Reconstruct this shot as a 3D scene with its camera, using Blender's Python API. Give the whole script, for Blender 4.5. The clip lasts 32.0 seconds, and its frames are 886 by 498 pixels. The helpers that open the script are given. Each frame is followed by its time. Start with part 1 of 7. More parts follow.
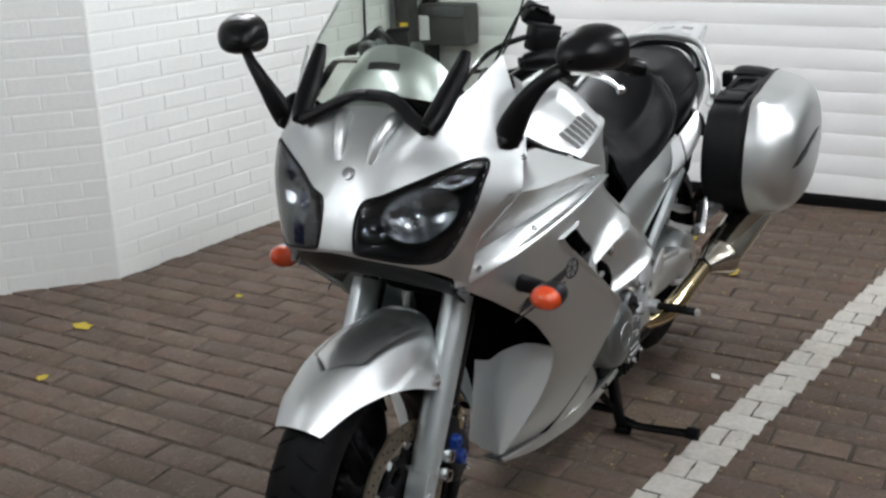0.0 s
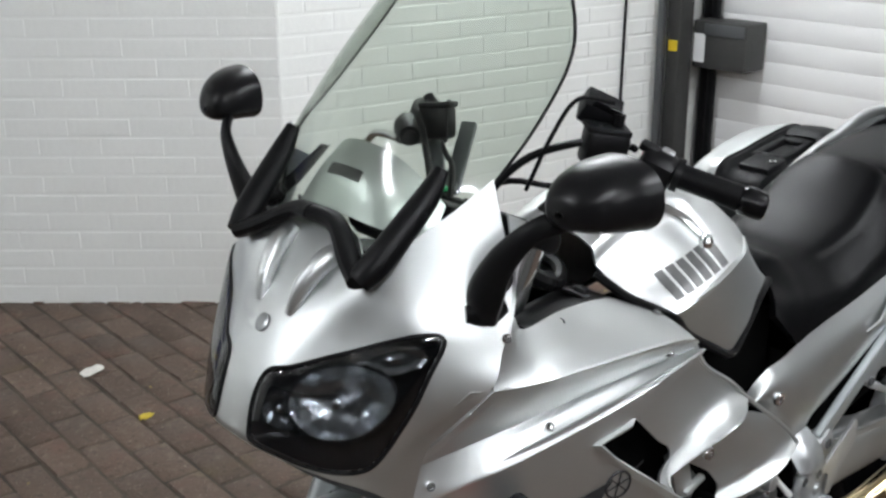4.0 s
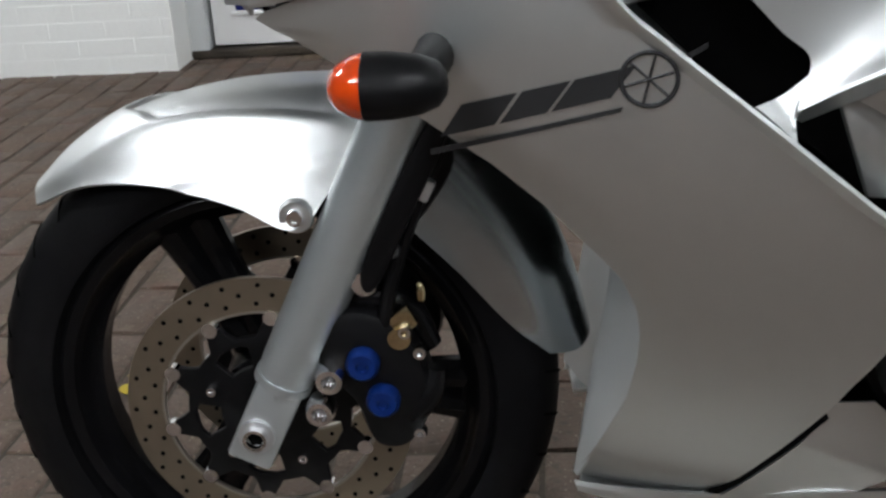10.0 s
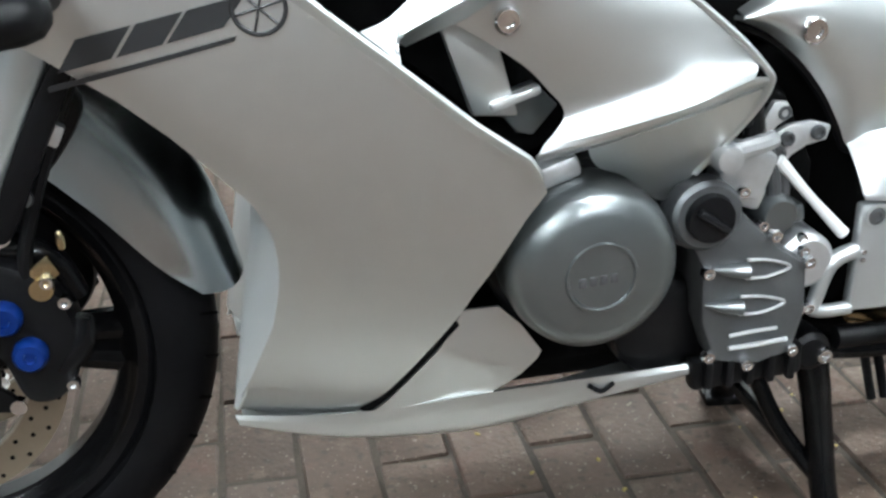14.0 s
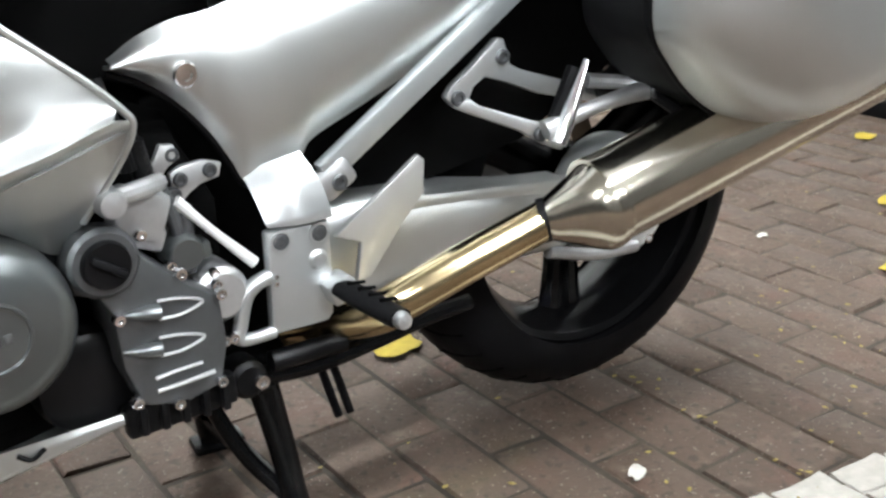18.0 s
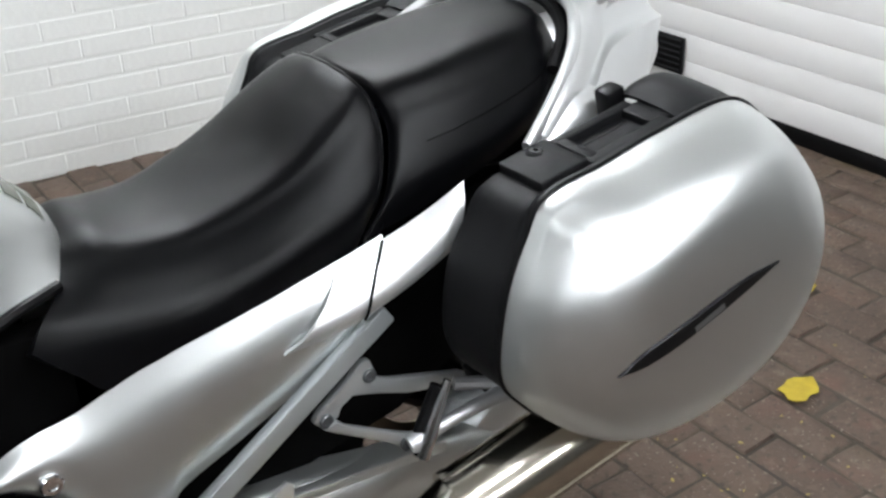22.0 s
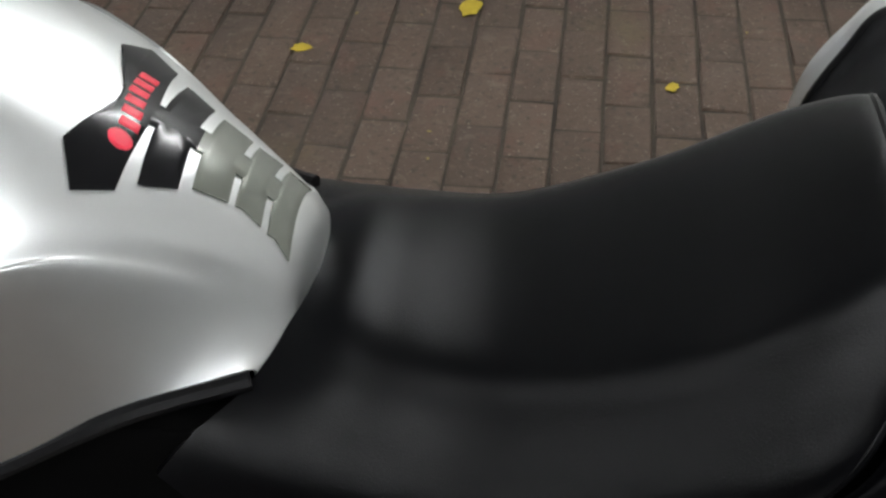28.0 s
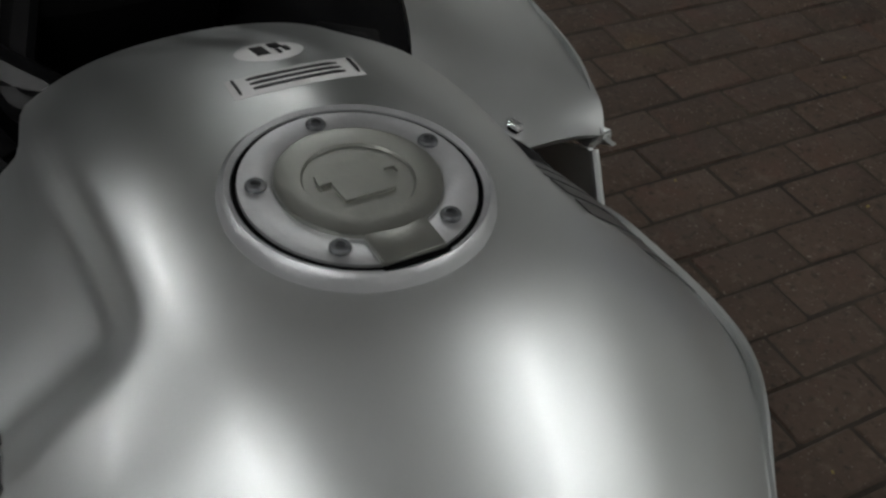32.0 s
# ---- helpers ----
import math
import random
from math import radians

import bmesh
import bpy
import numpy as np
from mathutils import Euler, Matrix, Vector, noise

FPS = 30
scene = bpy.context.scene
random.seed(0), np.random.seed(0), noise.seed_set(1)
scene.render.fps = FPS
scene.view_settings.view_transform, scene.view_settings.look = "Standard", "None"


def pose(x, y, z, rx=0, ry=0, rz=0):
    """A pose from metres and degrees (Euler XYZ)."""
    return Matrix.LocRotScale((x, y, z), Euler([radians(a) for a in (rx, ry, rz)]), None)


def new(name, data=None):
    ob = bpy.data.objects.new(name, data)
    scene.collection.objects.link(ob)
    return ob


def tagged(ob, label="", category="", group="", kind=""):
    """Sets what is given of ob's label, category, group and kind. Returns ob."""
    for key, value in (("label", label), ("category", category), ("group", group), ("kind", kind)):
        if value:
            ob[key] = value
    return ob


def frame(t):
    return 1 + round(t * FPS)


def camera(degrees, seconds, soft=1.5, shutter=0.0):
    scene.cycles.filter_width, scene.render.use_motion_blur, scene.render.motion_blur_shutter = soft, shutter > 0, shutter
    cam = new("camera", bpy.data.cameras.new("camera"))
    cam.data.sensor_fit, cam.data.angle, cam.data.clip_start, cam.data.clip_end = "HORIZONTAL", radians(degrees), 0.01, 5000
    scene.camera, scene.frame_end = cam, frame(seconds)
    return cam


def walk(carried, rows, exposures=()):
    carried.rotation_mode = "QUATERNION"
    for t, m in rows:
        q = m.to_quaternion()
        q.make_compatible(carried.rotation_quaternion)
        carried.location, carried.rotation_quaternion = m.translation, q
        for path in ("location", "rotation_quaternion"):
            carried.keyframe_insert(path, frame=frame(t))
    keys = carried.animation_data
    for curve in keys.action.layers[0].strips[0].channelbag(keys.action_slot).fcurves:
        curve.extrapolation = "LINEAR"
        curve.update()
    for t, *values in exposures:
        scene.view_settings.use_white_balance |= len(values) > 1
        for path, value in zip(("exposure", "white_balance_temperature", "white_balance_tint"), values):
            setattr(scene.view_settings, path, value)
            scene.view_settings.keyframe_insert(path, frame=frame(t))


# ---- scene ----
cam = camera(43.55, 32.0, soft=2.6)
# seconds, eye in metres, turn in degrees
PATH = [
    (0, -1.5763, -1.0962, 1.4122, 71.88, 1.93, -60.43),
    (0.5, -1.5457, -1.1153, 1.4353, 72.41, 2.20, -59.43),
    (1, -1.5038, -1.1409, 1.4625, 72.66, 2.08, -58.03),
    (1.5, -1.4419, -1.1552, 1.4740, 72.82, 1.71, -56.85),
    (2, -1.3411, -1.1992, 1.4847, 72.63, 1.69, -54.68),
    (2.5, -1.1973, -1.1676, 1.4801, 72.14, 1.04, -52.91),
    (3, -1.0095, -1.1352, 1.4806, 71.61, 0.04, -49.28),
    (3.5, -0.8425, -1.1053, 1.4739, 71.39, -0.11, -45.80),
    (5.5, -0.1450, -1.1811, 1.4432, 69.54, 2.18, -20.86),
    (6, 0.0010, -1.2153, 1.4347, 68.85, 2.10, -15.87),
    (6.5, 0.0885, -1.1852, 1.4188, 68.32, 1.21, -12.84),
    (7, 0.1503, -1.1192, 1.3868, 67.46, 0.91, -10.13),
    (7.5, 0.2388, -1.0766, 1.3210, 66.65, 2.87, -5.62),
    (8, 0.3289, -1.0505, 1.2004, 67.33, 4.95, 0.20),
    (8.5, 0.3616, -1.0281, 1.0791, 68.12, 5.13, 3.76),
    (9, 0.3545, -1.0357, 0.9502, 70.75, 3.10, 5.91),
    (9.5, 0.3159, -1.0438, 0.9015, 69.54, 2.96, 4.96),
    (10, 0.2720, -1.0615, 0.8702, 68.13, 3.25, 3.50),
    (10.5, 0.2621, -1.0618, 0.8491, 66.40, 3.79, 3.57),
    (11, 0.2542, -1.0692, 0.8352, 65.17, 3.74, 3.36),
    (11.5, 0.2500, -1.0904, 0.8343, 64.28, 3.86, 3.42),
    (12, 0.2397, -1.1051, 0.8316, 64.39, 3.55, 2.66),
    (12.5, 0.2430, -1.0907, 0.8408, 64.35, 2.97, -0.15),
    (13, 0.2620, -1.0944, 0.8399, 65.32, 1.73, -4.51),
    (13.5, 0.3126, -1.0785, 0.8489, 64.93, 2.01, -7.51),
    (14, 0.3278, -1.1107, 0.8412, 66.43, 1.20, -11.96),
    (14.5, 0.3525, -1.1180, 0.8400, 66.77, 1.10, -16.33),
    (15, 0.3712, -1.1274, 0.8331, 67.40, 1.15, -20.50),
    (15.5, 0.3951, -1.1399, 0.8197, 68.19, 1.67, -23.93),
    (17.5, 0.4481, -1.1909, 0.8076, 69.95, 1.85, -33.39),
    (18, 0.4636, -1.2001, 0.8176, 69.65, 1.52, -35.26),
    (18.5, 0.4854, -1.2069, 0.8241, 69.57, 1.25, -36.75),
    (19, 0.5186, -1.2020, 0.8224, 69.91, 1.33, -37.91),
    (19.5, 0.5718, -1.1828, 0.8241, 71.56, 1.56, -38.04),
    (20, 0.6328, -1.1668, 0.8793, 72.50, 2.21, -36.48),
    (20.5, 0.6780, -1.1533, 0.9997, 69.48, 3.04, -35.25),
    (21, 0.6869, -1.1575, 1.1617, 64.41, 2.96, -35.44),
    (21.5, 0.6811, -1.1684, 1.2937, 61.72, 2.18, -35.90),
    (22, 0.6891, -1.1687, 1.3569, 61.81, 1.72, -35.81),
    (22.5, 0.7310, -1.1453, 1.3940, 62.10, 1.28, -34.35),
    (23, 0.8123, -1.1144, 1.4290, 61.12, 1.84, -31.62),
    (23.5, 0.8924, -1.0382, 1.4271, 60.38, 2.54, -31.71),
    (24, 1.0133, -0.9274, 1.4251, 59.86, 2.86, -32.59),
    (24.5, 1.1528, -0.8473, 1.4144, 57.68, 0.69, -27.52),
    (25, 1.2696, -0.8112, 1.4119, 55.51, -0.98, -18.00),
    (25.5, 1.2805, -0.7645, 1.4037, 53.15, -1.39, -12.17),
    (26, 1.2661, -0.7283, 1.4013, 50.75, 0.17, -8.06),
    (26.5, 1.2392, -0.7009, 1.4066, 48.53, 2.17, -4.75),
    (28.5, 1.1154, -0.5031, 1.3054, 48.85, -0.22, 16.46),
    (29, 1.1664, -0.4248, 1.3126, 49.26, -0.90, 29.95),
    (29.5, 1.1829, -0.3530, 1.2996, 49.59, -0.38, 39.47),
    (30, 1.1526, -0.2945, 1.2828, 49.88, -1.17, 46.38),
    (30.5, 1.1207, -0.2565, 1.2787, 50.21, -0.98, 51.09),
    (31, 1.0553, -0.2250, 1.2775, 48.91, -2.68, 53.62),
    (31.5, 1.0043, -0.2002, 1.2789, 47.81, -4.48, 55.67),
    (32, 0.9651, -0.1585, 1.2707, 47.91, -5.46, 60.40),
]
walk(cam, [(r[0], pose(*r[1:])) for r in PATH], exposures=[(0, -.38, 6500, 15), (3.5, -.38, 6500, 15), (6, -.8, 6500, 15), (8, -1.05, 6500, 15), (9, -.95, 6500, 9), (10, -.35, 6500, 15), (11, .45, 6350, 12), (12, .82, 6150, 7), (13.5, .82, 6150, 8), (15, .62, 6400, 13), (19, .7, 6500, 13), (20, .22, 6500, 15), (21, .05, 6500, 15), (23, -.35, 6500, 15), (24.5, -.4, 6500, 15), (25, -.45, 6500, 15), (25.5, -.4, 6500, 15), (26, -.1, 6600, 15), (28.5, -.8, 6800, 15), (29, -.95, 6900, 15), (30, -1.75, 6900, 15), (32, -2.08, 6800, 15)])


def smooth(a, n):
    """Catmull-Rom through the control points a (k, d), n points."""
    a = np.asarray(a, float)
    k = len(a)
    if k == 2:
        s = np.linspace(0, 1, n)[:, None]
        return a[0] * (1 - s) + a[1] * s
    p = np.vstack([2 * a[0] - a[1], a, 2 * a[-1] - a[-2]])
    out = []
    for u in np.linspace(0, k - 1, n):
        i = min(int(u), k - 2)
        s = u - i
        p0, p1, p2, p3 = p[i:i + 4]
        out.append(.5 * (2 * p1 + (p2 - p0) * s + (2 * p0 - 5 * p1 + 4 * p2 - p3) * s * s + (3 * p1 - p0 - 3 * p2 + p3) * s ** 3))
    return np.array(out)


def surface(grid, nu, nv):
    """A control grid (rows x cols x 3) made dense: nu x nv x 3."""
    g = np.asarray(grid, float)
    rows = np.array([smooth(r, nv) for r in g])
    return np.array([smooth(rows[:, j], nu) for j in range(nv)]).transpose(1, 0, 2)


def flip(grid):
    g = np.array(grid, float)
    g[..., 1] *= -1
    return g


def normals(s):
    du, dv = np.gradient(s, axis=0), np.gradient(s, axis=1)
    n = np.cross(du, dv)
    return n / (np.linalg.norm(n, axis=2, keepdims=True) + 1e-12)


def at(s, u, v):
    """Place and normal on the dense surface s at u (rows) and v (cols), 0 to 1."""
    nu, nv = s.shape[:2]
    a, b = min(max(u, 0), 1) * (nu - 1), min(max(v, 0), 1) * (nv - 1)
    i, j = min(int(a), nu - 2), min(int(b), nv - 2)
    a, b = a - i, b - j
    p = s[i, j] * (1 - a) * (1 - b) + s[i + 1, j] * a * (1 - b) + s[i, j + 1] * (1 - a) * b + s[i + 1, j + 1] * a * b
    n = np.cross(s[i + 1, j] - s[i, j] + 1e-9, s[i, j + 1] - s[i, j])
    return p, n / (np.linalg.norm(n) + 1e-12)


def inside(ring, u, v):
    """Whether (u, v) lies in the closed outline."""
    got = False
    for (a, b), (c, d) in zip(ring, list(ring[1:]) + [ring[0]]):
        if (b > v) != (d > v) and u < (c - a) * (v - b) / (d - b) + a:
            got = not got
    return got


def mesh_of(s, thick=0.003, out=1, holes=()):
    """A shell of the dense surface: outer skin, inner skin, rim. out: +1 or -1, the side of the normals that is outside."""
    n = normals(s) * out
    nu, nv = s.shape[:2]
    ring_u, ring_v = np.allclose(s[0], s[-1]), np.allclose(s[:, 0], s[:, -1])
    if ring_u:
        n[0] = n[-1] = (n[0] + n[-1]) / 2
    if ring_v:
        n[:, 0] = n[:, -1] = (n[:, 0] + n[:, -1]) / 2
    bm = bmesh.new()
    a = [[bm.verts.new(s[i, j]) for j in range(nv)] for i in range(nu)]
    b = [[bm.verts.new(s[i, j] - n[i, j] * thick) for j in range(nv)] for i in range(nu)]
    for i in range(nu - 1):
        for j in range(nv - 1):
            if holes and any(inside(h, (i + .5) / (nu - 1), (j + .5) / (nv - 1)) for h in holes):
                continue
            bm.faces.new((a[i][j], a[i + 1][j], a[i + 1][j + 1], a[i][j + 1]))
            bm.faces.new((b[i][j], b[i][j + 1], b[i + 1][j + 1], b[i + 1][j]))
    for i in range(0 if ring_v else nu - 1):
        bm.faces.new((a[i][0], b[i][0], b[i + 1][0], a[i + 1][0]))
        bm.faces.new((a[i][-1], a[i + 1][-1], b[i + 1][-1], b[i][-1]))
    for j in range(0 if ring_u else nv - 1):
        bm.faces.new((a[0][j], a[0][j + 1], b[0][j + 1], b[0][j]))
        bm.faces.new((a[-1][j], b[-1][j], b[-1][j + 1], a[-1][j + 1]))
    bmesh.ops.remove_doubles(bm, verts=bm.verts, dist=1e-5)
    bmesh.ops.recalc_face_normals(bm, faces=bm.faces)
    return bm


def full(grid):
    """A half grid whose first column lies on the middle plane, made whole (columns from right to left)."""
    g = np.asarray(grid, float)
    return np.concatenate([flip(g[:, :0:-1]), g], axis=1)


def decal(s, ring, lift=0.002, rings=4, n=40, thick=0.0015, centre=None, straight=False):
    """A flat piece laid on the dense surface s: its outline is the ring of (u, v)."""
    ring = [tuple(r) for r in ring]
    if straight:
        pts = []
        for i in range(len(ring)):
            p, q = np.array(ring[i]), np.array(ring[(i + 1) % len(ring)])
            pts += [p + (q - p) * t for t in np.linspace(0, 1, max(2, n // len(ring)), endpoint=False)]
    else:
        pts = list(smooth(ring[-2:] + ring + ring[:3], (len(ring) + 4) * 8 + 1)[16:16 + len(ring) * 8])
    c = np.mean(pts, axis=0) if centre is None else np.array(centre)
    bm = bmesh.new()
    sign = 1 if lift >= 0 else -1
    lays = []
    for k in range(1, rings + 1):
        lay = []
        for q in pts:
            u, v = c + (q - c) * k / rings
            p, m = at(s, u, v)
            lay.append(bm.verts.new(p + m * (lift - sign * (thick if k == rings else 0))))
        lays.append(lay)
    p, m = at(s, *c)
    mid = bm.verts.new(p + m * lift)
    m_ = len(pts)
    for i in range(m_):
        j = (i + 1) % m_
        bm.faces.new((mid, lays[0][i], lays[0][j]))
        for k in range(rings - 1):
            bm.faces.new((lays[k][i], lays[k + 1][i], lays[k + 1][j], lays[k][j]))
    bmesh.ops.recalc_face_normals(bm, faces=bm.faces)
    return bm


def tube(path, r, n=12, seg=None, flat=1.0):
    """A round bar along a smooth path; r: one radius, or one for each path point; flat: height over width."""
    path = np.asarray(path, float)
    k = len(path)
    m = seg or max(2, (k - 1) * 6 + 1)
    p = smooth(path, m)
    rr = np.full(m, r, float) if np.isscalar(r) else smooth(np.asarray(r, float)[:, None], m)[:, 0]
    bm = bmesh.new()
    last, prev = None, None
    for i in range(m):
        t = p[min(i + 1, m - 1)] - p[max(i - 1, 0)]
        t = t / (np.linalg.norm(t) + 1e-12)
        if prev is None:
            h = np.array([0, 0, 1.]) if abs(t[2]) < .9 else np.array([1., 0, 0])
        else:
            h = prev
        a = np.cross(t, h)
        a /= np.linalg.norm(a)
        b = np.cross(a, t)
        prev = b
        ring = [bm.verts.new(p[i] + rr[i] * (math.cos(q) * a + flat * math.sin(q) * b)) for q in np.linspace(0, 2 * math.pi, n, endpoint=False)]
        if last:
            for j in range(n):
                bm.faces.new((last[j], last[(j + 1) % n], ring[(j + 1) % n], ring[j]))
        else:
            bm.faces.new(ring[::-1])
        last = ring
    bm.faces.new(last)
    bmesh.ops.recalc_face_normals(bm, faces=bm.faces)
    return bm


def lathe(profile, centre, axis="y", n=48, closed=False):
    """Turn (radius, along) pairs round an axis through the centre."""
    bm = bmesh.new()
    c = np.asarray(centre, float)
    rows = []
    for r, h in profile:
        row = []
        for q in np.linspace(0, 2 * math.pi, n, endpoint=False):
            a, b = r * math.cos(q), r * math.sin(q)
            off = {"y": (a, h, b), "x": (h, a, b), "z": (a, b, h)}[axis]
            row.append(bm.verts.new(c + off))
        rows.append(row)
    k = len(rows)
    for i in range(k if closed else k - 1):
        x, y = rows[i], rows[(i + 1) % k]
        for j in range(n):
            bm.faces.new((x[j], x[(j + 1) % n], y[(j + 1) % n], y[j]))
    if not closed:
        for row in (rows[0], rows[-1]):
            bm.faces.new(row)
    bmesh.ops.remove_doubles(bm, verts=bm.verts, dist=1e-6)
    bmesh.ops.recalc_face_normals(bm, faces=bm.faces)
    return bm


def box(size, centre=(0, 0, 0), turn=(0, 0, 0), bevel=0.004, seg=2):
    bm = bmesh.new()
    bmesh.ops.create_cube(bm, size=1)
    bmesh.ops.scale(bm, vec=size, verts=bm.verts)
    if bevel:
        bmesh.ops.bevel(bm, geom=bm.edges[:], offset=min(bevel, min(size) * .45), segments=seg, affect="EDGES", profile=.5)
    bmesh.ops.transform(bm, matrix=pose(*centre, *turn), verts=bm.verts)
    return bm


def plate(ring, y0, y1, bevel=0.003, curved=False, holes=()):
    """A plate cut to the (x, z) outline, from y0 to y1, its rim bevelled."""
    if curved:
        ring = list(ring)
        ring = smooth(ring[-2:] + ring + ring[:3], (len(ring) + 4) * 6 + 1)[12:12 + len(ring) * 6]
    bm = bmesh.new()
    vs = [bm.verts.new((x, y0, z)) for x, z in ring]
    es = [bm.edges.new((vs[i], vs[(i + 1) % len(vs)])) for i in range(len(vs))]
    for hole in holes:
        hv = [bm.verts.new((x, y0, z)) for x, z in hole]
        es += [bm.edges.new((hv[i], hv[(i + 1) % len(hv)])) for i in range(len(hv))]
    if holes:
        bmesh.ops.triangle_fill(bm, use_beauty=True, edges=es)
    else:
        bm.faces.new(vs)
    got = bmesh.ops.extrude_face_region(bm, geom=bm.faces[:])
    bmesh.ops.translate(bm, vec=(0, y1 - y0, 0), verts=[v for v in got["geom"] if isinstance(v, bmesh.types.BMVert)])
    bmesh.ops.recalc_face_normals(bm, faces=bm.faces)
    if bevel:
        sharp = [e for e in bm.edges if len(e.link_faces) == 2 and e.calc_face_angle(0) > .9]
        bmesh.ops.bevel(bm, geom=sharp, offset=bevel, segments=2, affect="EDGES", profile=.5, clamp_overlap=True)
    return bm


def bolt(centre, r=0.006, way=(0, -1, 0), h=0.004):
    """A hexagon-socket screw head whose top faces the way given."""
    bm = bmesh.new()
    prof = [(r * .45, h * .35), (r * .5, h), (r * .85, h), (r, h * .6), (r, -.002)]
    rows = []
    for q_r, q_h in prof:
        n = 16
        rows.append([bm.verts.new((q_r * math.cos(2 * math.pi * i / n), q_r * math.sin(2 * math.pi * i / n), q_h)) for i in range(n)])
    bm.faces.new(rows[0])
    for a, b in zip(rows, rows[1:]):
        for i in range(len(a)):
            bm.faces.new((a[i], a[(i + 1) % 16], b[(i + 1) % 16], b[i]))
    m = Matrix.Translation(centre) @ Vector(way).to_track_quat("Z", "Y").to_matrix().to_4x4()
    bmesh.ops.transform(bm, matrix=m, verts=bm.verts)
    bmesh.ops.recalc_face_normals(bm, faces=bm.faces)
    return bm


def join(*bms):
    """Several bmeshes in one."""
    out = bmesh.new()
    for b in bms:
        me = bpy.data.meshes.new("t")
        b.to_mesh(me)
        b.free()
        out.from_mesh(me)
        bpy.data.meshes.remove(me)
    return out


def part(name, bm, material, parent=None, label="", angle=35):
    """Link a bmesh as one mesh object, under a thing or a part if given."""
    me = bpy.data.meshes.new(name)
    bm.to_mesh(me)
    bm.free()
    me.materials.append(material)
    me.shade_smooth()
    me.set_sharp_from_angle(angle=radians(angle))
    ob = new(name, me)
    ob.parent = parent
    if label:
        ob["label"] = label
    return ob


def thing(name, label, category, group="", kind=""):
    return tagged(new(name), label, category, group, kind)


def both(f):
    """Call f for the left side (-1) and the right side (+1)."""
    for side in (-1, 1):
        f(side)


def mir(bm, side):
    """Parts are drawn for the left side; side +1 mirrors them."""
    if side > 0:
        bmesh.ops.scale(bm, vec=(1, -1, 1), verts=bm.verts)
        bmesh.ops.reverse_faces(bm, faces=bm.faces)
    return bm


# ---------------------------------------------------------------- world and light
world = bpy.data.worlds.new("world")
scene.world = world
world.use_nodes = True
world.node_tree.nodes["Background"].inputs[0].default_value = (0.75, 0.8, 0.85, 1)
world.node_tree.nodes["Background"].inputs[1].default_value = 0.05


# ---------------------------------------------------------------- materials
def mat(name, colour, rough=0.5, metal=0.0, spots=0.0, scale=60.0, bump=0.0, bump_scale=300.0, coat=0.0, coat_rough=0.05,
        vary=0.0, stain=0.0, stain_scale=3.0, spec=0.5, dark=0.45, tint=None, island=False):
    """A surface with grain (spots), larger stains, fine relief and a difference from piece to piece (vary)."""
    m = bpy.data.materials.new(name)
    m.use_nodes = True
    nt = m.node_tree
    b = nt.nodes["Principled BSDF"]
    b.inputs["Base Color"].default_value = (*colour, 1)
    b.inputs["Roughness"].default_value = rough
    b.inputs["Metallic"].default_value = metal
    b.inputs["Specular IOR Level"].default_value = spec
    b.inputs["Coat Weight"].default_value = coat
    b.inputs["Coat Roughness"].default_value = coat_rough
    tc = nt.nodes.new("ShaderNodeTexCoord")
    col = None
    if spots or stain or vary:
        rgb = nt.nodes.new("ShaderNodeRGB")
        rgb.outputs[0].default_value = (*colour, 1)
        col = rgb.outputs[0]
        lay = [(scale, spots, 4.0), (stain_scale, stain, 6.0)]
        for sc, amount, detail in lay:
            if not amount:
                continue
            nz = nt.nodes.new("ShaderNodeTexNoise")
            nz.inputs["Scale"].default_value = sc
            nz.inputs["Detail"].default_value = detail
            nt.links.new(tc.outputs["Object"], nz.inputs["Vector"])
            rp = nt.nodes.new("ShaderNodeMapRange")
            rp.inputs["From Min"].default_value, rp.inputs["From Max"].default_value = 0.3, 0.7
            rp.inputs["To Min"].default_value, rp.inputs["To Max"].default_value = 0.0, amount
            nt.links.new(nz.outputs["Fac"], rp.inputs["Value"])
            mx = nt.nodes.new("ShaderNodeMix")
            mx.data_type = "RGBA"
            nt.links.new(rp.outputs[0], mx.inputs[0])
            nt.links.new(col, mx.inputs[6])
            mx.inputs[7].default_value = (*(tint if tint and sc == stain_scale else [c * dark for c in colour]), 1)
            col = mx.outputs[2]
        if vary:
            oi = nt.nodes.new("ShaderNodeNewGeometry" if island else "ShaderNodeObjectInfo")
            hs = nt.nodes.new("ShaderNodeHueSaturation")
            rp = nt.nodes.new("ShaderNodeMapRange")
            rp.inputs["To Min"].default_value, rp.inputs["To Max"].default_value = 1 - vary, 1 + vary
            nt.links.new(oi.outputs["Random Per Island" if island else "Random"], rp.inputs["Value"])
            nt.links.new(rp.outputs[0], hs.inputs["Value"])
            nt.links.new(col, hs.inputs["Color"])
            col = hs.outputs[0]
        nt.links.new(col, b.inputs["Base Color"])
    if bump:
        nz = nt.nodes.new("ShaderNodeTexNoise")
        nz.inputs["Scale"].default_value = bump_scale
        nz.inputs["Detail"].default_value = 3
        nt.links.new(tc.outputs["Object"], nz.inputs["Vector"])
        bp = nt.nodes.new("ShaderNodeBump")
        bp.inputs["Strength"].default_value = bump
        bp.inputs["Distance"].default_value = 0.002
        nt.links.new(nz.outputs["Fac"], bp.inputs["Height"])
        nt.links.new(bp.outputs[0], b.inputs["Normal"])
    return m


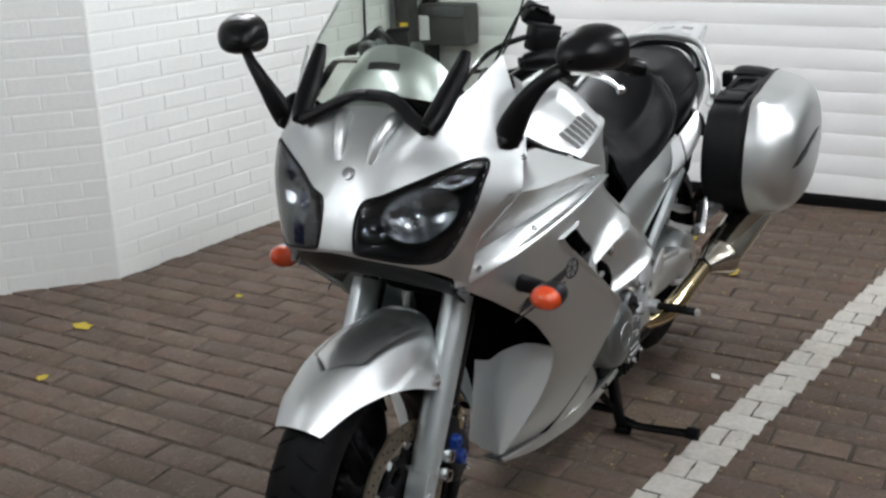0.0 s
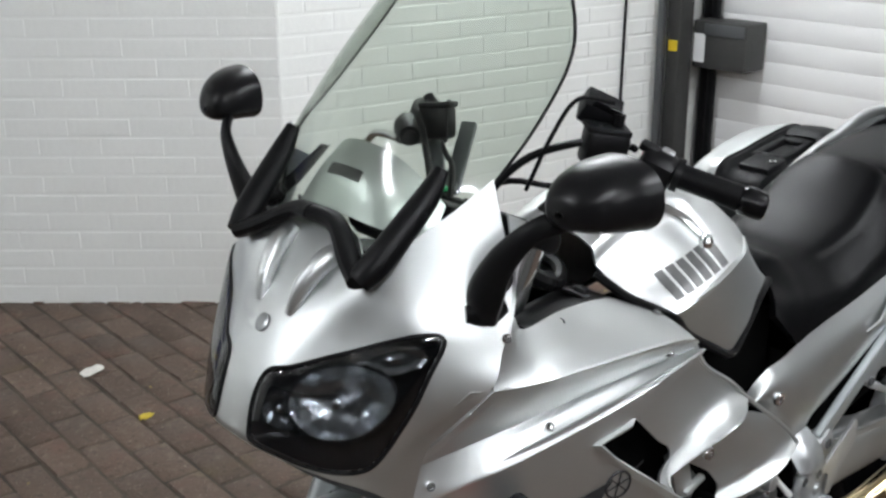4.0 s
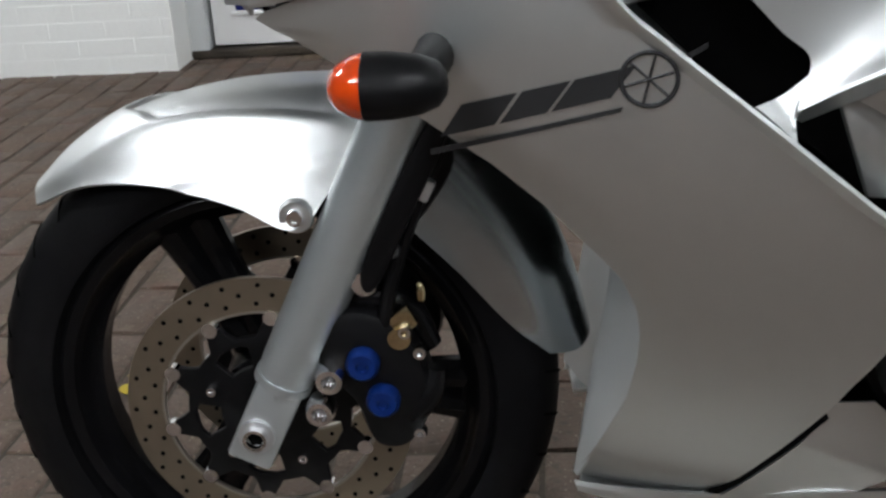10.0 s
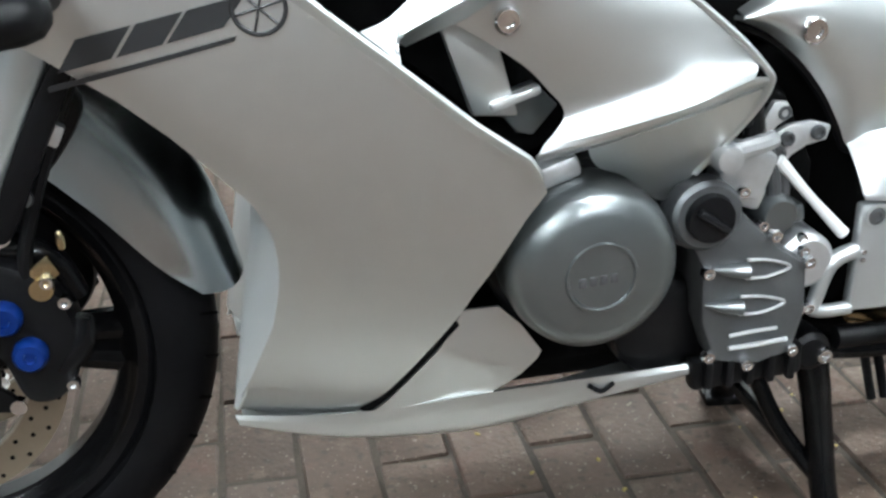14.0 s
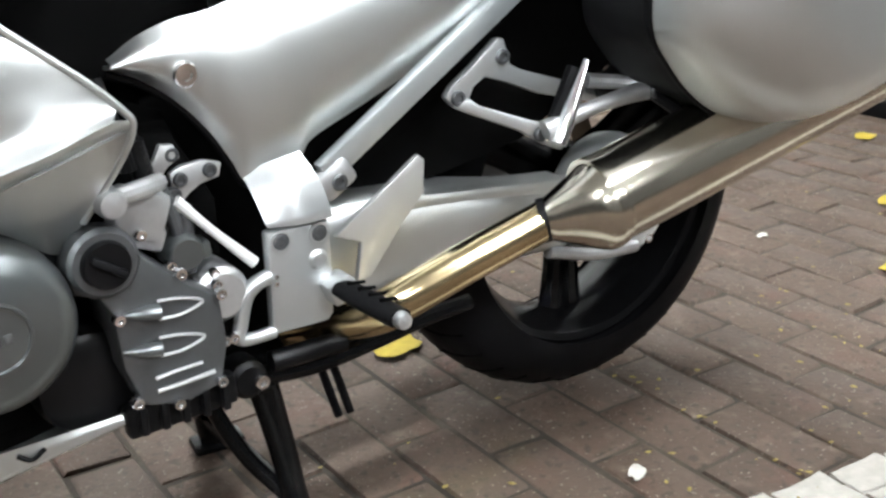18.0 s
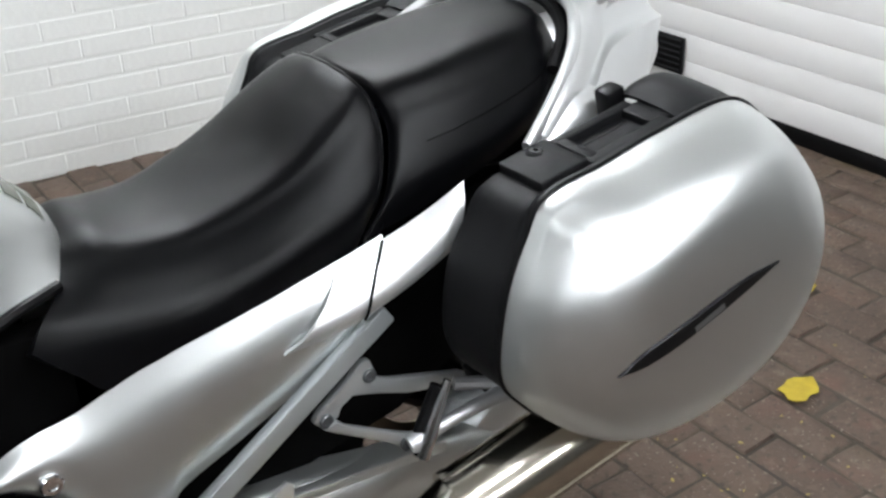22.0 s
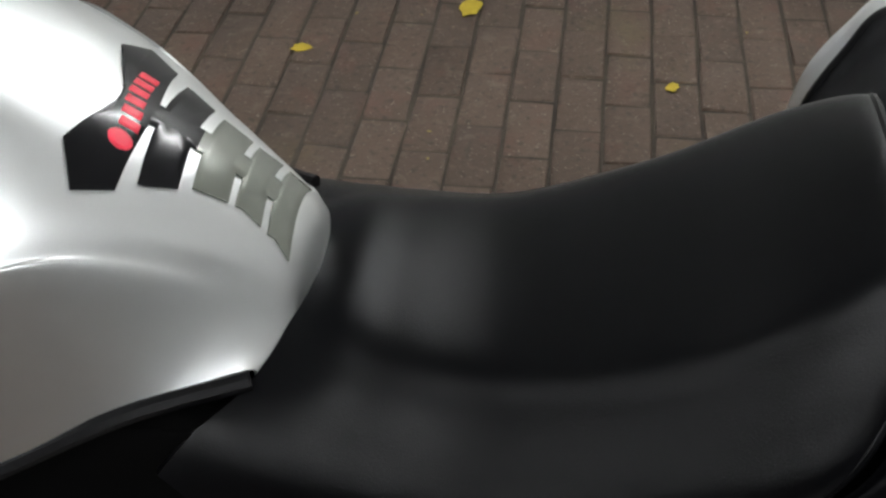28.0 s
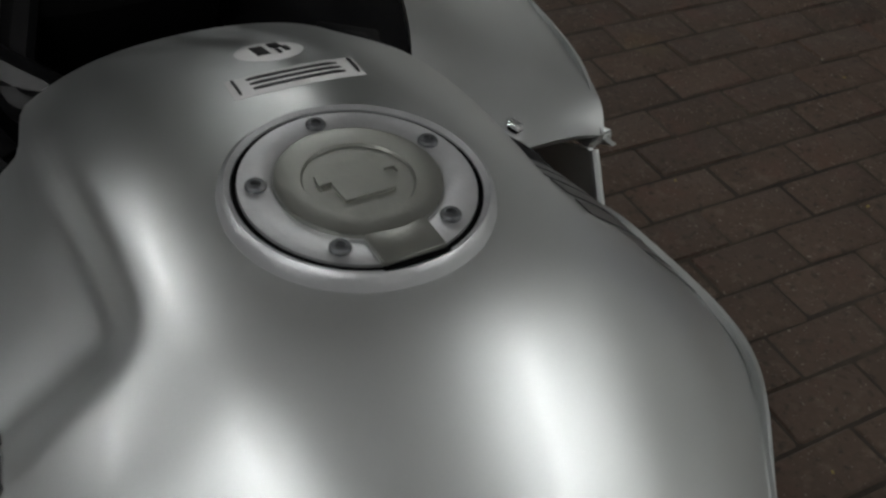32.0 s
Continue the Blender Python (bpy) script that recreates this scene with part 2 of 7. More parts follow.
def glass(name, colour=(1, 1, 1), rough=0.0, clear=0.92, base=.035, edge=.5):
    """Thin clear sheet: mostly see-through, with a true mirror gloss."""
    m = bpy.data.materials.new(name)
    m.use_nodes = True
    nt = m.node_tree
    nt.nodes.remove(nt.nodes["Principled BSDF"])
    out = nt.nodes["Material Output"]
    tr = nt.nodes.new("ShaderNodeBsdfTransparent")
    tr.inputs[0].default_value = (*[c * clear for c in colour], 1)
    gl = nt.nodes.new("ShaderNodeBsdfGlossy")
    gl.inputs["Roughness"].default_value = rough
    fr = nt.nodes.new("ShaderNodeLayerWeight")
    fr.inputs["Blend"].default_value = .5
    pw = nt.nodes.new("ShaderNodeMath")
    pw.operation = "POWER"
    pw.inputs[1].default_value = 4.0
    nt.links.new(fr.outputs["Facing"], pw.inputs[0])
    ad = nt.nodes.new("ShaderNodeMath")
    ad.operation = "MULTIPLY_ADD"
    ad.inputs[1].default_value, ad.inputs[2].default_value = edge, base
    nt.links.new(pw.outputs[0], ad.inputs[0])
    mx = nt.nodes.new("ShaderNodeMixShader")
    nt.links.new(ad.outputs[0], mx.inputs[0])
    nt.links.new(tr.outputs[0], mx.inputs[1])
    nt.links.new(gl.outputs[0], mx.inputs[2])
    nt.links.new(mx.outputs[0], out.inputs[0])
    return m


def glow(name, colour, strength):
    m = bpy.data.materials.new(name)
    m.use_nodes = True
    b = m.node_tree.nodes["Principled BSDF"]
    b.inputs["Base Color"].default_value = (*colour, 1)
    b.inputs["Emission Color"].default_value = (*colour, 1)
    b.inputs["Emission Strength"].default_value = strength
    return m


SILVER = mat("silver_paint", (.66, .68, .675), .43, 1.0, spots=.10, scale=900, bump=.02, bump_scale=1500, coat=.25, coat_rough=.13, dark=.8)
SILVER_LIGHT = mat("light_silver_paint", (.70, .715, .715), .40, .8, spots=.08, scale=900, bump=.03, bump_scale=1500, coat=.6, coat_rough=.08, dark=.85)
ALLOY = mat("cast_alloy", (.62, .63, .64), .42, .85, spots=.2, scale=160, bump=.12, bump_scale=500, dark=.7)
ALLOY_DARK = mat("grey_engine_alloy", (.115, .12, .125), .42, .7, spots=.2, scale=120, bump=.15, bump_scale=500, dark=.7)
INNER_PALE = mat("pale_inner_panel_paint", (.74, .77, .77), .40, .5, spots=.08, scale=200, coat=.3, coat_rough=.1, dark=.85)
FORK = mat("grey_fork_paint", (.50, .54, .55), .33, .7, spots=.08, scale=300, coat=.5, coat_rough=.1, dark=.8)
GUARD_GREY = mat("glossy_grey_paint", (.42, .45, .46), .26, 1.0, spots=.08, scale=600, coat=.5, coat_rough=.06, dark=.8)
ALLOY_GREY = mat("satin_grey_cover", (.165, .18, .183), .33, .85, spots=.12, scale=250, bump=.06, bump_scale=600, coat=.3, coat_rough=.2, dark=.8)
FRAME_PAINT = mat("silver_frame_paint", (.52, .54, .545), .36, .75, spots=.1, scale=300, bump=.05, bump_scale=700, coat=.3, coat_rough=.15, dark=.85)
LEVER = mat("polished_alloy", (.78, .78, .77), .2, 1.0, spots=.1, scale=90, dark=.8)
CHROME = mat("chrome", (.85, .85, .86), .09, 1.0, spots=.06, scale=80, dark=.8)
STEEL = mat("exhaust_steel", (.66, .62, .53), .17, 1.0, spots=.25, scale=14, dark=.72, bump=.03, bump_scale=120)
GOLD_STEEL = mat("heat_tinted_steel", (.62, .50, .30), .2, 1.0, spots=.35, scale=22, dark=.6)
BLACK = mat("black_plastic", (.004, .004, .0045), .40, 0, spec=.15, spots=.3, scale=200, bump=.1, bump_scale=900)
BLACK_GLOSS = mat("black_gloss_paint", (.004, .004, .0045), .24, 0, spec=.14, spots=.2, scale=90, coat=.08, coat_rough=.08)
# Near-black for dark parts, with the shade of hollows put into the colour.
BLACK_DEEP = mat("deep_black_and_shade", (.002, .002, .002), .85, 0, spec=.04, spots=.4, scale=60)
SATIN = mat("dark_satin_plastic", (.006, .0062, .007), .5, 0, spec=.15, spots=.25, scale=250, bump=.15, bump_scale=1200)
BLACK_SATIN = mat("black_mirror_shell", (.006, .006, .0065), .30, 0, spec=.2, spots=.2, scale=200, bump=.05, bump_scale=900)
RUBBER = mat("tyre_rubber", (.0035, .0035, .0042), .55, 0, spec=.07, spots=.35, scale=70, bump=.2, bump_scale=500, stain=.3, stain_scale=9, tint=(.009, .0085, .008))
VINYL = mat("black_seat_vinyl", (.0014, .0015, .0019), .34, 0, spec=.115, spots=.2, scale=500, bump=.16, bump_scale=900, stain=.12, stain_scale=5, tint=(.005, .005, .006))
DISC_EDGE = mat("pale_disc_edge", (.40, .37, .32), .35, .85, spots=.2, scale=90, dark=.7)
DISC = mat("brake_disc_steel", (.27, .225, .17), .32, .85, spots=.3, scale=60, dark=.7)
BLUE = mat("blue_anodised", (.003, .026, .17), .3, .5, spots=.1, scale=90)
ORANGE = mat("orange_lens", (.62, .055, .004), .12, 0, spots=.2, scale=120, coat=.5)
RED = mat("red_print", (.7, .03, .06), .4, 0)
INK = mat("dark_print", (.022, .022, .023), .4, 0, spec=.25)
INK_GREY = mat("dark_grey_print", (.14, .14, .14), .3, .5)
WHITE_PRINT = mat("white_print", (.75, .75, .74), .4)
GREY_PRINT = mat("grey_print", (.32, .33, .33), .3, .6)
RESIN = mat("black_resin_pad", (.004, .004, .005), .16, 0, spec=.35, spots=.2, scale=80)
RESIN_SMOKE = mat("smoke_resin_pad", (.15, .16, .135), .25, .2, spots=.2, scale=60)
LENS = glass("clear_lens", (.72, .75, .77), .0, .70, base=.07, edge=.8)
SCREEN = glass("smoke_screen", (.90, .94, .90), .1, .93)
MIRROR = mat("mirror_glass", (.9, .9, .9), .02, 1.0)
REFLECTOR = mat("lamp_reflector", (.56, .58, .60), .23, 1.0, bump=.9, bump_scale=60)
LAMP_SMOKE = mat("smoke_reflector", (.16, .17, .18), .18, .9, bump=.4, bump_scale=80)
LAMP_HOUSE = mat("dark_lamp_housing", (.010, .011, .013), .25, .2, spots=.2, scale=50)
WALL = mat("white_painted_brick", (.85, .86, .83), .6, 0, spots=.05, scale=25, bump=.45, bump_scale=42, stain=.10, stain_scale=1.3, tint=(.62, .63, .58), dark=.9)
JOINT = mat("painted_mortar", (.85, .86, .83), .75, 0, spots=.08, scale=40, bump=.3, bump_scale=90, dark=.88)
DOOR_WHITE = mat("white_door_paint", (.90, .90, .89), .4, 0, spots=.05, scale=12, stain=.1, stain_scale=2, dark=.9, tint=(.66, .64, .61))
FRAME_GREY = mat("pale_grey_frame_paint", (.60, .62, .62), .45, 0, spots=.06, scale=20, dark=.85)
DOOR_BLUE = mat("blue_door_paint", (.006, .013, .125), .4, 0, spots=.1, scale=18, dark=.8)
def paver_stuff(name, island):
    """Grey-brown clay: a tone of its own for each paver, blotches, pale grit and a little moss."""
    m = mat(name, (.094, .061, .043), .78, 0, spots=.55, scale=70, bump=1.0, bump_scale=110, vary=.14, island=island, stain=.55, stain_scale=7, tint=(.078, .052, .038), dark=.55)
    nt = m.node_tree
    b = nt.nodes["Principled BSDF"]
    col = b.inputs["Base Color"].links[0].from_socket
    tc = nt.nodes.new("ShaderNodeTexCoord")
    src = nt.nodes.new("ShaderNodeNewGeometry")
    for scale, lo, hi, amount, tint in ((170, .66, .72, .75, (.30, .27, .21)), (9, .56, .74, .55, (.115, .052, .037)), (26, .57, .70, .5, (.150, .115, .082)), (62, .58, .66, .65, (.030, .021, .015)), (2.6, .62, .72, .35, (.11, .09, .03))):
        nz = nt.nodes.new("ShaderNodeTexNoise")
        nz.inputs["Scale"].default_value = scale
        nz.inputs["Detail"].default_value = 2 if scale > 100 else 5
        nt.links.new(src.outputs["Position"], nz.inputs["Vector"])
        rp = nt.nodes.new("ShaderNodeMapRange")
        rp.inputs["From Min"].default_value, rp.inputs["From Max"].default_value = lo, hi
        rp.inputs["To Min"].default_value, rp.inputs["To Max"].default_value = 0, amount
        nt.links.new(nz.outputs["Fac"], rp.inputs["Value"])
        mx = nt.nodes.new("ShaderNodeMix")
        mx.data_type = "RGBA"
        nt.links.new(rp.outputs[0], mx.inputs[0])
        nt.links.new(col, mx.inputs[6])
        mx.inputs[7].default_value = (*tint, 1)
        col = mx.outputs[2]
    nt.links.new(col, b.inputs["Base Color"])
    return m


PAVER = paver_stuff("brown_clay_paver", False)
PAVER_FAR = paver_stuff("brown_clay_paver_field", True)
SAND = mat("dirty_joint_sand", (.072, .055, .039), .95, 0, spots=.6, scale=120, bump=.5, bump_scale=200, stain=.75, stain_scale=5, tint=(.012, .009, .007))
LINE = mat("worn_white_road_paint", (.55, .53, .48), .75, 0, spots=.5, scale=70, bump=.3, bump_scale=200, stain=.4, stain_scale=9, tint=(.28, .23, .19), dark=.6)
YELLOW = mat("yellow_leaf", (.46, .34, .02), .7, 0, spots=.45, scale=60, dark=.55)
PAPER = mat("white_litter", (.62, .60, .55), .8, 0, spots=.3, scale=80)
# For unseen walls; base kept low to darken reflections in the side fairing.
CONCRETE = mat("grey_concrete", (.125, .125, .12), .85, 0, spots=.3, scale=12, bump=.3, bump_scale=60, stain=.3, stain_scale=1.2, tint=(.085, .085, .08))
CEILING = mat("grey_white_ceiling_paint", (.52, .52, .51), .8, 0, spots=.1, scale=8, bump=.2, bump_scale=60)
TUBE_GLOW = glow("lit_tube", (.915, .98, 1.0), 150.0)


# All out of view; (1.6, -3.7) is added fill for flank and floor.
LIGHTS = [(1.75, 1.45, 0), (-2.5, 1.35, 0), (1.5, -1.5, 0), (-1.4, -1.52, 0), (1.6, -3.7, 0), (-1.4, -3.7, 0)]


# ---------------------------------------------------------------- the place
def slab(name, corners, z0, z1, material, kind="structure", label="", category=""):
    """An upright-sided block on the (x, y) outline."""
    bm = bmesh.new()
    vs = [bm.verts.new((x, y, z0)) for x, y in corners]
    f = bm.faces.new(vs)
    got = bmesh.ops.extrude_face_region(bm, geom=[f])
    bmesh.ops.translate(bm, vec=(0, 0, z1 - z0), verts=[v for v in got["geom"] if isinstance(v, bmesh.types.BMVert)])
    bmesh.ops.recalc_face_normals(bm, faces=bm.faces)
    return tagged(part(name, bm, material), label, category, "", kind)


TOP = 2.7
X0, X1, Y0, Y1 = -6.0, 3.40, -7.0, 3.30
KINK = (1.33, 2.06)
ACROSS = (0.06, 3.18)
CORNER = (X1, 1.86)

floor = slab("floor", [(X0 - .4, Y0 - .4), (X1 + .4, Y0 - .4), (X1 + .4, Y1 + .6), (X0 - .4, Y1 + .6)], -.25, -.0058, SAND, label="joint sand bed of a brown brick-paved garage floor", category="floor")
ceiling = slab("ceiling", [(X0 - .4, Y0 - .4), (X1 + .4, Y0 - .4), (X1 + .4, Y1 + .6), (X0 - .4, Y1 + .6)], TOP, TOP + .2, CEILING, label="plain white ceiling", category="ceiling")


def bricks(wall, a, b, z0, z1, nx, ny, rows=999):
    """Courses of painted bricks on the wall's face from a to b, proud of the joints; (nx, ny) points into the room."""
    a, b = Vector((*a, 0)), Vector((*b, 0))
    d = (b - a)
    length = d.length
    d.normalize()
    ang = math.degrees(math.atan2(d.y, d.x))
    meshes = {}
    z, row = z0, 0
    while z < z1 - .02:
        h = min(.0625, z1 - z)
        s = -.11 if row % 2 else 0.0
        while s < length - .005:
            e = min(s + .214, length)
            s0 = max(s, 0)
            w = e - s0
            if w > .03:
                key = (round(w, 3), round(h, 4), random.randrange(3) if w > .2 else 0)
                if key not in meshes:
                    bm = box((w - .003, .005, h - .004), bevel=.0016, seg=1)
                    for v in bm.verts:
                        v.co += Vector((random.uniform(-.001, .001), 0, random.uniform(-.001, .001)))
                    me = bpy.data.meshes.new("brick")
                    bm.to_mesh(me)
                    bm.free()
                    me.materials.append(WALL)
                    meshes[key] = me
                c = a + d * (s0 + w / 2)
                yield meshes[key], pose(c.x + nx * random.uniform(-.0021, -.0011), c.y + ny * random.uniform(-.0021, -.0011), z + h / 2, random.uniform(-.15, .15), random.uniform(-.2, .2), ang + random.uniform(-.12, .12))
            s += .214
        z += .0675
        row += 1


def wall_between(name, a, b, deep, label, stuff=None):
    """A painted brick wall whose face runs from a to b, with its body behind the face."""
    d = (Vector(b) - Vector(a)).normalized()
    n = Vector((d.y, -d.x))          # into the room
    off = -n * deep
    w = slab(name, [a, b, (b[0] + off.x, b[1] + off.y), (a[0] + off.x, a[1] + off.y)], -.2, TOP, stuff or JOINT, label=label, category="wall")
    return w, n


wall_east, n_e = wall_between("wall_east", KINK, CORNER, .2, "white-painted brick wall beside the motorcycle")
wall_kink, n_k = wall_between("wall_angled", ACROSS, KINK, .2, "white-painted brick wall set at an angle")
wall_north, n_n = wall_between("wall_north", (X0, 2.98), (-1.02, 2.98), .5, "white-painted brick wall next to the blue door")
# South and west walls are unseen and only close the room.
wall_south, _ = wall_between("wall_south", (X1, Y0), (X0, Y0), .2, "plain grey concrete wall", CONCRETE)
wall_west, _ = wall_between("wall_west", (X0, Y0), (X0, 3.3), .2, "plain grey concrete wall", CONCRETE)
wall_front = slab("wall_door_side", [(-1.02, 3.34), (.3, 3.34), (.3, 3.6), (-1.02, 3.6)], -.2, TOP, JOINT, label="white wall behind the door frame", category="wall")
WALLS = [(wall_east, KINK, (3.36, 1.862), n_e, .0, 1.9), (wall_kink, ACROSS, KINK, n_k, .0, 1.9), (wall_north, (-3.2, 2.98), (-1.02, 2.98), n_n, .0, 1.2)]


def blue_door():
    """A white framed door with blue infill boards."""
    d = tagged(thing("door_1", "white door with dark blue horizontal boards in a pale grey frame", "door"), kind="structure")
    y = 3.22
    x0, x1 = -.97, .04
    for bx, w in ((x1 + .02, .10), (x0 - .03, .10)):
        part("door_frame", box((w, .16, 2.2), (bx, y + .04, 1.1), bevel=.008), FRAME_GREY, d)
    part("door_frame", box((x1 - x0 - .04, .16, .1), ((x0 + x1) / 2, y + .04, 2.15), bevel=.008), FRAME_GREY, d)
    a, b = x0 + .035, x1 - .045
    part("door_leaf", box((b - a, .04, 2.06), ((a + b) / 2, y + .02, 1.07), bevel=.006), DOOR_WHITE, d)
    # five boards set in the leaf's lower half, with pale strips between
    lo, hi, left, right = .175, .715, a + .10, -.075
    n, gap = 5, .012
    h = (hi - lo - gap * (n - 1)) / n
    for i in range(n):
        part("board", box((right - left, .012, h), ((left + right) / 2, y - .005, lo + h / 2 + i * (h + gap)), bevel=.003), DOOR_BLUE, d)
    for i in range(n):
        part("board", box((right - left, .012, h), ((left + right) / 2, y - .005, 1.20 + h / 2 + i * (h + gap)), bevel=.003), DOOR_BLUE, d)
    for z in (lo - .012, hi + .012, 1.188, 1.752):
        part("bead", box((right - left + .04, .018, .016), ((left + right) / 2, y - .006, z), bevel=.004), DOOR_WHITE, d)
    part("threshold", box((x1 - x0 + .1, .1, .03), ((x0 + x1) / 2, y, .015), bevel=.006), SAND, d)


def garage_door():
    """The wide sectional door: ribbed horizontal panels with a rubber foot and guide rail."""
    d = tagged(thing("door_2", "closed white sectional garage door with a black rubber foot", "garage door"), kind="structure")
    y0, y1 = -1.2, 1.80
    n, h = 9, .275
    for i in range(n):
        bm = join(*[box((.045, y1 - y0, h / 3 - .0002), (X1 - .002, (y0 + y1) / 2, .055 + h * (i + (k + .5) / 3)), bevel=.0011) for k in range(3)])
        part("panel", bm, DOOR_WHITE, d)
    part("rubber_foot", box((.05, y1 - y0, .062), (X1 + .002, (y0 + y1) / 2, .026), bevel=.01), BLACK, d)
    vent = part("vent", box((.012, .215, .125), (X1 - .036, 1.352, .165), bevel=.003), BLACK, d, "black slotted vent plate")
    for i in range(6):
        part("slat", box((.006, .195, .008), (X1 - .043, 1.352, .115 + i * .02), (0, 25, 0), bevel=.002), SATIN, vent)
    part("guide_rail", box((.05, .035, 2.4), (X1 - .04, 1.815, 1.2), bevel=.004), BLACK, d, "black steel guide rail")
    slab("wall_behind_door", [(X1 + .03, y0 - .01), (X1 + .3, y0 - .01), (X1 + .3, 2.2), (X1 + .03, 2.2)], -.2, TOP, JOINT, label="wall behind the garage door", category="wall")
    # Unseen wall, added so the fairing mirrors dark grey past the white door.
    slab("wall_beside_door", [(X1 - .06, Y0), (X1 + .3, Y0), (X1 + .3, y0 - .012), (X1 - .06, y0 - .012)], -.2, TOP, CONCRETE, label="unseen dark grey wall added beside the garage door", category="wall")


def door_operator():
    """The electric operator beside the garage door: dark post, drive box with a warning label, conduit."""
    o = thing("door_operator", "dark post of a garage door operator with a grey drive box", "door operator")
    part("post", box((.09, .07, 2.35), (3.16, 1.815, 1.175), bevel=.006), FRAME_DARK, o)
    part("rail", box((.03, .03, 2.35), (3.075, 1.845, 1.175), bevel=.004), ALLOY_DARK, o)
    part("rail", box((.03, .03, 2.35), (X1 - .07, 1.76, 1.175), bevel=.004), SATIN, o)
    b = part("drive_box", box((.14, .27, .20), (3.30, 1.665, .76), bevel=.010), FRAME_DARK, o, "grey drive housing")
    part("box_lid", box((.006, .20, .05), (3.227, 1.64, .825), bevel=.003), ALLOY_DARK, b)
    part("warning_label", box((.002, .045, .045), (3.114, 1.812, .76), bevel=0), YELLOW_SIGN, b)
    part("data_label", box((.002, .06, .12), (3.229, 1.765, .745), bevel=0), WHITE_PRINT, b)
    part("foot", box((.15, .11, .02), (3.16, 1.80, .01), bevel=.004), BLACK, o)
    c = thing("cable_conduit", "thin black cable running up the white brick wall", "cable")
    part("cable", tube([(2.90, 1.895, 0), (2.905, 1.89, .3), (2.89, 1.893, .5), (2.9, 1.893, 1.2), (2.9, 1.893, 2.4)], .006, 8), BLACK, c)


FRAME_DARK = mat("grey_steel_box", (.05, .05, .048), .5, .3, spots=.2, scale=40)
YELLOW_SIGN = mat("yellow_sign", (.7, .5, .02), .5)
blue_door()
garage_door()
door_operator()


def ceiling_light(x, y, turn):
    """A bare twin fluorescent batten under the ceiling."""
    c = thing("ceiling_light", "unseen white batten with lit fluorescent tubes", "ceiling light", "ceiling lights")
    body = box((1.5, .14, .05), bevel=.01)
    part("body", body, CEILING, c)
    for dy in (-.04, .04):
        part("tube", tube([(-.72, dy, -.045), (.72, dy, -.045)], .016, 12), TUBE_GLOW, c)
    for dx in (-.735, .735):
        part("end_cap", box((.03, .13, .05), (dx, 0, -.04), bevel=.006), CEILING, c)
    c.matrix_basis = pose(x, y, TOP - .026, 0, 0, turn)


for lx, ly, lt in LIGHTS:
    ceiling_light(lx, ly, lt)


# ---------------------------------------------------------------- the motorcycle: x runs to its rear, y to its right
bike = thing("motorcycle", "silver touring motorcycle with hard side cases, parked on its centre stand", "motorcycle")


def arc_tread(cx, cz, r0, half, crown, y0=0.0):
    """Tyre section as (radius, along) pairs, from the left bead round the crown to the right bead."""
    pts = []
    for q in np.linspace(-1, 1, 15):
        y = half * math.sin(q * math.pi / 2)
        r = r0 - crown * (1 - math.cos(q * math.pi / 2)) ** 1.15
        pts.append((r, y))
    return pts


def wheel(cx, cz, radius, half, crown, rim_r, parent_name, spokes, label):
    w = part(parent_name, lathe([(rim_r + .010, -half * .72), (rim_r + .013, -half * .95)] + [(r, y) for r, y in arc_tread(cx, cz, radius, half, crown)]
                                + [(rim_r + .013, half * .95), (rim_r + .010, half * .72)], (cx, 0, cz), n=96, closed=True), RUBBER, bike, label)
    e = half * .76
    rim = part("rim", lathe([(rim_r + .012, -e), (rim_r + .004, -e - .004), (rim_r - .006, -e), (rim_r - .012, -e + .02), (rim_r - .026, -e * .3), (rim_r - .026, e * .3),
                             (rim_r - .012, e - .02), (rim_r - .006, e), (rim_r + .004, e + .004), (rim_r + .012, e), (rim_r - .004, e * .5), (rim_r - .014, 0), (rim_r - .004, -e * .5)],
                            (cx, 0, cz), n=96, closed=True), BLACK_GLOSS, w, "black cast rim")
    for k in range(3):
        for d in (-.14, .14):
            q = 2 * math.pi * k / 3 + spokes
            a, b = q + d * 1.9, q + d * .85
            p = [(cx + .045 * math.cos(a), 0, cz + .045 * math.sin(a)), (cx + .12 * math.cos(b), 0, cz + .12 * math.sin(b)), (cx + (rim_r - .018) * math.cos(b * .8 + q * .2), 0, cz + (rim_r - .018) * math.sin(b * .8 + q * .2))]
            part("spoke", tube(p, [.022, .016, .019], 10, flat=1.0), BLACK_GLOSS, w)
    part("hub", lathe([(.03, -.07), (.055, -.06), (.06, 0), (.055, .06), (.03, .07)], (cx, 0, cz), n=32), BLACK_GLOSS, w)
    # siping grooves on the tread
    bms = []
    for k in range(36):
        q = 2 * math.pi * k / 36
        for s in (-1, 1):
            pts = []
            for t in (.15, .45, .75):
                y = half * t * s
                r = radius - crown * (1 - math.cos(math.asin(t))) ** 1.15 - .0005
                qq = q + .10 * t + (.08 if s > 0 else 0)
                pts.append((cx + r * math.cos(qq), y, cz + r * math.sin(qq)))
            bms.append(tube(pts, .0022, 5, seg=5))
    part("tread_pattern", join(*bms), BLACK_DEEP, w)["kind"] = "stuff"
    return w


front_wheel = wheel(0, .30, .30, .060, .055, .222, "front_wheel", 2.0, "front tyre on a black cast wheel")


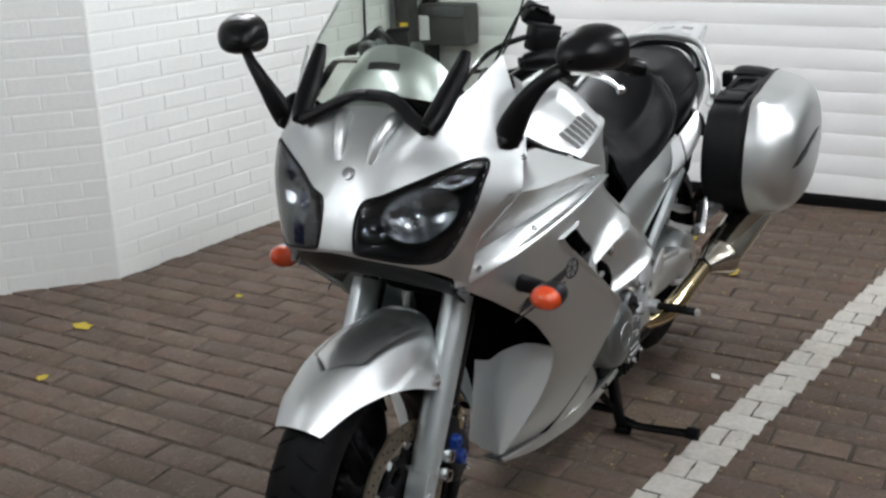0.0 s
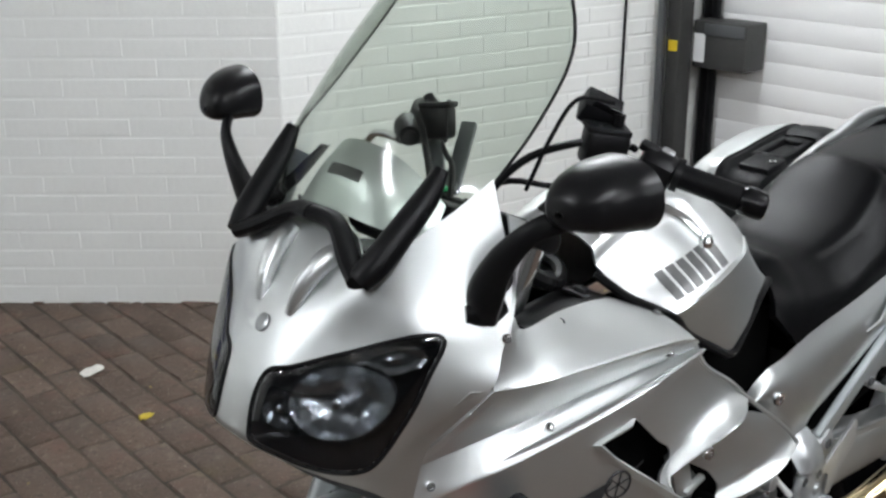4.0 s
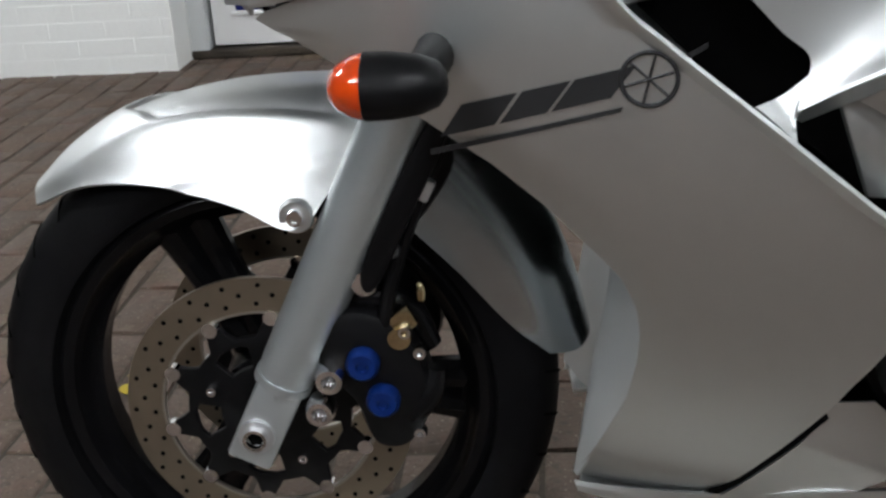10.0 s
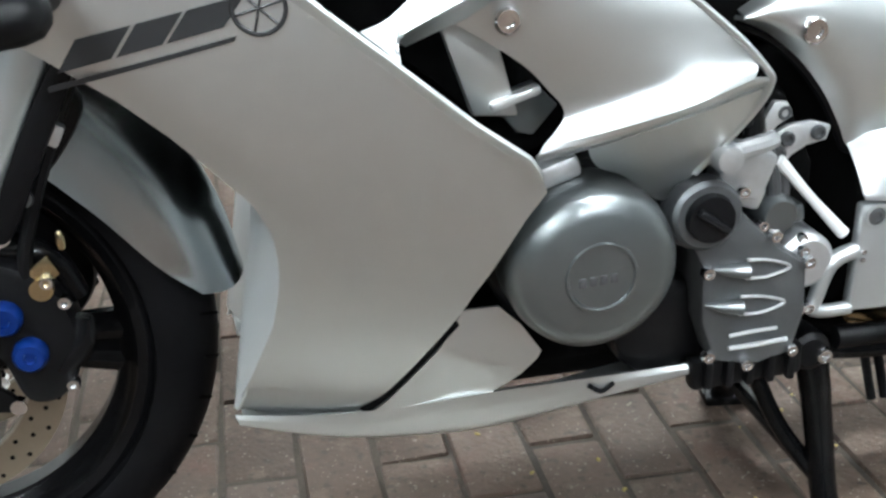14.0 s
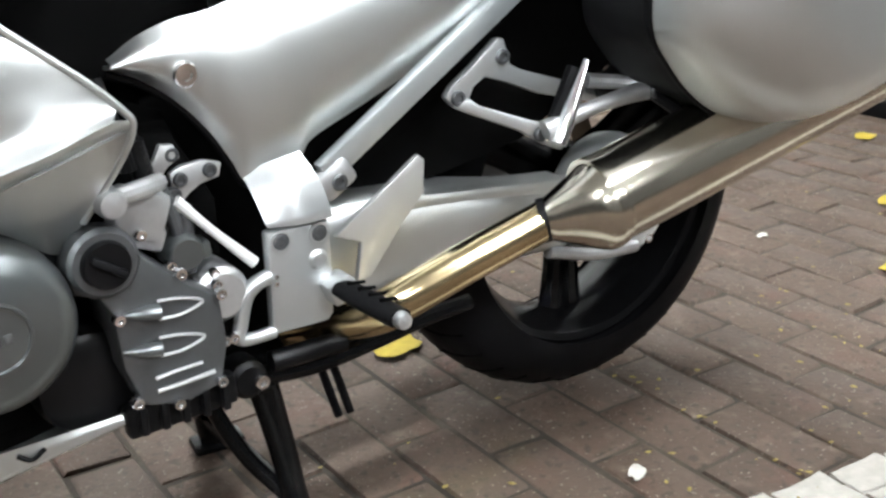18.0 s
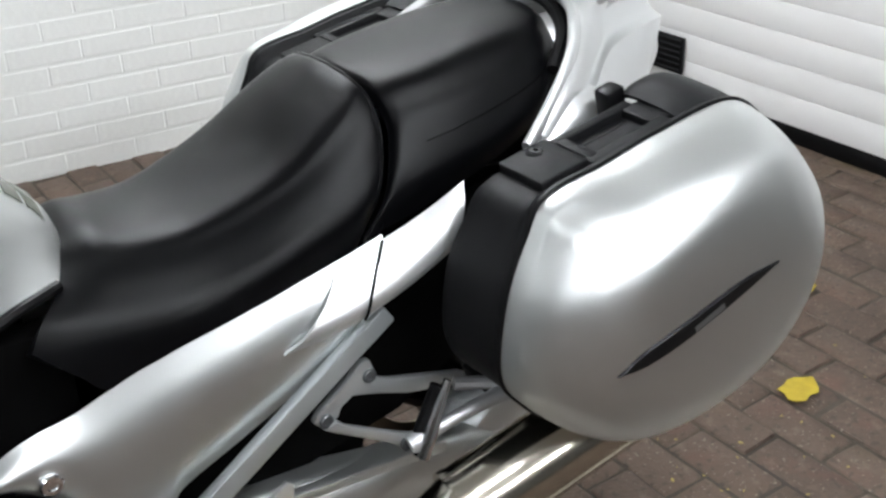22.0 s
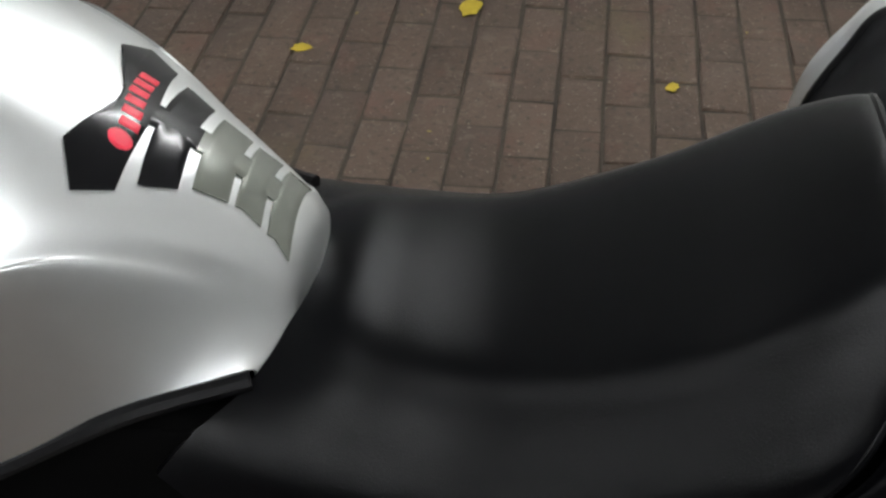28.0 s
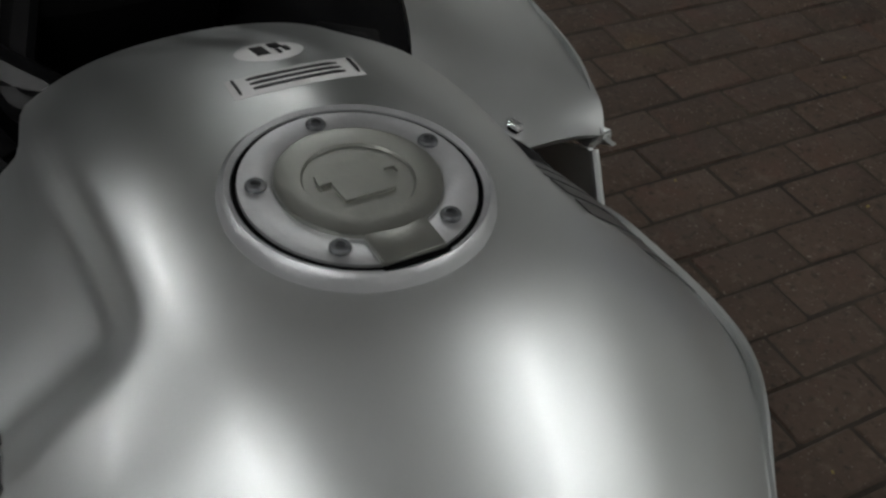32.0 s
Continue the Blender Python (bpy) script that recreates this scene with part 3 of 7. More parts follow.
def disc(side):
    y = side * .072
    d = part("brake_disc", lathe([(.149, y - .0025), (.149, y + .0025), (.113, y + .0025), (.113, y - .0025)], (0, 0, .30), n=72, closed=True), DISC, front_wheel, "drilled brown-grey steel brake disc")
    holes = []
    for k in range(24):
        for r, o in ((.121, 0), (.131, .5), (.141, .9)):
            q = 2 * math.pi * (k + o) / 24
            holes.append(lathe([(.0026, y - .0031), (.0026, y + .0031)], (r * math.cos(q), 0, .30 + r * math.sin(q)), n=8))
    part("inner_band", lathe([(.1135, y - .0022), (.1135, y + .0022), (.1100, y + .0022), (.1100, y - .0022)], (0, 0, .30), n=72, closed=True), DISC_EDGE, d, "pale unworn inner band")
    part("drilling", join(*holes), BLACK_DEEP, d)["kind"] = "stuff"
    out = []
    for k in range(120):
        q = 2 * math.pi * k / 120
        r = .0945 + .0095 * math.tanh(3 * (math.cos(10 * (q - 2 * math.pi * .03)) - .35))
        out.append((r * math.cos(q), .30 + r * math.sin(q)))
    wins = []
    for k in range(5):
        q0 = 2 * math.pi * (k + .62) / 5
        wins.append([(r * math.cos(q0 + d), .30 + r * math.sin(q0 + d)) for r, d in ((.052, -.24), (.052, 0), (.052, .24), (.074, .27), (.078, .14), (.078, -.14), (.074, -.27))])
    part("carrier", plate(out, y - .004, y + .004, .0015, holes=wins), BLACK, d, "black disc carrier with cut-outs")
    for k in range(10):
        q = 2 * math.pi * (k + .3) / 10
        b = part("bobbin", lathe([(.0035, y - .0055), (.0082, y - .0055), (.0082, y + .0055), (.0035, y + .0055)], (.106 * math.cos(q), 0, .30 + .106 * math.sin(q)), n=16), CHROME, d)
        part("bobbin_core", lathe([(.001, y - .0042), (.0036, y - .0042), (.0036, y + .0042), (.001, y + .0042)], (.106 * math.cos(q), 0, .30 + .106 * math.sin(q)), n=10), BLACK_DEEP, b)
        if k % 2 == 0:
            part("carrier_bolt", bolt((.0625 * math.cos(q), y + side * .005, .30 + .0625 * math.sin(q)), .0056, (0, side, 0), .007), CHROME, d)


both(disc)

RAKE = .50


def fork_at(z, y=-.105, dx=0.0):
    return (dx + (z - .30) * RAKE, y, z)


def fork_leg(side):
    y = side * .105
    leg = part("fork_leg", tube([fork_at(.272, y), fork_at(.30, y), fork_at(.345, y), fork_at(.352, y)], [.015, .0180, .0235, .0262], 20, seg=10), FORK, bike, "grey painted fork slider")
    part("axle_lug", box((.047, .046, .092), fork_at(.311, y), (0, 26.6, 0), bevel=.005), FORK, leg)
    part("slider_collar", tube([fork_at(.349, y), fork_at(.357, y)], .0295, 24, seg=3), FORK, leg)
    part("axle_socket", lathe([(.001, side * .003), (.0086, side * .003), (.0086, side * .004), (.001, side * .004)], (-.002, y + side * .024, .302), n=6), BLACK_DEEP, leg)
    part("slider", tube([fork_at(.352, y), fork_at(.37, y), fork_at(.5, y), fork_at(.66, y)], [.0245, .0285, .0295, .030], 24), FORK, leg)
    part("stanchion", tube([fork_at(.66, y), fork_at(1.0, y)], .024, 16), CHROME, leg)
    # Added black sleeve: the nose's shade on the upper leg, drawn as a piece.
    part("fork_shade_sleeve", tube([fork_at(.672, y), fork_at(.70, y), fork_at(.78, y)], [.031, .034, .036], 16), BLACK, leg, "black sleeve for the shade on the upper fork leg")
    part("axle_nut", lathe([(.012, 0), (.012, side * .01), (.0085, side * .01), (.0085, side * .002)], (-.002, y + side * .024, .302), n=24), CHROME, leg)
    part("axle_boss", lathe([(.019, -side * .004), (.018, side * .006)], (-.002, y + side * .021, .302), n=24), ALLOY, leg)
    for zz, dx in ((.365, .045), (.330, .05)):
        part("caliper_bolt", bolt((zz * .5 - .15 + dx, y + side * .014, zz + .0), .015, (0, side, 0), .02), CHROME, leg)


both(fork_leg)
part("front_axle", tube([(0, -.125, .30), (0, .125, .30)], .010, 16), CHROME, bike)


def caliper(side):
    y = side * .100
    c = part("brake_caliper", plate([(.052, .40), (.075, .425), (.118, .43), (.16, .395), (.172, .33), (.150, .285), (.115, .285), (.098, .33), (.075, .36)], y - side * .005 - .028, y - side * .005 + .028, .010, curved=True), BLACK, bike, "black brake caliper with blue caps")
    for x, z in ((.110, .379), (.127, .339)):
        part("piston_cap", lathe([(.0165, 0), (.0165, side * .010), (.013, side * .015), (.006, side * .015), (.005, side * .012)], (x, y + side * .022, z), n=28), BLUE, c, "blue caliper cap")
    part("caliper_bridge", mir(tube([(.070, -.085, .405), (.110, -.088, .432), (.150, -.085, .418), (.172, -.082, .375)], [.012, .016, .016, .012], 14), side), BLACK_GLOSS, c)
    part("caliper_lug", mir(tube([(.150, -.112, .312), (.168, -.108, .335), (.176, -.104, .362)], [.012, .016, .012], 14), side), BLACK_GLOSS, c)
    part("bleed_nipple", mir(lathe([(.004, 0), (.005, .008), (.0035, .016), (.002, .018)], (.168, -.108, .436), "z", 12), side), GOLD_STEEL, c, "brass bleed nipple")
    part("hose_banjo", mir(lathe([(.011, -.006), (.012, 0), (.011, .006)], (.146, -.118, .402), "y", 18), side), GOLD_STEEL, c, "brass banjo union")
    for x, z in ((.165, .388), (.152, .41), (.16, .30)):
        part("pad_pin", bolt((x, y + side * .02, z), .007, (0, side, 0), .008), CHROME, c)
    part("pad_spring", plate([(.135, .42), (.155, .435), (.165, .415), (.145, .40)], y + side * .012, y + side * .02, .002), GOLD_STEEL, c)


both(caliper)


def hose(side):
    y = side * .115
    part("brake_hose", tube([(.13, y, .40), (.14, y, .45), (.165, y - side * .005, .52), (.2, y - side * .02, .60), (.23, y - side * .03, .7)], .007, 8), BLACK, bike)
    part("hose_clamp", lathe([(.012, -.010), (.013, 0), (.012, .010)], (.117, side * .112, .459), "y", 18), CHROME, bike)
    part("guide_plate", box((.034, .012, .022), (.170, side * .112, .552), (0, 28, 0), bevel=.003), ALLOY, bike, "small alloy hose guide")
    for x, z in ((.1537, .5189), (.1453, .4918)):
        part("guide_bolt", bolt((x, side * .116, z), .0085, (0, side, 0), .006), ALLOY_DARK, bike)
    part("fork_guard", plate([(.115, .47), (.15, .55), (.195, .625), (.207, .61), (.168, .53), (.128, .455)], y - .012, y + .004, .004, curved=True), BLACK, bike)


both(hose)

# front mudguard: rows run round the wheel, columns from the middle to the left edge
GUARD = [
    [(-.225, 0, .535), (-.222, -.025, .532), (-.214, -.047, .522)],
    [(-.180, 0, .574), (-.175, -.045, .560), (-.150, -.074, .548)],
    [(-.110, 0, .612), (-.105, -.056, .596), (-.075, -.094, .552)],
    [(-.020, 0, .632), (-.020, -.060, .614), (.000, -.105, .535)],
    [(.080, 0, .634), (.075, -.064, .616), (.050, -.118, .515)],
    [(.150, 0, .622), (.135, -.064, .606), (.075, -.112, .525)],
]
g = surface(full(GUARD), 90, 101)
for i in range(g.shape[0]):
    for j in range(g.shape[1]):
        x, y, z = g[i, j]
        deep = min(1.0, max(0.0, (x + .135 - abs(y) * .9) / .012)) * min(1.0, max(0.0, (.066 - abs(y) * 1.0 + .10 * x) / .010))
        low = min(1.0, max(0.0, (.563 + .164 * x - z) / .007)) * min(1.0, max(0.0, (x + .12) / .05))
        g[i, j, 1] += math.copysign(.0035, y) * low
        g[i, j, 2] -= .008 * deep * min(1.0, max(0.0, (.13 - x) / .05))
guard = part("front_mudguard", mesh_of(g, .003), SILVER, bike, "silver front mudguard")
REAR_GUARD = [
    [(.135, 0, .626), (.130, -.055, .614), (.105, -.086, .560)],
    [(.205, 0, .592), (.190, -.060, .570), (.150, -.082, .508)],
    [(.274, 0, .515), (.252, -.062, .492), (.203, -.082, .452)],
    [(.312, 0, .430), (.290, -.062, .412), (.248, -.078, .396)],
    [(.330, 0, .352), (.318, -.046, .350), (.288, -.066, .354)],
]
rg = surface(full(REAR_GUARD), 36, 49)
tail_half = part("mudguard_tail", mesh_of(rg, .003), GUARD_GREY, guard, "glossy grey rear half of the mudguard")
for side in (-1, 1):
    part("tail_bracket", mir(plate([(.118, .585), (.150, .612), (.205, .575), (.178, .520), (.150, .500), (.126, .520)], -.098, -.080, .006, curved=True), side), BLACK, tail_half, "black bracket to the fork")



def guard_bits(side):
    part("bolt", bolt((.059, side * .120, .527), .009, (0, side, 0), .006), CHROME, guard)
    part("bolt_boss", lathe([(.017, side * .114), (.015, side * .121)], (.059, 0, .527), n=24), SILVER, guard)
    part("bolt", bolt((.118, side * .118, .50), .008, (0, side, 0), .006), ALLOY_DARK, guard)


both(guard_bits)

# ---------------------------------------------------------------- nose fairing with the two headlamps
NOSE = [
    [(.100, 0, 1.050), (.088, -.06, 1.042), (.060, -.125, 1.030), (.110, -.178, 1.075), (.175, -.212, 1.128)],
    [(.035, 0, .992), (.032, -.06, .985), (.040, -.125, .990), (.085, -.195, 1.000), (.168, -.252, 1.010)],
    [(-.014, 0, .936), (-.008, -.06, .935), (.022, -.125, .942), (.068, -.208, .958), (.140, -.266, .940)],
    [(-.050, 0, .875), (-.046, -.06, .872), (-.014, -.13, .870), (.045, -.208, .880), (.118, -.268, .895)],
    [(-.070, 0, .820), (-.062, -.06, .815), (-.030, -.13, .803), (.022, -.185, .800), (.072, -.218, .825)],
    [(-.072, 0, .806), (-.061, -.06, .798), (-.027, -.13, .782), (.024, -.173, .756), (.058, -.192, .724)],
]
ns = surface(full(NOSE), 111, 161)
LAMP = [(.53, .19), (.50, .30), (.455, .46), (.415, .64), (.385, .77), (.39, .815), (.43, .82), (.53, .79), (.66, .765), (.755, .74), (.82, .68), (.87, .52), (.885, .33), (.87, .19), (.74, .155), (.61, .155)]


def lamp_uv(side, u, w):
    """w: 0 on the middle plane, 1 at the fairing's outer edge."""
    return u, .5 + (.5 * w if side < 0 else -.5 * w)


def lamp_ring(side, k=1.0):
    ring = [lamp_uv(side, u, w) for u, w in LAMP]
    pts = smooth(ring[-2:] + ring + ring[:3], (len(ring) + 4) * 8 + 1)[16:16 + len(ring) * 8]
    c = pts.mean(axis=0)
    return [tuple(c + (p - c) * k) for p in pts]


nose = part("nose_fairing", mesh_of(ns, .004, out=-1 if normals(ns)[55, 80][0] > 0 else 1, holes=[lamp_ring(-1, .985), lamp_ring(1, .985)]), SILVER, bike, "silver nose fairing")
NS = 1 if normals(ns)[55, 80][0] < 0 else -1        # lift along the outside


def bowl(ring, c, depth, power=2.0, rings=8, lift=0.0, shift=(0, 0, 0)):
    """A hollow set into the nose: its rim follows the ring, its bottom lies depth behind the skin."""
    ring = [np.array(q) for q in ring]
    c = np.array(c)
    mid, n = at(ns, *c)
    n = n * NS
    bm = bmesh.new()
    rows = []
    for k in np.linspace(1, .06, rings):
        row = []
        for q in ring:
            p, m = at(ns, *(c + (q - c) * k))
            row.append(bm.verts.new(p + m * NS * lift * k - (n * depth - np.array(shift)) * (1 - k ** power)))
        rows.append(row)
    for a, b in zip(rows, rows[1:]):
        for i in range(len(a)):
            bm.faces.new((a[i], a[(i + 1) % len(a)], b[(i + 1) % len(a)], b[i]))
    bm.faces.new(rows[-1])
    bmesh.ops.recalc_face_normals(bm, faces=bm.faces)
    return bm


def headlamp(side):
    """Dark hollow housing, a faceted reflector with its bulb, a small side lamp, a rim and the clear lens."""
    uv = lambda u, w: lamp_uv(side, u, w)
    ring = lamp_ring(side)
    c0 = np.mean(ring, axis=0)
    h = part("headlamp", bowl(ring, c0, .050, 3.0), LAMP_HOUSE, nose, "headlamp with a faceted reflector behind a clear lens", 60)
    c = np.array(uv(.60, .515))
    def loop(k, n=20, a=.125, b=.098, c=c):
        return [c + np.array((a * k * math.sin(q), b * k * math.cos(q))) for q in np.linspace(0, 2 * math.pi, n, endpoint=False)]
    ref = part("reflector", bowl(loop(1.0, 14), c, .040, 2.0, lift=-.010), REFLECTOR, h, "bright faceted reflector bowl", 12)
    pts = [at(ns, *q)[0] - at(ns, *q)[1] * NS * .0095 for q in loop(1.0, 32)]
    part("reflector_rim", tube(pts + [pts[0]], .0022, 8, seg=64), LAMP_HOUSE, h)
    p, n = at(ns, *c)
    n = n * NS
    aim = Vector(n).to_track_quat("Z", "Y").to_matrix().to_4x4()
    bulb = part("bulb", lathe([(.002, 0), (.0075, .001), (.008, .016), (.006, .022), (.002, .024)], (0, 0, 0), "z", 20), CHROME, ref)
    bulb.matrix_basis = Matrix.Translation(p - n * .040) @ aim
    # Blue reflection in the lamp, drawn as a small coloured piece.
    glint = part("bulb_glint", lathe([(.002, -.012), (.0055, -.010), (.0055, .002)], (0, 0, 0), "z", 16), BLUE, ref, "small blue piece for a glint in the reflector")
    glint.matrix_basis = Matrix.Translation(p - n * .026) @ aim
    c2 = np.array(uv(.66, .275))
    part("inner_reflector", bowl(loop(1.0, 12, .085, .055, c2), c2, .022, 2.0, lift=-.014), LAMP_SMOKE, h, "smoky side-lamp reflector", 12)
    q2, m2 = at(ns, *c2)
    sl = part("side_lamp", lathe([(.002, .012), (.004, .011), (.005, 0), (.005, -.012)], (0, 0, 0), "z", 14), CHROME, h)
    sl.matrix_basis = Matrix.Translation(q2 - m2 * NS * .026) @ Vector(m2 * NS).to_track_quat("Z", "Y").to_matrix().to_4x4()
    c3 = np.array(uv(.47, .66))
    part("reflector_strip", bowl(loop(1.0, 10, .045, .06, c3), c3, .014, 2.0, lift=-.012), REFLECTOR, h, "", 12)
    rim = [at(ns, *q)[0] + at(ns, *q)[1] * NS * .0006 for q in ring]
    part("lamp_rim", tube(rim + [rim[0]], .0028, 8, seg=len(rim) + 1), BLACK_SATIN, h)
    part("lens", decal(ns, ring[::3], NS * .0035, rings=8, thick=.003), LENS, h).visible_shadow = False


both(headlamp)
p, n = at(ns, .40, .5)
bad = part("badge", lathe([(.012, 0), (.012, .003), (.009, .004), (.002, .004)], (0, 0, 0), "z", 24), GREY_PRINT, nose, "round dark chrome emblem")
bad.matrix_basis = Matrix.Translation(p) @ Vector(n * NS).to_track_quat("Z", "Y").to_matrix().to_4x4()
# two ridges that run down from the screen
for side in (-1, 1):
    pts = [at(ns, u, .5 + side * w)[0] + at(ns, u, .5 + side * w)[1] * NS * h for u, w, h in ((.06, .115, .000), (.12, .105, .010), (.22, .085, .009), (.33, .07, -.004))]
    part("ridge", tube(pts, [.012, .014, .012, .008], 12), SILVER, nose)
# chin under the lamps
CHIN = [
    [(-.058, 0, .801), (-.046, -.06, .792), (-.012, -.12, .775), (.045, -.166, .738)],
    [(.00, 0, .745), (.01, -.06, .738), (.04, -.11, .722), (.08, -.15, .705)],
    [(.10, 0, .720), (.105, -.05, .712), (.115, -.10, .695), (.14, -.14, .660)],
]
part("chin_panel", mesh_of(surface(full(CHIN), 16, 30), .004), BLACK, bike, "black plastic chin panel")

# ---------------------------------------------------------------- side fairings
FRONT_EDGE = [(.835, .508), (.80, .342), (.766, .190), (.745, .125), (.722, .057), (.68, .130), (.635, .199), (.604, .245), (.570, .285), (.53, .3235), (.507, .3445), (.477, .3585), (.45, .362), (.42, .361), (.374, .3535), (.31, .3315), (.270, .3165), (.240, .308)]
REAR_EDGE = [(.835, .520), (.80, .447), (.766, .380), (.752, .322), (.722, .350), (.68, .401), (.635, .456), (.577, .525), (.545, .570), (.515, .586), (.49, .570), (.456, .553), (.434, .542), (.411, .529), (.387, .518), (.334, .486), (.270, .445), (.240, .420)]


def side_y(x, z):
    return .1671 - .5208 * x - .8376 * z + .229 * x * x + .2344 * x * z + .5189 * z * z


def lookup(table, z):
    zs = [a for a, _ in table][::-1]
    xs = [b for _, b in table][::-1]
    return float(np.interp(z, zs, xs))


def lower_fairing(side):
    rows = []
    for z in np.concatenate([np.linspace(.835, .70, 28), np.linspace(.695, .242, 56)]):
        a, b = lookup(FRONT_EDGE, z), lookup(REAR_EDGE, z)
        row = []
        for k in np.linspace(0, 1, 22):
            x = a + (b - a) * k
            y = side_y(x, z)
            # front edge rolls inwards, rear edge carries a raised lip
            roll = max(0, 1 - (x - a) / .05) ** 2 * (.005 if z < .71 else .0)
            lip = max(0, 1 - (b - x) / .012) ** 2 * (.007 if .53 < z < .765 else .0)
            low = max(0, (.30 - z) / .055) ** 2 * .012
            row.append((x, y + roll - lip + low, z))
        rows.append(row)
    s = np.array(rows)
    f = part("side_fairing", mir(mesh_of(s, .004, out=1 if normals(s)[40, 11][1] < 0 else -1), side), SILVER, bike, "silver lower side fairing")
    # lettering block with underline and a ring emblem, drawn as plain shapes
    def lay(x, z, o=.0012):
        return (x, (side_y(x, z) - o) * (-side), z)
    for k, (x0, x1) in enumerate(((.205, .248), (.252, .288), (.291, .335))):
        pts = [(x0, .628 + (x0 - .205) * .27), (x1, .628 + (x1 - .205) * .27), (x1 + .018, .655 + (x1 - .205) * .25), (x0 + .018, .655 + (x0 - .205) * .25)]
        part("lettering_bar", strip_on(pts, side, .0016), INK, f)
    part("lettering_bar", strip_on([(.196, .612), (.342, .652), (.344, .656), (.196, .617)], side, .0016), INK, f)
    ring = [(.362 + .020 * math.cos(q), .677 + .020 * math.sin(q)) for q in np.linspace(0, 2 * math.pi, 28)]
    part("emblem_ring", tube([lay(x, z) for x, z in ring], .0018, 6, seg=40), INK, f)
    for q in (.3, 1.35, 2.4):
        part("emblem_bar", tube([lay(.362 - .018 * math.cos(q), .677 - .018 * math.sin(q)), lay(.362 + .018 * math.cos(q), .677 + .018 * math.sin(q))], .0011, 6, seg=4), INK, f)
    part("lettering_bar", strip_on([(.385, .690), (.402, .700), (.402, .704), (.385, .694)], side, .0016), INK, f)
    return f


def strip_on(pts, side, lift):
    """A thin four-cornered piece lying on the lower fairing."""
    bm = bmesh.new()
    n = 6
    grid = []
    for i in range(n + 1):
        row = []
        for j in range(3):
            s, t = i / n, j / 2
            x = (pts[0][0] * (1 - s) + pts[1][0] * s) * (1 - t) + (pts[3][0] * (1 - s) + pts[2][0] * s) * t
            z = (pts[0][1] * (1 - s) + pts[1][1] * s) * (1 - t) + (pts[3][1] * (1 - s) + pts[2][1] * s) * t
            row.append((x, side_y(x, z) - lift, z))
        grid.append(row)
    s = np.array(grid)
    return mir(mesh_of(s, .0006, out=1 if normals(s)[2, 1][1] < 0 else -1), side)


both(lower_fairing)

CREASE = [(.053, -.190, .782), (.155, -.203, .790), (.265, -.215, .799), (.378, -.238, .8175), (.513, -.262, .833)]
CHANNEL = [
    [(.121, -.272, .897), (.20, -.282, .889), (.33, -.284, .880), (.455, -.282, .868), (.517, -.268, .843)],
    [(.092, -.242, .852), (.185, -.252, .848), (.305, -.258, .846), (.425, -.268, .848), (.516, -.264, .838)],
    [(.066, -.206, .806), (.166, -.219, .809), (.278, -.231, .814), (.394, -.249, .827), (.514, -.262, .835)],
    CREASE,
]
LOWER_STRIP = [CREASE,
    [(.055, -.194, .756), (.147, -.212, .768), (.242, -.228, .780), (.377, -.254, .808), (.511, -.272, .835)],
    [(.058, -.198, .732), (.140, -.220, .748), (.218, -.239, .764), (.376, -.269, .800), (.509, -.281, .836)],
    [(.060, -.190, .729), (.141, -.212, .745), (.219, -.231, .761), (.377, -.261, .797), (.509, -.273, .834)],
]
SHELF = [
    [(.163, -.262, .975), (.205, -.236, .940), (.31, -.198, .925), (.42, -.165, .902), (.49, -.140, .876), (.528, -.165, .858)],
    [(.145, -.264, .945), (.20, -.255, .920), (.31, -.225, .912), (.42, -.205, .892), (.49, -.185, .874), (.526, -.20, .859)],
    [(.128, -.268, .912), (.195, -.272, .900), (.31, -.262, .892), (.42, -.250, .879), (.49, -.238, .864), (.520, -.240, .852)],
    [(.121, -.272, .897), (.195, -.282, .8895), (.31, -.284, .8815), (.42, -.283, .872), (.49, -.277, .858), (.517, -.268, .843)],
]


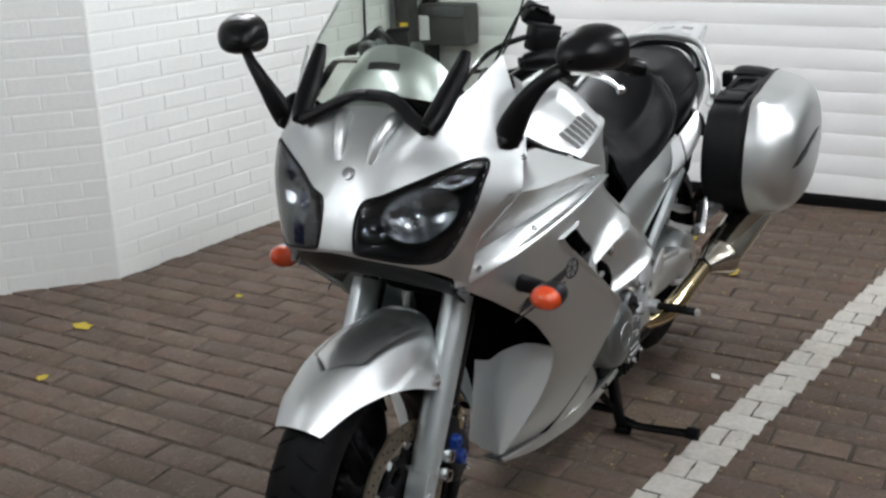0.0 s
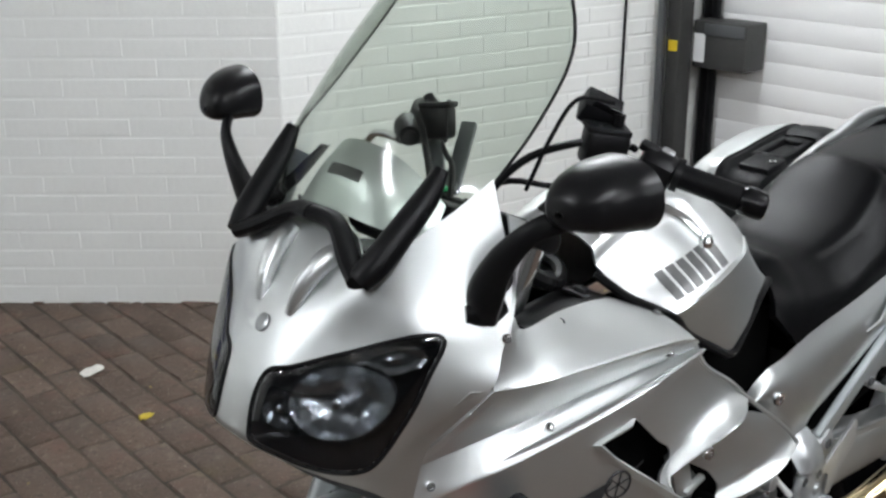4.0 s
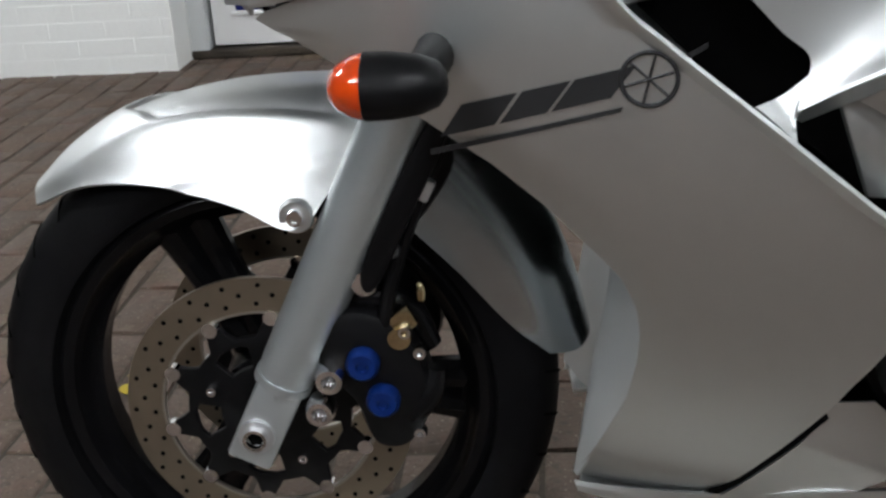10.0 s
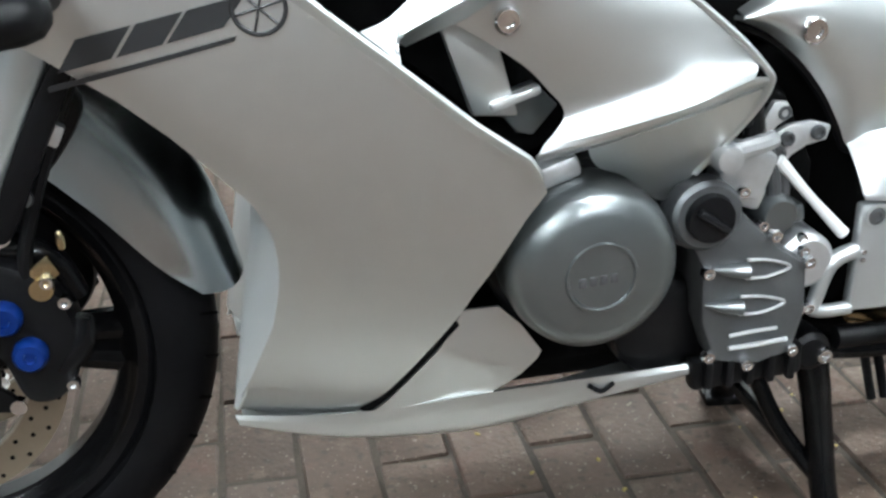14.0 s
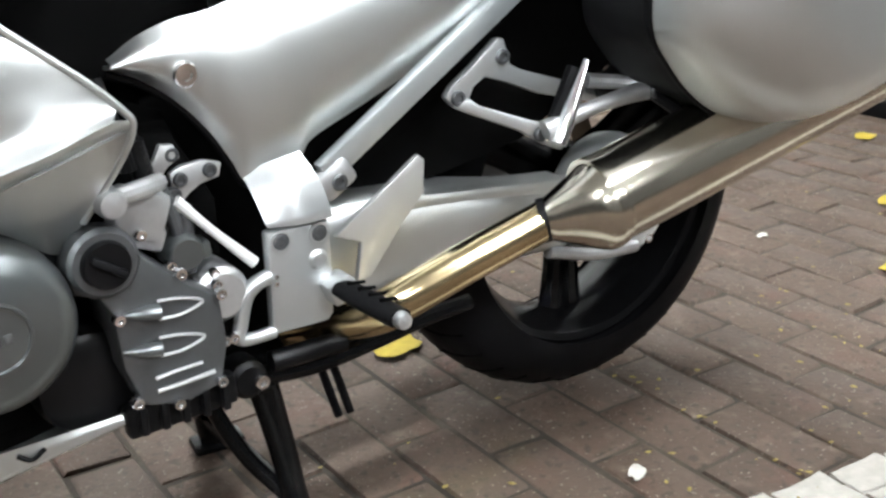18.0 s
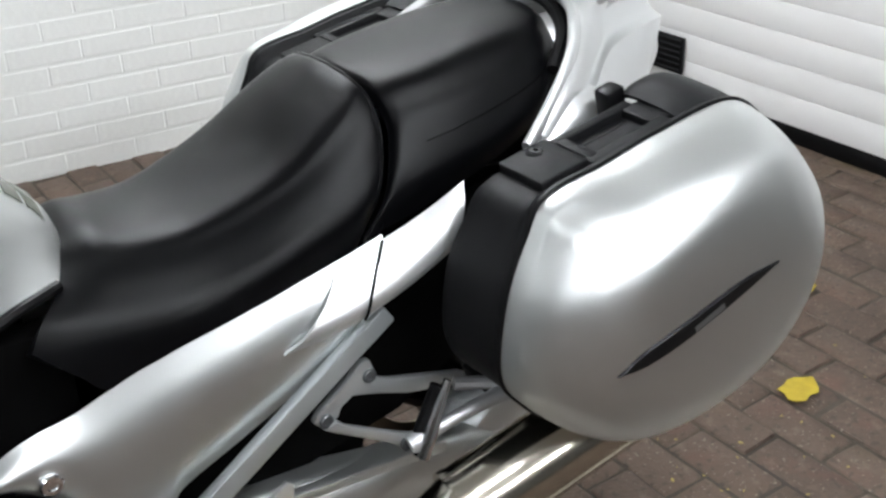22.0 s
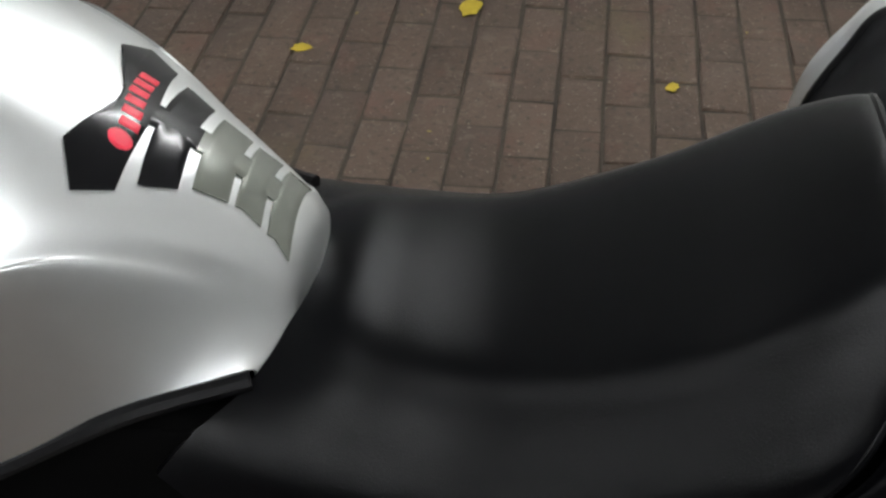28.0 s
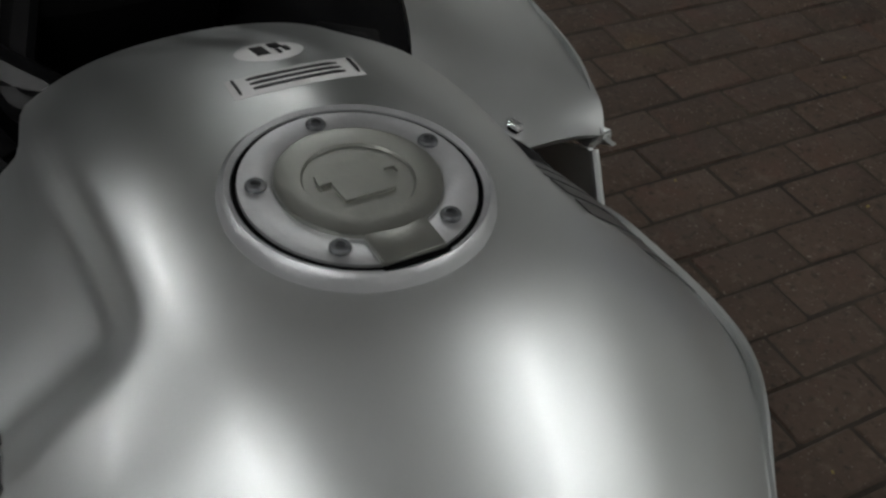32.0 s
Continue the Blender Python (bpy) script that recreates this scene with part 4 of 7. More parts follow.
def upper_fairing(side):
    s = surface(CHANNEL, 30, 44)
    u = part("upper_fairing", mir(mesh_of(s, .004, out=1 if normals(s)[15, 20][1] < 0 else -1), side), SILVER, bike, "silver upper side fairing")
    s = surface(LOWER_STRIP, 18, 44)
    part("lower_strip", mir(mesh_of(s, .003, out=1 if normals(s)[4, 20][1] < 0 else -1), side), SILVER, u)
    s2 = surface(SHELF, 20, 40)
    part("shelf_panel", mir(mesh_of(s2, .004, out=1 if normals(s2)[10, 20][2] > 0 else -1), side), SILVER, u)
    fr = [r[0] for r in CHANNEL + LOWER_STRIP[1:3]]
    s4 = surface([[(x - .022, y + .016, z), (x, y + .004, z), (x + .022, y - .004, z)] for x, y, z in fr], 20, 8)
    part("joint_filler", mir(mesh_of(s4, .002), side), SILVER, u)
    # band that runs up behind the nose panel, along the edge of the well
    s5 = surface([
        [(.149, -.2645, .955), (.159, -.256, .953), (.172, -.248, .950)],
        [(.162, -.259, .988), (.168, -.251, .988), (.168, -.2395, .975)],
        [(.171, -.2505, 1.018), (.180, -.244, 1.016), (.185, -.2345, 1.004)],
        [(.177, -.240, 1.050), (.190, -.238, 1.046), (.204, -.2315, 1.040)],
        [(.180, -.229, 1.088), (.200, -.230, 1.078), (.221, -.2265, 1.066)]], 24, 10)
    part("edge_band", mir(mesh_of(s5, .003), side), SILVER, u)
    # dark inner well beside the steering head
    well = [
        [(.175, -.20, 1.02), (.205, -.234, .938), (.31, -.196, .922), (.42, -.163, .899), (.49, -.138, .873)],
        [(.20, -.14, .98), (.25, -.15, .91), (.33, -.13, .90), (.43, -.11, .885), (.49, -.10, .872)],
        [(.22, -.08, .94), (.27, -.08, .86), (.35, -.07, .87), (.44, -.06, .875), (.49, -.05, .875)],
    ]
    s3 = surface(well, 14, 30)
    part("inner_well", mir(mesh_of(s3, .003), side), BLACK, u, "black inner panel")
    for x, y, z, w in ((.1485, -.2635, .953, (0, -.9, .3)), (.291, -.2145, .918, (0, -.45, .9)), (.510, -.1965, .8655, (0, -.4, .9)), (.262, -.2285, .785, (0, -.85, .5)), (.083, -.2025, .757, (-.3, -.9, .3)), (.448, -.2705, .846, (0, -.85, -.5))):
        part("screw", mir(bolt((x, y, z), .0065, w, .0035), side), CHROME, u)
    knob = part("switch_plate", mir(box((.05, .045, .006), (.438, -.118, .892), (12, 14, 20), bevel=.003), side), BLACK, u)
    part("switch", mir(box((.026, .02, .010), (.438, -.118, .897), (12, 14, 20), bevel=.004), side), SATIN, knob)


both(upper_fairing)


def inner_fork_panel(side):
    """The bright panel that closes the fairing towards the front wheel."""
    rows = []
    for z, xa, xb in ((.505, .3455, .3465), (.470, .3425, .361), (.44, .338, .3625), (.40, .331, .3585), (.359, .325, .350), (.31, .318, .332), (.25, .310, .312)):
        drop = (z - .25) * .30
        rows.append([(xa + .030, -.030, z - drop), (xa + .012, -.075, z - drop * .8), (xa, -.115, z - drop * .35), ((xa + xb) / 2 - .001, (side_y(xb, z) - .112) / 2, z), (xb, side_y(xb, z) + .005, z)])
    s = surface(rows, 20, 12)
    part("radiator_panel", mir(mesh_of(s, .003), side), INNER_PALE, bike, "pale silver radiator side panel")


both(inner_fork_panel)
# radiator core, and near-black filling that carries the engine bay's shade in its colour
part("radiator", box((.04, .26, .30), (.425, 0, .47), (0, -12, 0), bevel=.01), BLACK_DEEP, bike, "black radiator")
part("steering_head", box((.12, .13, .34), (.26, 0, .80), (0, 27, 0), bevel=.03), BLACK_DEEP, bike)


def indicator(side):
    def at_side(ob):
        ob.data.transform(Matrix.Translation((-.026, side * .300, .689)))
        return ob
    def wide(bm):
        bmesh.ops.scale(bm, vec=(1, 1.3, 1), verts=bm.verts)
        return bm
    i = at_side(part("indicator", mir(wide(lathe([(.022, .184), (.0242, .186), (.0238, .205), (.021, .225), (.016, .238), (.008, .244), (.002, .245)], (0, 0, 0), "x", 32)), side), BLACK, bike, "orange turn signal in a black body"))
    at_side(part("lens", wide(lathe([(.002, .159), (.010, .161), (.0175, .168), (.0225, .178), (.0238, .186)], (0, 0, 0), "x", 32)), ORANGE, i, "orange lens"))
    part("stalk", tube([(.205, side * .222, .694), (.200, side * .262, .692), (.190, side * .295, .689)], [.016, .014, .013], 16, flat=1.15), BLACK, i)


both(indicator)


# ---------------------------------------------------------------- screen, mirrors, instruments
SCREEN_GRID = [
    [(.078, 0, 1.040), (.083, -.07, 1.034), (.100, -.13, 1.030), (.135, -.175, 1.045)],
    [(.100, 0, 1.100), (.108, -.08, 1.100), (.135, -.155, 1.105), (.175, -.202, 1.110)],
    [(.150, 0, 1.185), (.158, -.08, 1.185), (.190, -.155, 1.180), (.255, -.203, 1.180)],
    [(.215, 0, 1.270), (.223, -.075, 1.268), (.255, -.14, 1.262), (.325, -.190, 1.255)],
    [(.285, 0, 1.345), (.290, -.065, 1.342), (.315, -.115, 1.335), (.360, -.150, 1.325)],
    [(.330, 0, 1.385), (.332, -.04, 1.383), (.345, -.075, 1.375), (.375, -.100, 1.360)],
]
sc = surface(full(SCREEN_GRID), 30, 41)
scr = part("windscreen", mesh_of(sc, .004), SCREEN, bike, "tall clear windscreen")
scr.visible_shadow = False
part("screen_edge", tube(sc[:, 0][::2], .0022, 6), SATIN, scr)
part("screen_edge", tube(sc[:, -1][::2], .0022, 6), SATIN, scr)


def screen_bracket(side):
    tip, low, peak = (.145, -.156, 1.134), (.036, -.133, 1.014), (.070, -.045, 1.056)
    b = part("screen_bracket", mir(tube([tip, (.118, -.153, 1.098), (.062, -.143, 1.040), low], [.011, .018, .021, .018], 14, flat=.8), side), BLACK, bike, "black moulded screen bracket")
    part("bracket_arm", mir(tube([low, (.048, -.10, 1.028), peak, (.066, 0, 1.062)], [.015, .015, .014, .014], 10, flat=.8), side), BLACK, b)
    fin = surface([[(.118, -.166, 1.046), (.140, -.169, 1.042), (.158, -.166, 1.052)], [(.150, -.164, 1.066), (.166, -.167, 1.064), (.180, -.164, 1.070)], [(.196, -.160, 1.096), (.203, -.162, 1.096), (.209, -.160, 1.098)]], 12, 10)
    part("bracket_fin", mir(mesh_of(fin, .006), side), BLACK, b)
    part("bracket_foot", mir(tube([(.070, -.146, 1.040), (.100, -.156, 1.040), (.135, -.164, 1.048)], [.010, .008, .007], 10), side), BLACK, b)
    part("bracket_bolt", mir(bolt((.105, -.166, 1.088), .006, (-.4, -.8, .3), .004), side), SATIN, b)


both(screen_bracket)
COWL = [
    [(.150, 0, 1.140), (.155, -.05, 1.132), (.170, -.09, 1.105), (.19, -.11, 1.07)],
    [(.115, 0, 1.105), (.120, -.055, 1.098), (.140, -.10, 1.075), (.165, -.125, 1.05)],
    [(.095, 0, 1.060), (.100, -.06, 1.055), (.120, -.11, 1.045), (.15, -.14, 1.035)],
]
cw = surface(full(COWL), 20, 33)
cowl = part("instrument_cowl", mesh_of(cw, .003), SILVER, bike, "silver instrument cowl with a dark name bar")
part("name_bar", decal(cw, [(.40, .40), (.40, .60), (.56, .60), (.56, .40)], .0012 if normals(cw)[10, 16][0] < 0 else -.0012, straight=True, n=24, rings=3, thick=.0005), INK, cowl)
part("instrument_back", box((.08, .20, .08), (.228, 0, 1.015), (0, 30, 0), bevel=.02), BLACK, bike, "black instrument housing")


def mirror(side):
    m = part("mirror", mir(tube([(.131, -.240, .982), (.126, -.252, 1.010), (.122, -.282, 1.058), (.130, -.316, 1.096), (.152, -.345, 1.116)], [.024, .026, .019, .0135, .014], 18, flat=.55), side), BLACK, bike, "black fairing mirror on a broad curved stem")
    # housing: deep shell, widest at its open rear, tapering to a rounded nose
    rows = []
    for x, y, z, hy, hz in ((.125, -.362, 1.128, .006, .004), (.130, -.364, 1.130, .026, .018), (.144, -.368, 1.135, .041, .030), (.162, -.373, 1.139, .050, .037), (.183, -.378, 1.141, .055, .041), (.202, -.381, 1.141, .056, .043)):
        ring = []
        for q in np.linspace(0, 2 * math.pi, 17):
            cy, cz = math.cos(q), math.sin(q)
            ring.append((x + (.010 if cz < 0 else 0) * 0, y + hy * np.sign(cy) * abs(cy) ** .9, z + hz * np.sign(cz) * abs(cz) ** .85 * (1.0 if cz > 0 else .88)))
        rows.append(ring)
    s = surface(rows, 30, 49)
    part("housing", mir(mesh_of(s, .004, out=1 if normals(s)[15, 0][1] > 0 else -1), side), BLACK_SATIN, m)
    ring = [(.200, -.381 + .053 * np.sign(math.cos(q)) * abs(math.cos(q)) ** .9, 1.141 + .041 * np.sign(math.sin(q)) * abs(math.sin(q)) ** .85 * (1.0 if math.sin(q) > 0 else .88)) for q in np.linspace(0, 2 * math.pi, 40, endpoint=False)]
    bm = bmesh.new()
    bm.faces.new([bm.verts.new(p) for p in ring])
    bmesh.ops.solidify(bm, geom=bm.faces[:], thickness=.003)
    part("mirror_glass", mir(bm, side), MIRROR, m)
    part("stem_base", mir(tube([(.112, -.234, .984), (.132, -.247, .985), (.153, -.256, .992)], [.008, .013, .008], 12, flat=1.3), side), BLACK, m)
    part("stem_boss", mir(lathe([(.002, -.016), (.014, -.013), (.020, 0), (.014, .012), (.002, .014)], (.157, -.238, 1.018), "y", 20), side), BLACK, m)


both(mirror)


# ---------------------------------------------------------------- handlebars
def handlebar(side):
    bar = part("handlebar", mir(tube([(.352, -.100, 1.008), (.385, -.140, 1.052), (.425, -.205, 1.092), (.452, -.240, 1.094), (.518, -.344, 1.057)], [.015, .014, .012, .0115, .0115], 14), side), BLACK if side < 0 else ALLOY_GREY, bike, "handlebar with black grip and switchgear")
    part("grip", mir(tube([(.462, -.255, 1.089), (.478, -.281, 1.080), (.504, -.322, 1.065)], .0168, 20), side), RUBBER, bar)
    part("bar_end", mir(tube([(.504, -.322, 1.065), (.508, -.328, 1.0625), (.519, -.345, 1.056), (.522, -.349, 1.0545)], [.0155, .0195, .0185, .015], 20), side), BLACK_GLOSS, bar)
    part("bar_end_screw", mir(bolt((.5225, -.3495, 1.0543), .006, (.5, -.82, -.28), .002), side), SATIN, bar)
    part("grip_flange", mir(tube([(.459, -.250, 1.091), (.464, -.258, 1.088)], .0225, 20, seg=2), side), BLACK, bar)
    part("switch_box", mir(box((.050, .046, .056), (.446, -.228, 1.092), (20, 25, -58), bevel=.012), side), BLACK, bar)
    part("switch_box", mir(box((.034, .040, .042), (.450, -.220, 1.062), (20, 25, -58), bevel=.012), side), BLACK, bar)
    part("switch_button", mir(box((.026, .016, .012), (.442, -.222, 1.123), (20, 25, -58), bevel=.004), side), SATIN, bar)
    part("switch_button", mir(box((.018, .012, .010), (.459, -.239, 1.116), (20, 25, -58), bevel=.003), side), GREY_PRINT, bar)
    part("switch_button", mir(box((.012, .010, .008), (.428, -.207, 1.122), (20, 25, -58), bevel=.003), side), BLACK_GLOSS, bar)
    part("master_cylinder", mir(tube([(.356, -.165, 1.085), (.376, -.195, 1.090), (.402, -.228, 1.088)], [.016, .021, .018], 16), side), BLACK, bar)
    part("pushrod_cap", mir(tube([(.350, -.158, 1.084), (.357, -.167, 1.085)], .011, 12, seg=2), side), SATIN, bar)
    dy, dz = (0, 0) if side < 0 else (.052, -.020)
    res = part("reservoir", mir(box((.056, .046, .050), (.389, -.190 + dy, 1.126 + dz), (4, 10, -35), bevel=.007), side), BLACK, bar, "black fluid reservoir")
    part("reservoir_lid", mir(box((.058, .048, .009), (.392, -.191 + dy, 1.152 + dz), (4, 10, -35), bevel=.003), side), SATIN, res)
    for k in (-1, 1):
        part("lid_screw", mir(bolt((.392 + k * .017, -.191 + dy + k * .004, 1.1565 + dz), .0035, (0, 0, 1), .0015), side), ALLOY_DARK, res)
    part("lever_bracket", mir(box((.034, .036, .018), (.394, -.212, 1.068), (0, 10, -35), bevel=.005), side), BLACK, bar)
    part("lever", mir(tube([(.380, -.214, 1.070), (.387, -.238, 1.068), (.393, -.272, 1.066), (.400, -.310, 1.058), (.406, -.338, 1.040)], [.010, .0105, .0095, .008, .0060], 12, flat=.8), side), LEVER, bar, "polished alloy lever")
    part("lever_ball", mir(lathe([(.001, -.010), (.007, -.007), (.0098, 0), (.007, .007), (.001, .010)], (.407, -.3445, 1.034), "z", 18), side), CHROME, bar)
    part("lever_pivot", mir(lathe([(.011, 1.070), (.011, 1.081), (.007, 1.084), (.002, 1.084)], (.390, -.231, 0), "z", 18), side), CHROME, bar)
    part("clamp_bolt", mir(bolt((.326, -.114, 1.002), .0085, (0, -.8, .5), .006), side), CHROME, bar)
    part("bar_clamp", mir(box((.078, .046, .032), (.350, -.096, .996), (0, 24, 18), bevel=.010), side), ALLOY, bar, "cast alloy bar clamp")
    part("clamp_web", mir(tube([(.335, -.100, 1.006), (.352, -.105, 1.018), (.372, -.122, 1.034)], [.016, .018, .013], 14, flat=.7), side), ALLOY, bar)
    part("clamp_bolt", mir(bolt((.372, -.112, .990), .007, (0, -.8, .5), .006), side), CHROME, bar)
    part("fork_top", mir(lathe([(.027, -.01), (.027, .012), (.020, .014), (.018, .010), (.002, .010)], (.352, -.105, 1.000), "z", 28), side), ALLOY_GREY, bar, "grey fork cap")
    part("cable", mir(tube([(.40, -.19, 1.13), (.365, -.16, 1.13), (.33, -.10, 1.10), (.30, -.05, 1.03), (.27, -.04, .95)], .0055, 8), side), BLACK, bar)
    part("cable", mir(tube([(.43, -.20, 1.09), (.39, -.12, 1.06), (.34, -.05, 1.06), (.29, 0, 1.0)], .0045, 8), side), BLACK, bar)


both(handlebar)
box2 = part("toll_box", box((.052, .036, .034), (.402, -.170, 1.170), (35, 25, -38), bevel=.004), SATIN, bike, "small black box clipped to the left bar")
part("box_stay", tube([(.40, -.20, 1.14), (.402, -.204, 1.17)], .008, 8), BLACK, box2)
part("box_face", box((.040, .002, .024), (.3915, -.1875, 1.1705), (35, 25, -38), bevel=.0008), BLACK_GLOSS, box2)
part("box_wire", tube([(.395, -.20, 1.185), (.36, -.17, 1.19), (.345, -.14, 1.14), (.34, -.10, 1.06)], .003, 8), BLACK, box2)
part("triple_clamp", box((.09, .27, .035), (.338, 0, 1.000), (0, 26, 0), bevel=.012), BLACK, bike)
part("alloy_stay", box((.128, .026, .014), (.402, .102, 1.056), (0, -43, 30), bevel=.005), ALLOY_GREY, bike, "flat alloy stay at the steering head")
part("steering_stem", tube([(.30, 0, .92), (.345, 0, 1.02)], .02, 14), BLACK, bike)
part("green_tag", box((.02, .015, .006), (.33, .06, 1.03), bevel=.002), mat("green_tag_plastic", (.02, .35, .12), .4), bike)
part("wiring_loom", tube([(.36, -.06, .93), (.42, -.08, .90), (.46, -.05, .91), (.47, .03, .92)], .011, 8), BLACK, bike)
part("wiring_sleeve", tube([(.33, -.09, .95), (.38, -.10, .92), (.43, -.06, .90)], .013, 8), BLACK_SATIN, bike)

# ---------------------------------------------------------------- tank: rows from front to rear, columns from the middle down the left flank
TANK_A = [
    [(.485, 0, .962), (.487, -.06, .955), (.492, -.105, .930), (.505, -.148, .890), (.520, -.165, .862), (.522, -.163, .855), (.53, -.150, .840)],
    [(.560, 0, .991), (.560, -.060, .984), (.562, -.112, .955), (.560, -.160, .895), (.553, -.198, .860), (.556, -.199, .852), (.575, -.182, .828)],
    [(.640, 0, 1.001), (.640, -.065, .994), (.645, -.113, .962), (.642, -.158, .914), (.642, -.194, .876), (.644, -.195, .866), (.652, -.183, .780)],
    [(.730, 0, .996), (.730, -.066, .985), (.735, -.112, .955), (.734, -.148, .922), (.736, -.174, .896), (.738, -.178, .884), (.730, -.177, .734)],
]
TANK_B = [
    [(.800, 0, .963), (.803, -.048, .955), (.806, -.086, .934), (.806, -.114, .914), (.802, -.134, .897), (.802, -.142, .884), (.80, -.161, .758)],
    [(.856, 0, .924), (.857, -.038, .917), (.858, -.066, .905), (.856, -.086, .895), (.850, -.101, .886), (.850, -.113, .872), (.853, -.138, .782)],
    [(.918, 0, .880), (.918, -.027, .875), (.917, -.046, .866), (.915, -.060, .856), (.912, -.071, .845), (.910, -.083, .830), (.900, -.117, .788)],
    [(.958, 0, .838), (.958, -.018, .835), (.956, -.034, .829), (.954, -.048, .820), (.951, -.061, .808), (.948, -.074, .796), (.936, -.098, .788)],
    [(.970, 0, .804), (.970, -.018, .802), (.968, -.034, .798), (.965, -.048, .794), (.961, -.061, .788), (.956, -.074, .782), (.942, -.098, .778)],
]
tk = surface(full(TANK_A + TANK_B), 80, 121)
TN = 1 if normals(tk)[30, 60][2] > 0 else -1
# scoops beside the flat top, where the bar ends swing in
def ease(v):
    v = min(1.0, max(0.0, v))
    return v * v * (3 - 2 * v)


for i in range(tk.shape[0]):
    for j in range(tk.shape[1]):
        x, y, z = tk[i, j]
        k = ease((abs(y) - .088) / .018) * ease((.698 - x) / .035) * ease((.185 - abs(y)) / .075)
        tk[i, j] -= np.array((0, .45 * np.sign(y), .9)) * .017 * k
tank = part("fuel_tank", mesh_of(tk, .004, out=TN), SILVER, bike, "silver metallic fuel tank")
CX, CZ = .672, 1.000
CAP = .74


def cap_ring(profile):
    return [(r * CAP, h) for r, h in profile]


cap = part("filler_cap", lathe(cap_ring([(.075, -.008), (.072, .001), (.069, .003), (.066, .0018), (.0655, .0004), (.0628, .0004), (.0625, .0024), (.046, .0030), (.0445, .0024), (.044, .0030), (.002, .0030)]), (CX, 0, CZ), "z", 64), ALLOY, tank, "round alloy filler cap with five screws")
part("cap_groove", lathe(cap_ring([(.0656, .0006), (.0627, .0006), (.0627, .0011), (.0656, .0011)]), (CX, 0, CZ), "z", 64, closed=True), BLACK_DEEP, cap)
CAP_GREY = mat("grey_cap_metal", (.30, .305, .28), .34, .8, spots=.15, scale=160, bump=.05, bump_scale=500, dark=.75)
part("cap_lid", lathe(cap_ring([(.0445, .002), (.044, .0046), (.042, .0050), (.030, .0046), (.029, .0034), (.002, .0034)]), (CX, 0, CZ), "z", 56), CAP_GREY, cap, "grey key lid")
bmk = bmesh.new()
pts = [(.022 * math.cos(q), .022 * math.sin(q)) for q in np.linspace(math.radians(80), math.radians(280), 14)] + [(.0, -.021), (.0, -.015), (.016, -.014), (.016, .014), (0, .015), (0, .021)]
bmk.faces.new([bmk.verts.new((CX + (a - .002) * CAP, b * CAP, CZ + .0028)) for a, b in pts])
got = bmesh.ops.extrude_face_region(bmk, geom=bmk.faces[:])
bmesh.ops.translate(bmk, vec=(0, 0, .0020), verts=[v for v in got["geom"] if isinstance(v, bmesh.types.BMVert)])
bmesh.ops.recalc_face_normals(bmk, faces=bmk.faces)
part("key_flap", bmk, CAP_GREY, cap)
part("cap_hinge", box((.017, .026, .006), (CX + .038, 0, CZ + .0018), bevel=.0012), CAP_GREY, cap)
part("hinge_gap", box((.0025, .027, .003), (CX + .0475, 0, CZ + .0014), bevel=0), BLACK_DEEP, cap)
for k in range(5):
    q = math.pi + 2 * math.pi * k / 5
    part("cap_screw", bolt((CX + .039 * math.cos(q), .039 * math.sin(q), CZ + .0026), .0042, (0, 0, 1), .002), ALLOY_DARK, cap)


def plan_piece(name, pts, material, lift, parent, n=10, label=""):
    """A thin piece laid on the tank, given by its outline in plan."""
    ring = []
    for i in range(len(pts)):
        a, b = np.array(pts[i]), np.array(pts[(i + 1) % len(pts)])
        ring += [a + (b - a) * t for t in np.linspace(0, 1, n, endpoint=False)]
    c = np.mean(ring, axis=0)
    bm = bmesh.new()
    top = tank_top
    rows = [[bm.verts.new(top(*(c + (np.array(q) - c) * k / 4), lift if k < 4 else lift - .0008)) for q in ring] for k in range(1, 5)]
    rim = [bm.verts.new(top(*q, -.0005)) for q in ring]
    mid = bm.verts.new(top(*c, lift))
    m = len(ring)
    for i in range(m):
        j = (i + 1) % m
        bm.faces.new((mid, rows[0][i], rows[0][j]))
        for k in range(3):
            bm.faces.new((rows[k][i], rows[k + 1][i], rows[k + 1][j], rows[k][j]))
        bm.faces.new((rows[3][i], rim[i], rim[j], rows[3][j]))
    bmesh.ops.recalc_face_normals(bm, faces=bm.faces)
    return part(name, bm, material, parent, label, 50)


from mathutils.bvhtree import BVHTree
_bm = bmesh.new()
_bm.from_mesh(tank.data)
TANK_TREE = BVHTree.FromBMesh(_bm)


def tank_top(x, y, lift):
    """The place on the tank straight below (x, y), lifted along the surface's normal."""
    hit, n, _, _ = TANK_TREE.ray_cast(Vector((x, y, 1.3)), Vector((0, 0, -1)))
    if hit is None:
        hit, n = Vector((x, y, .9)), Vector((0, 0, 1))
    return hit + (n if n.z > 0 else -n) * lift


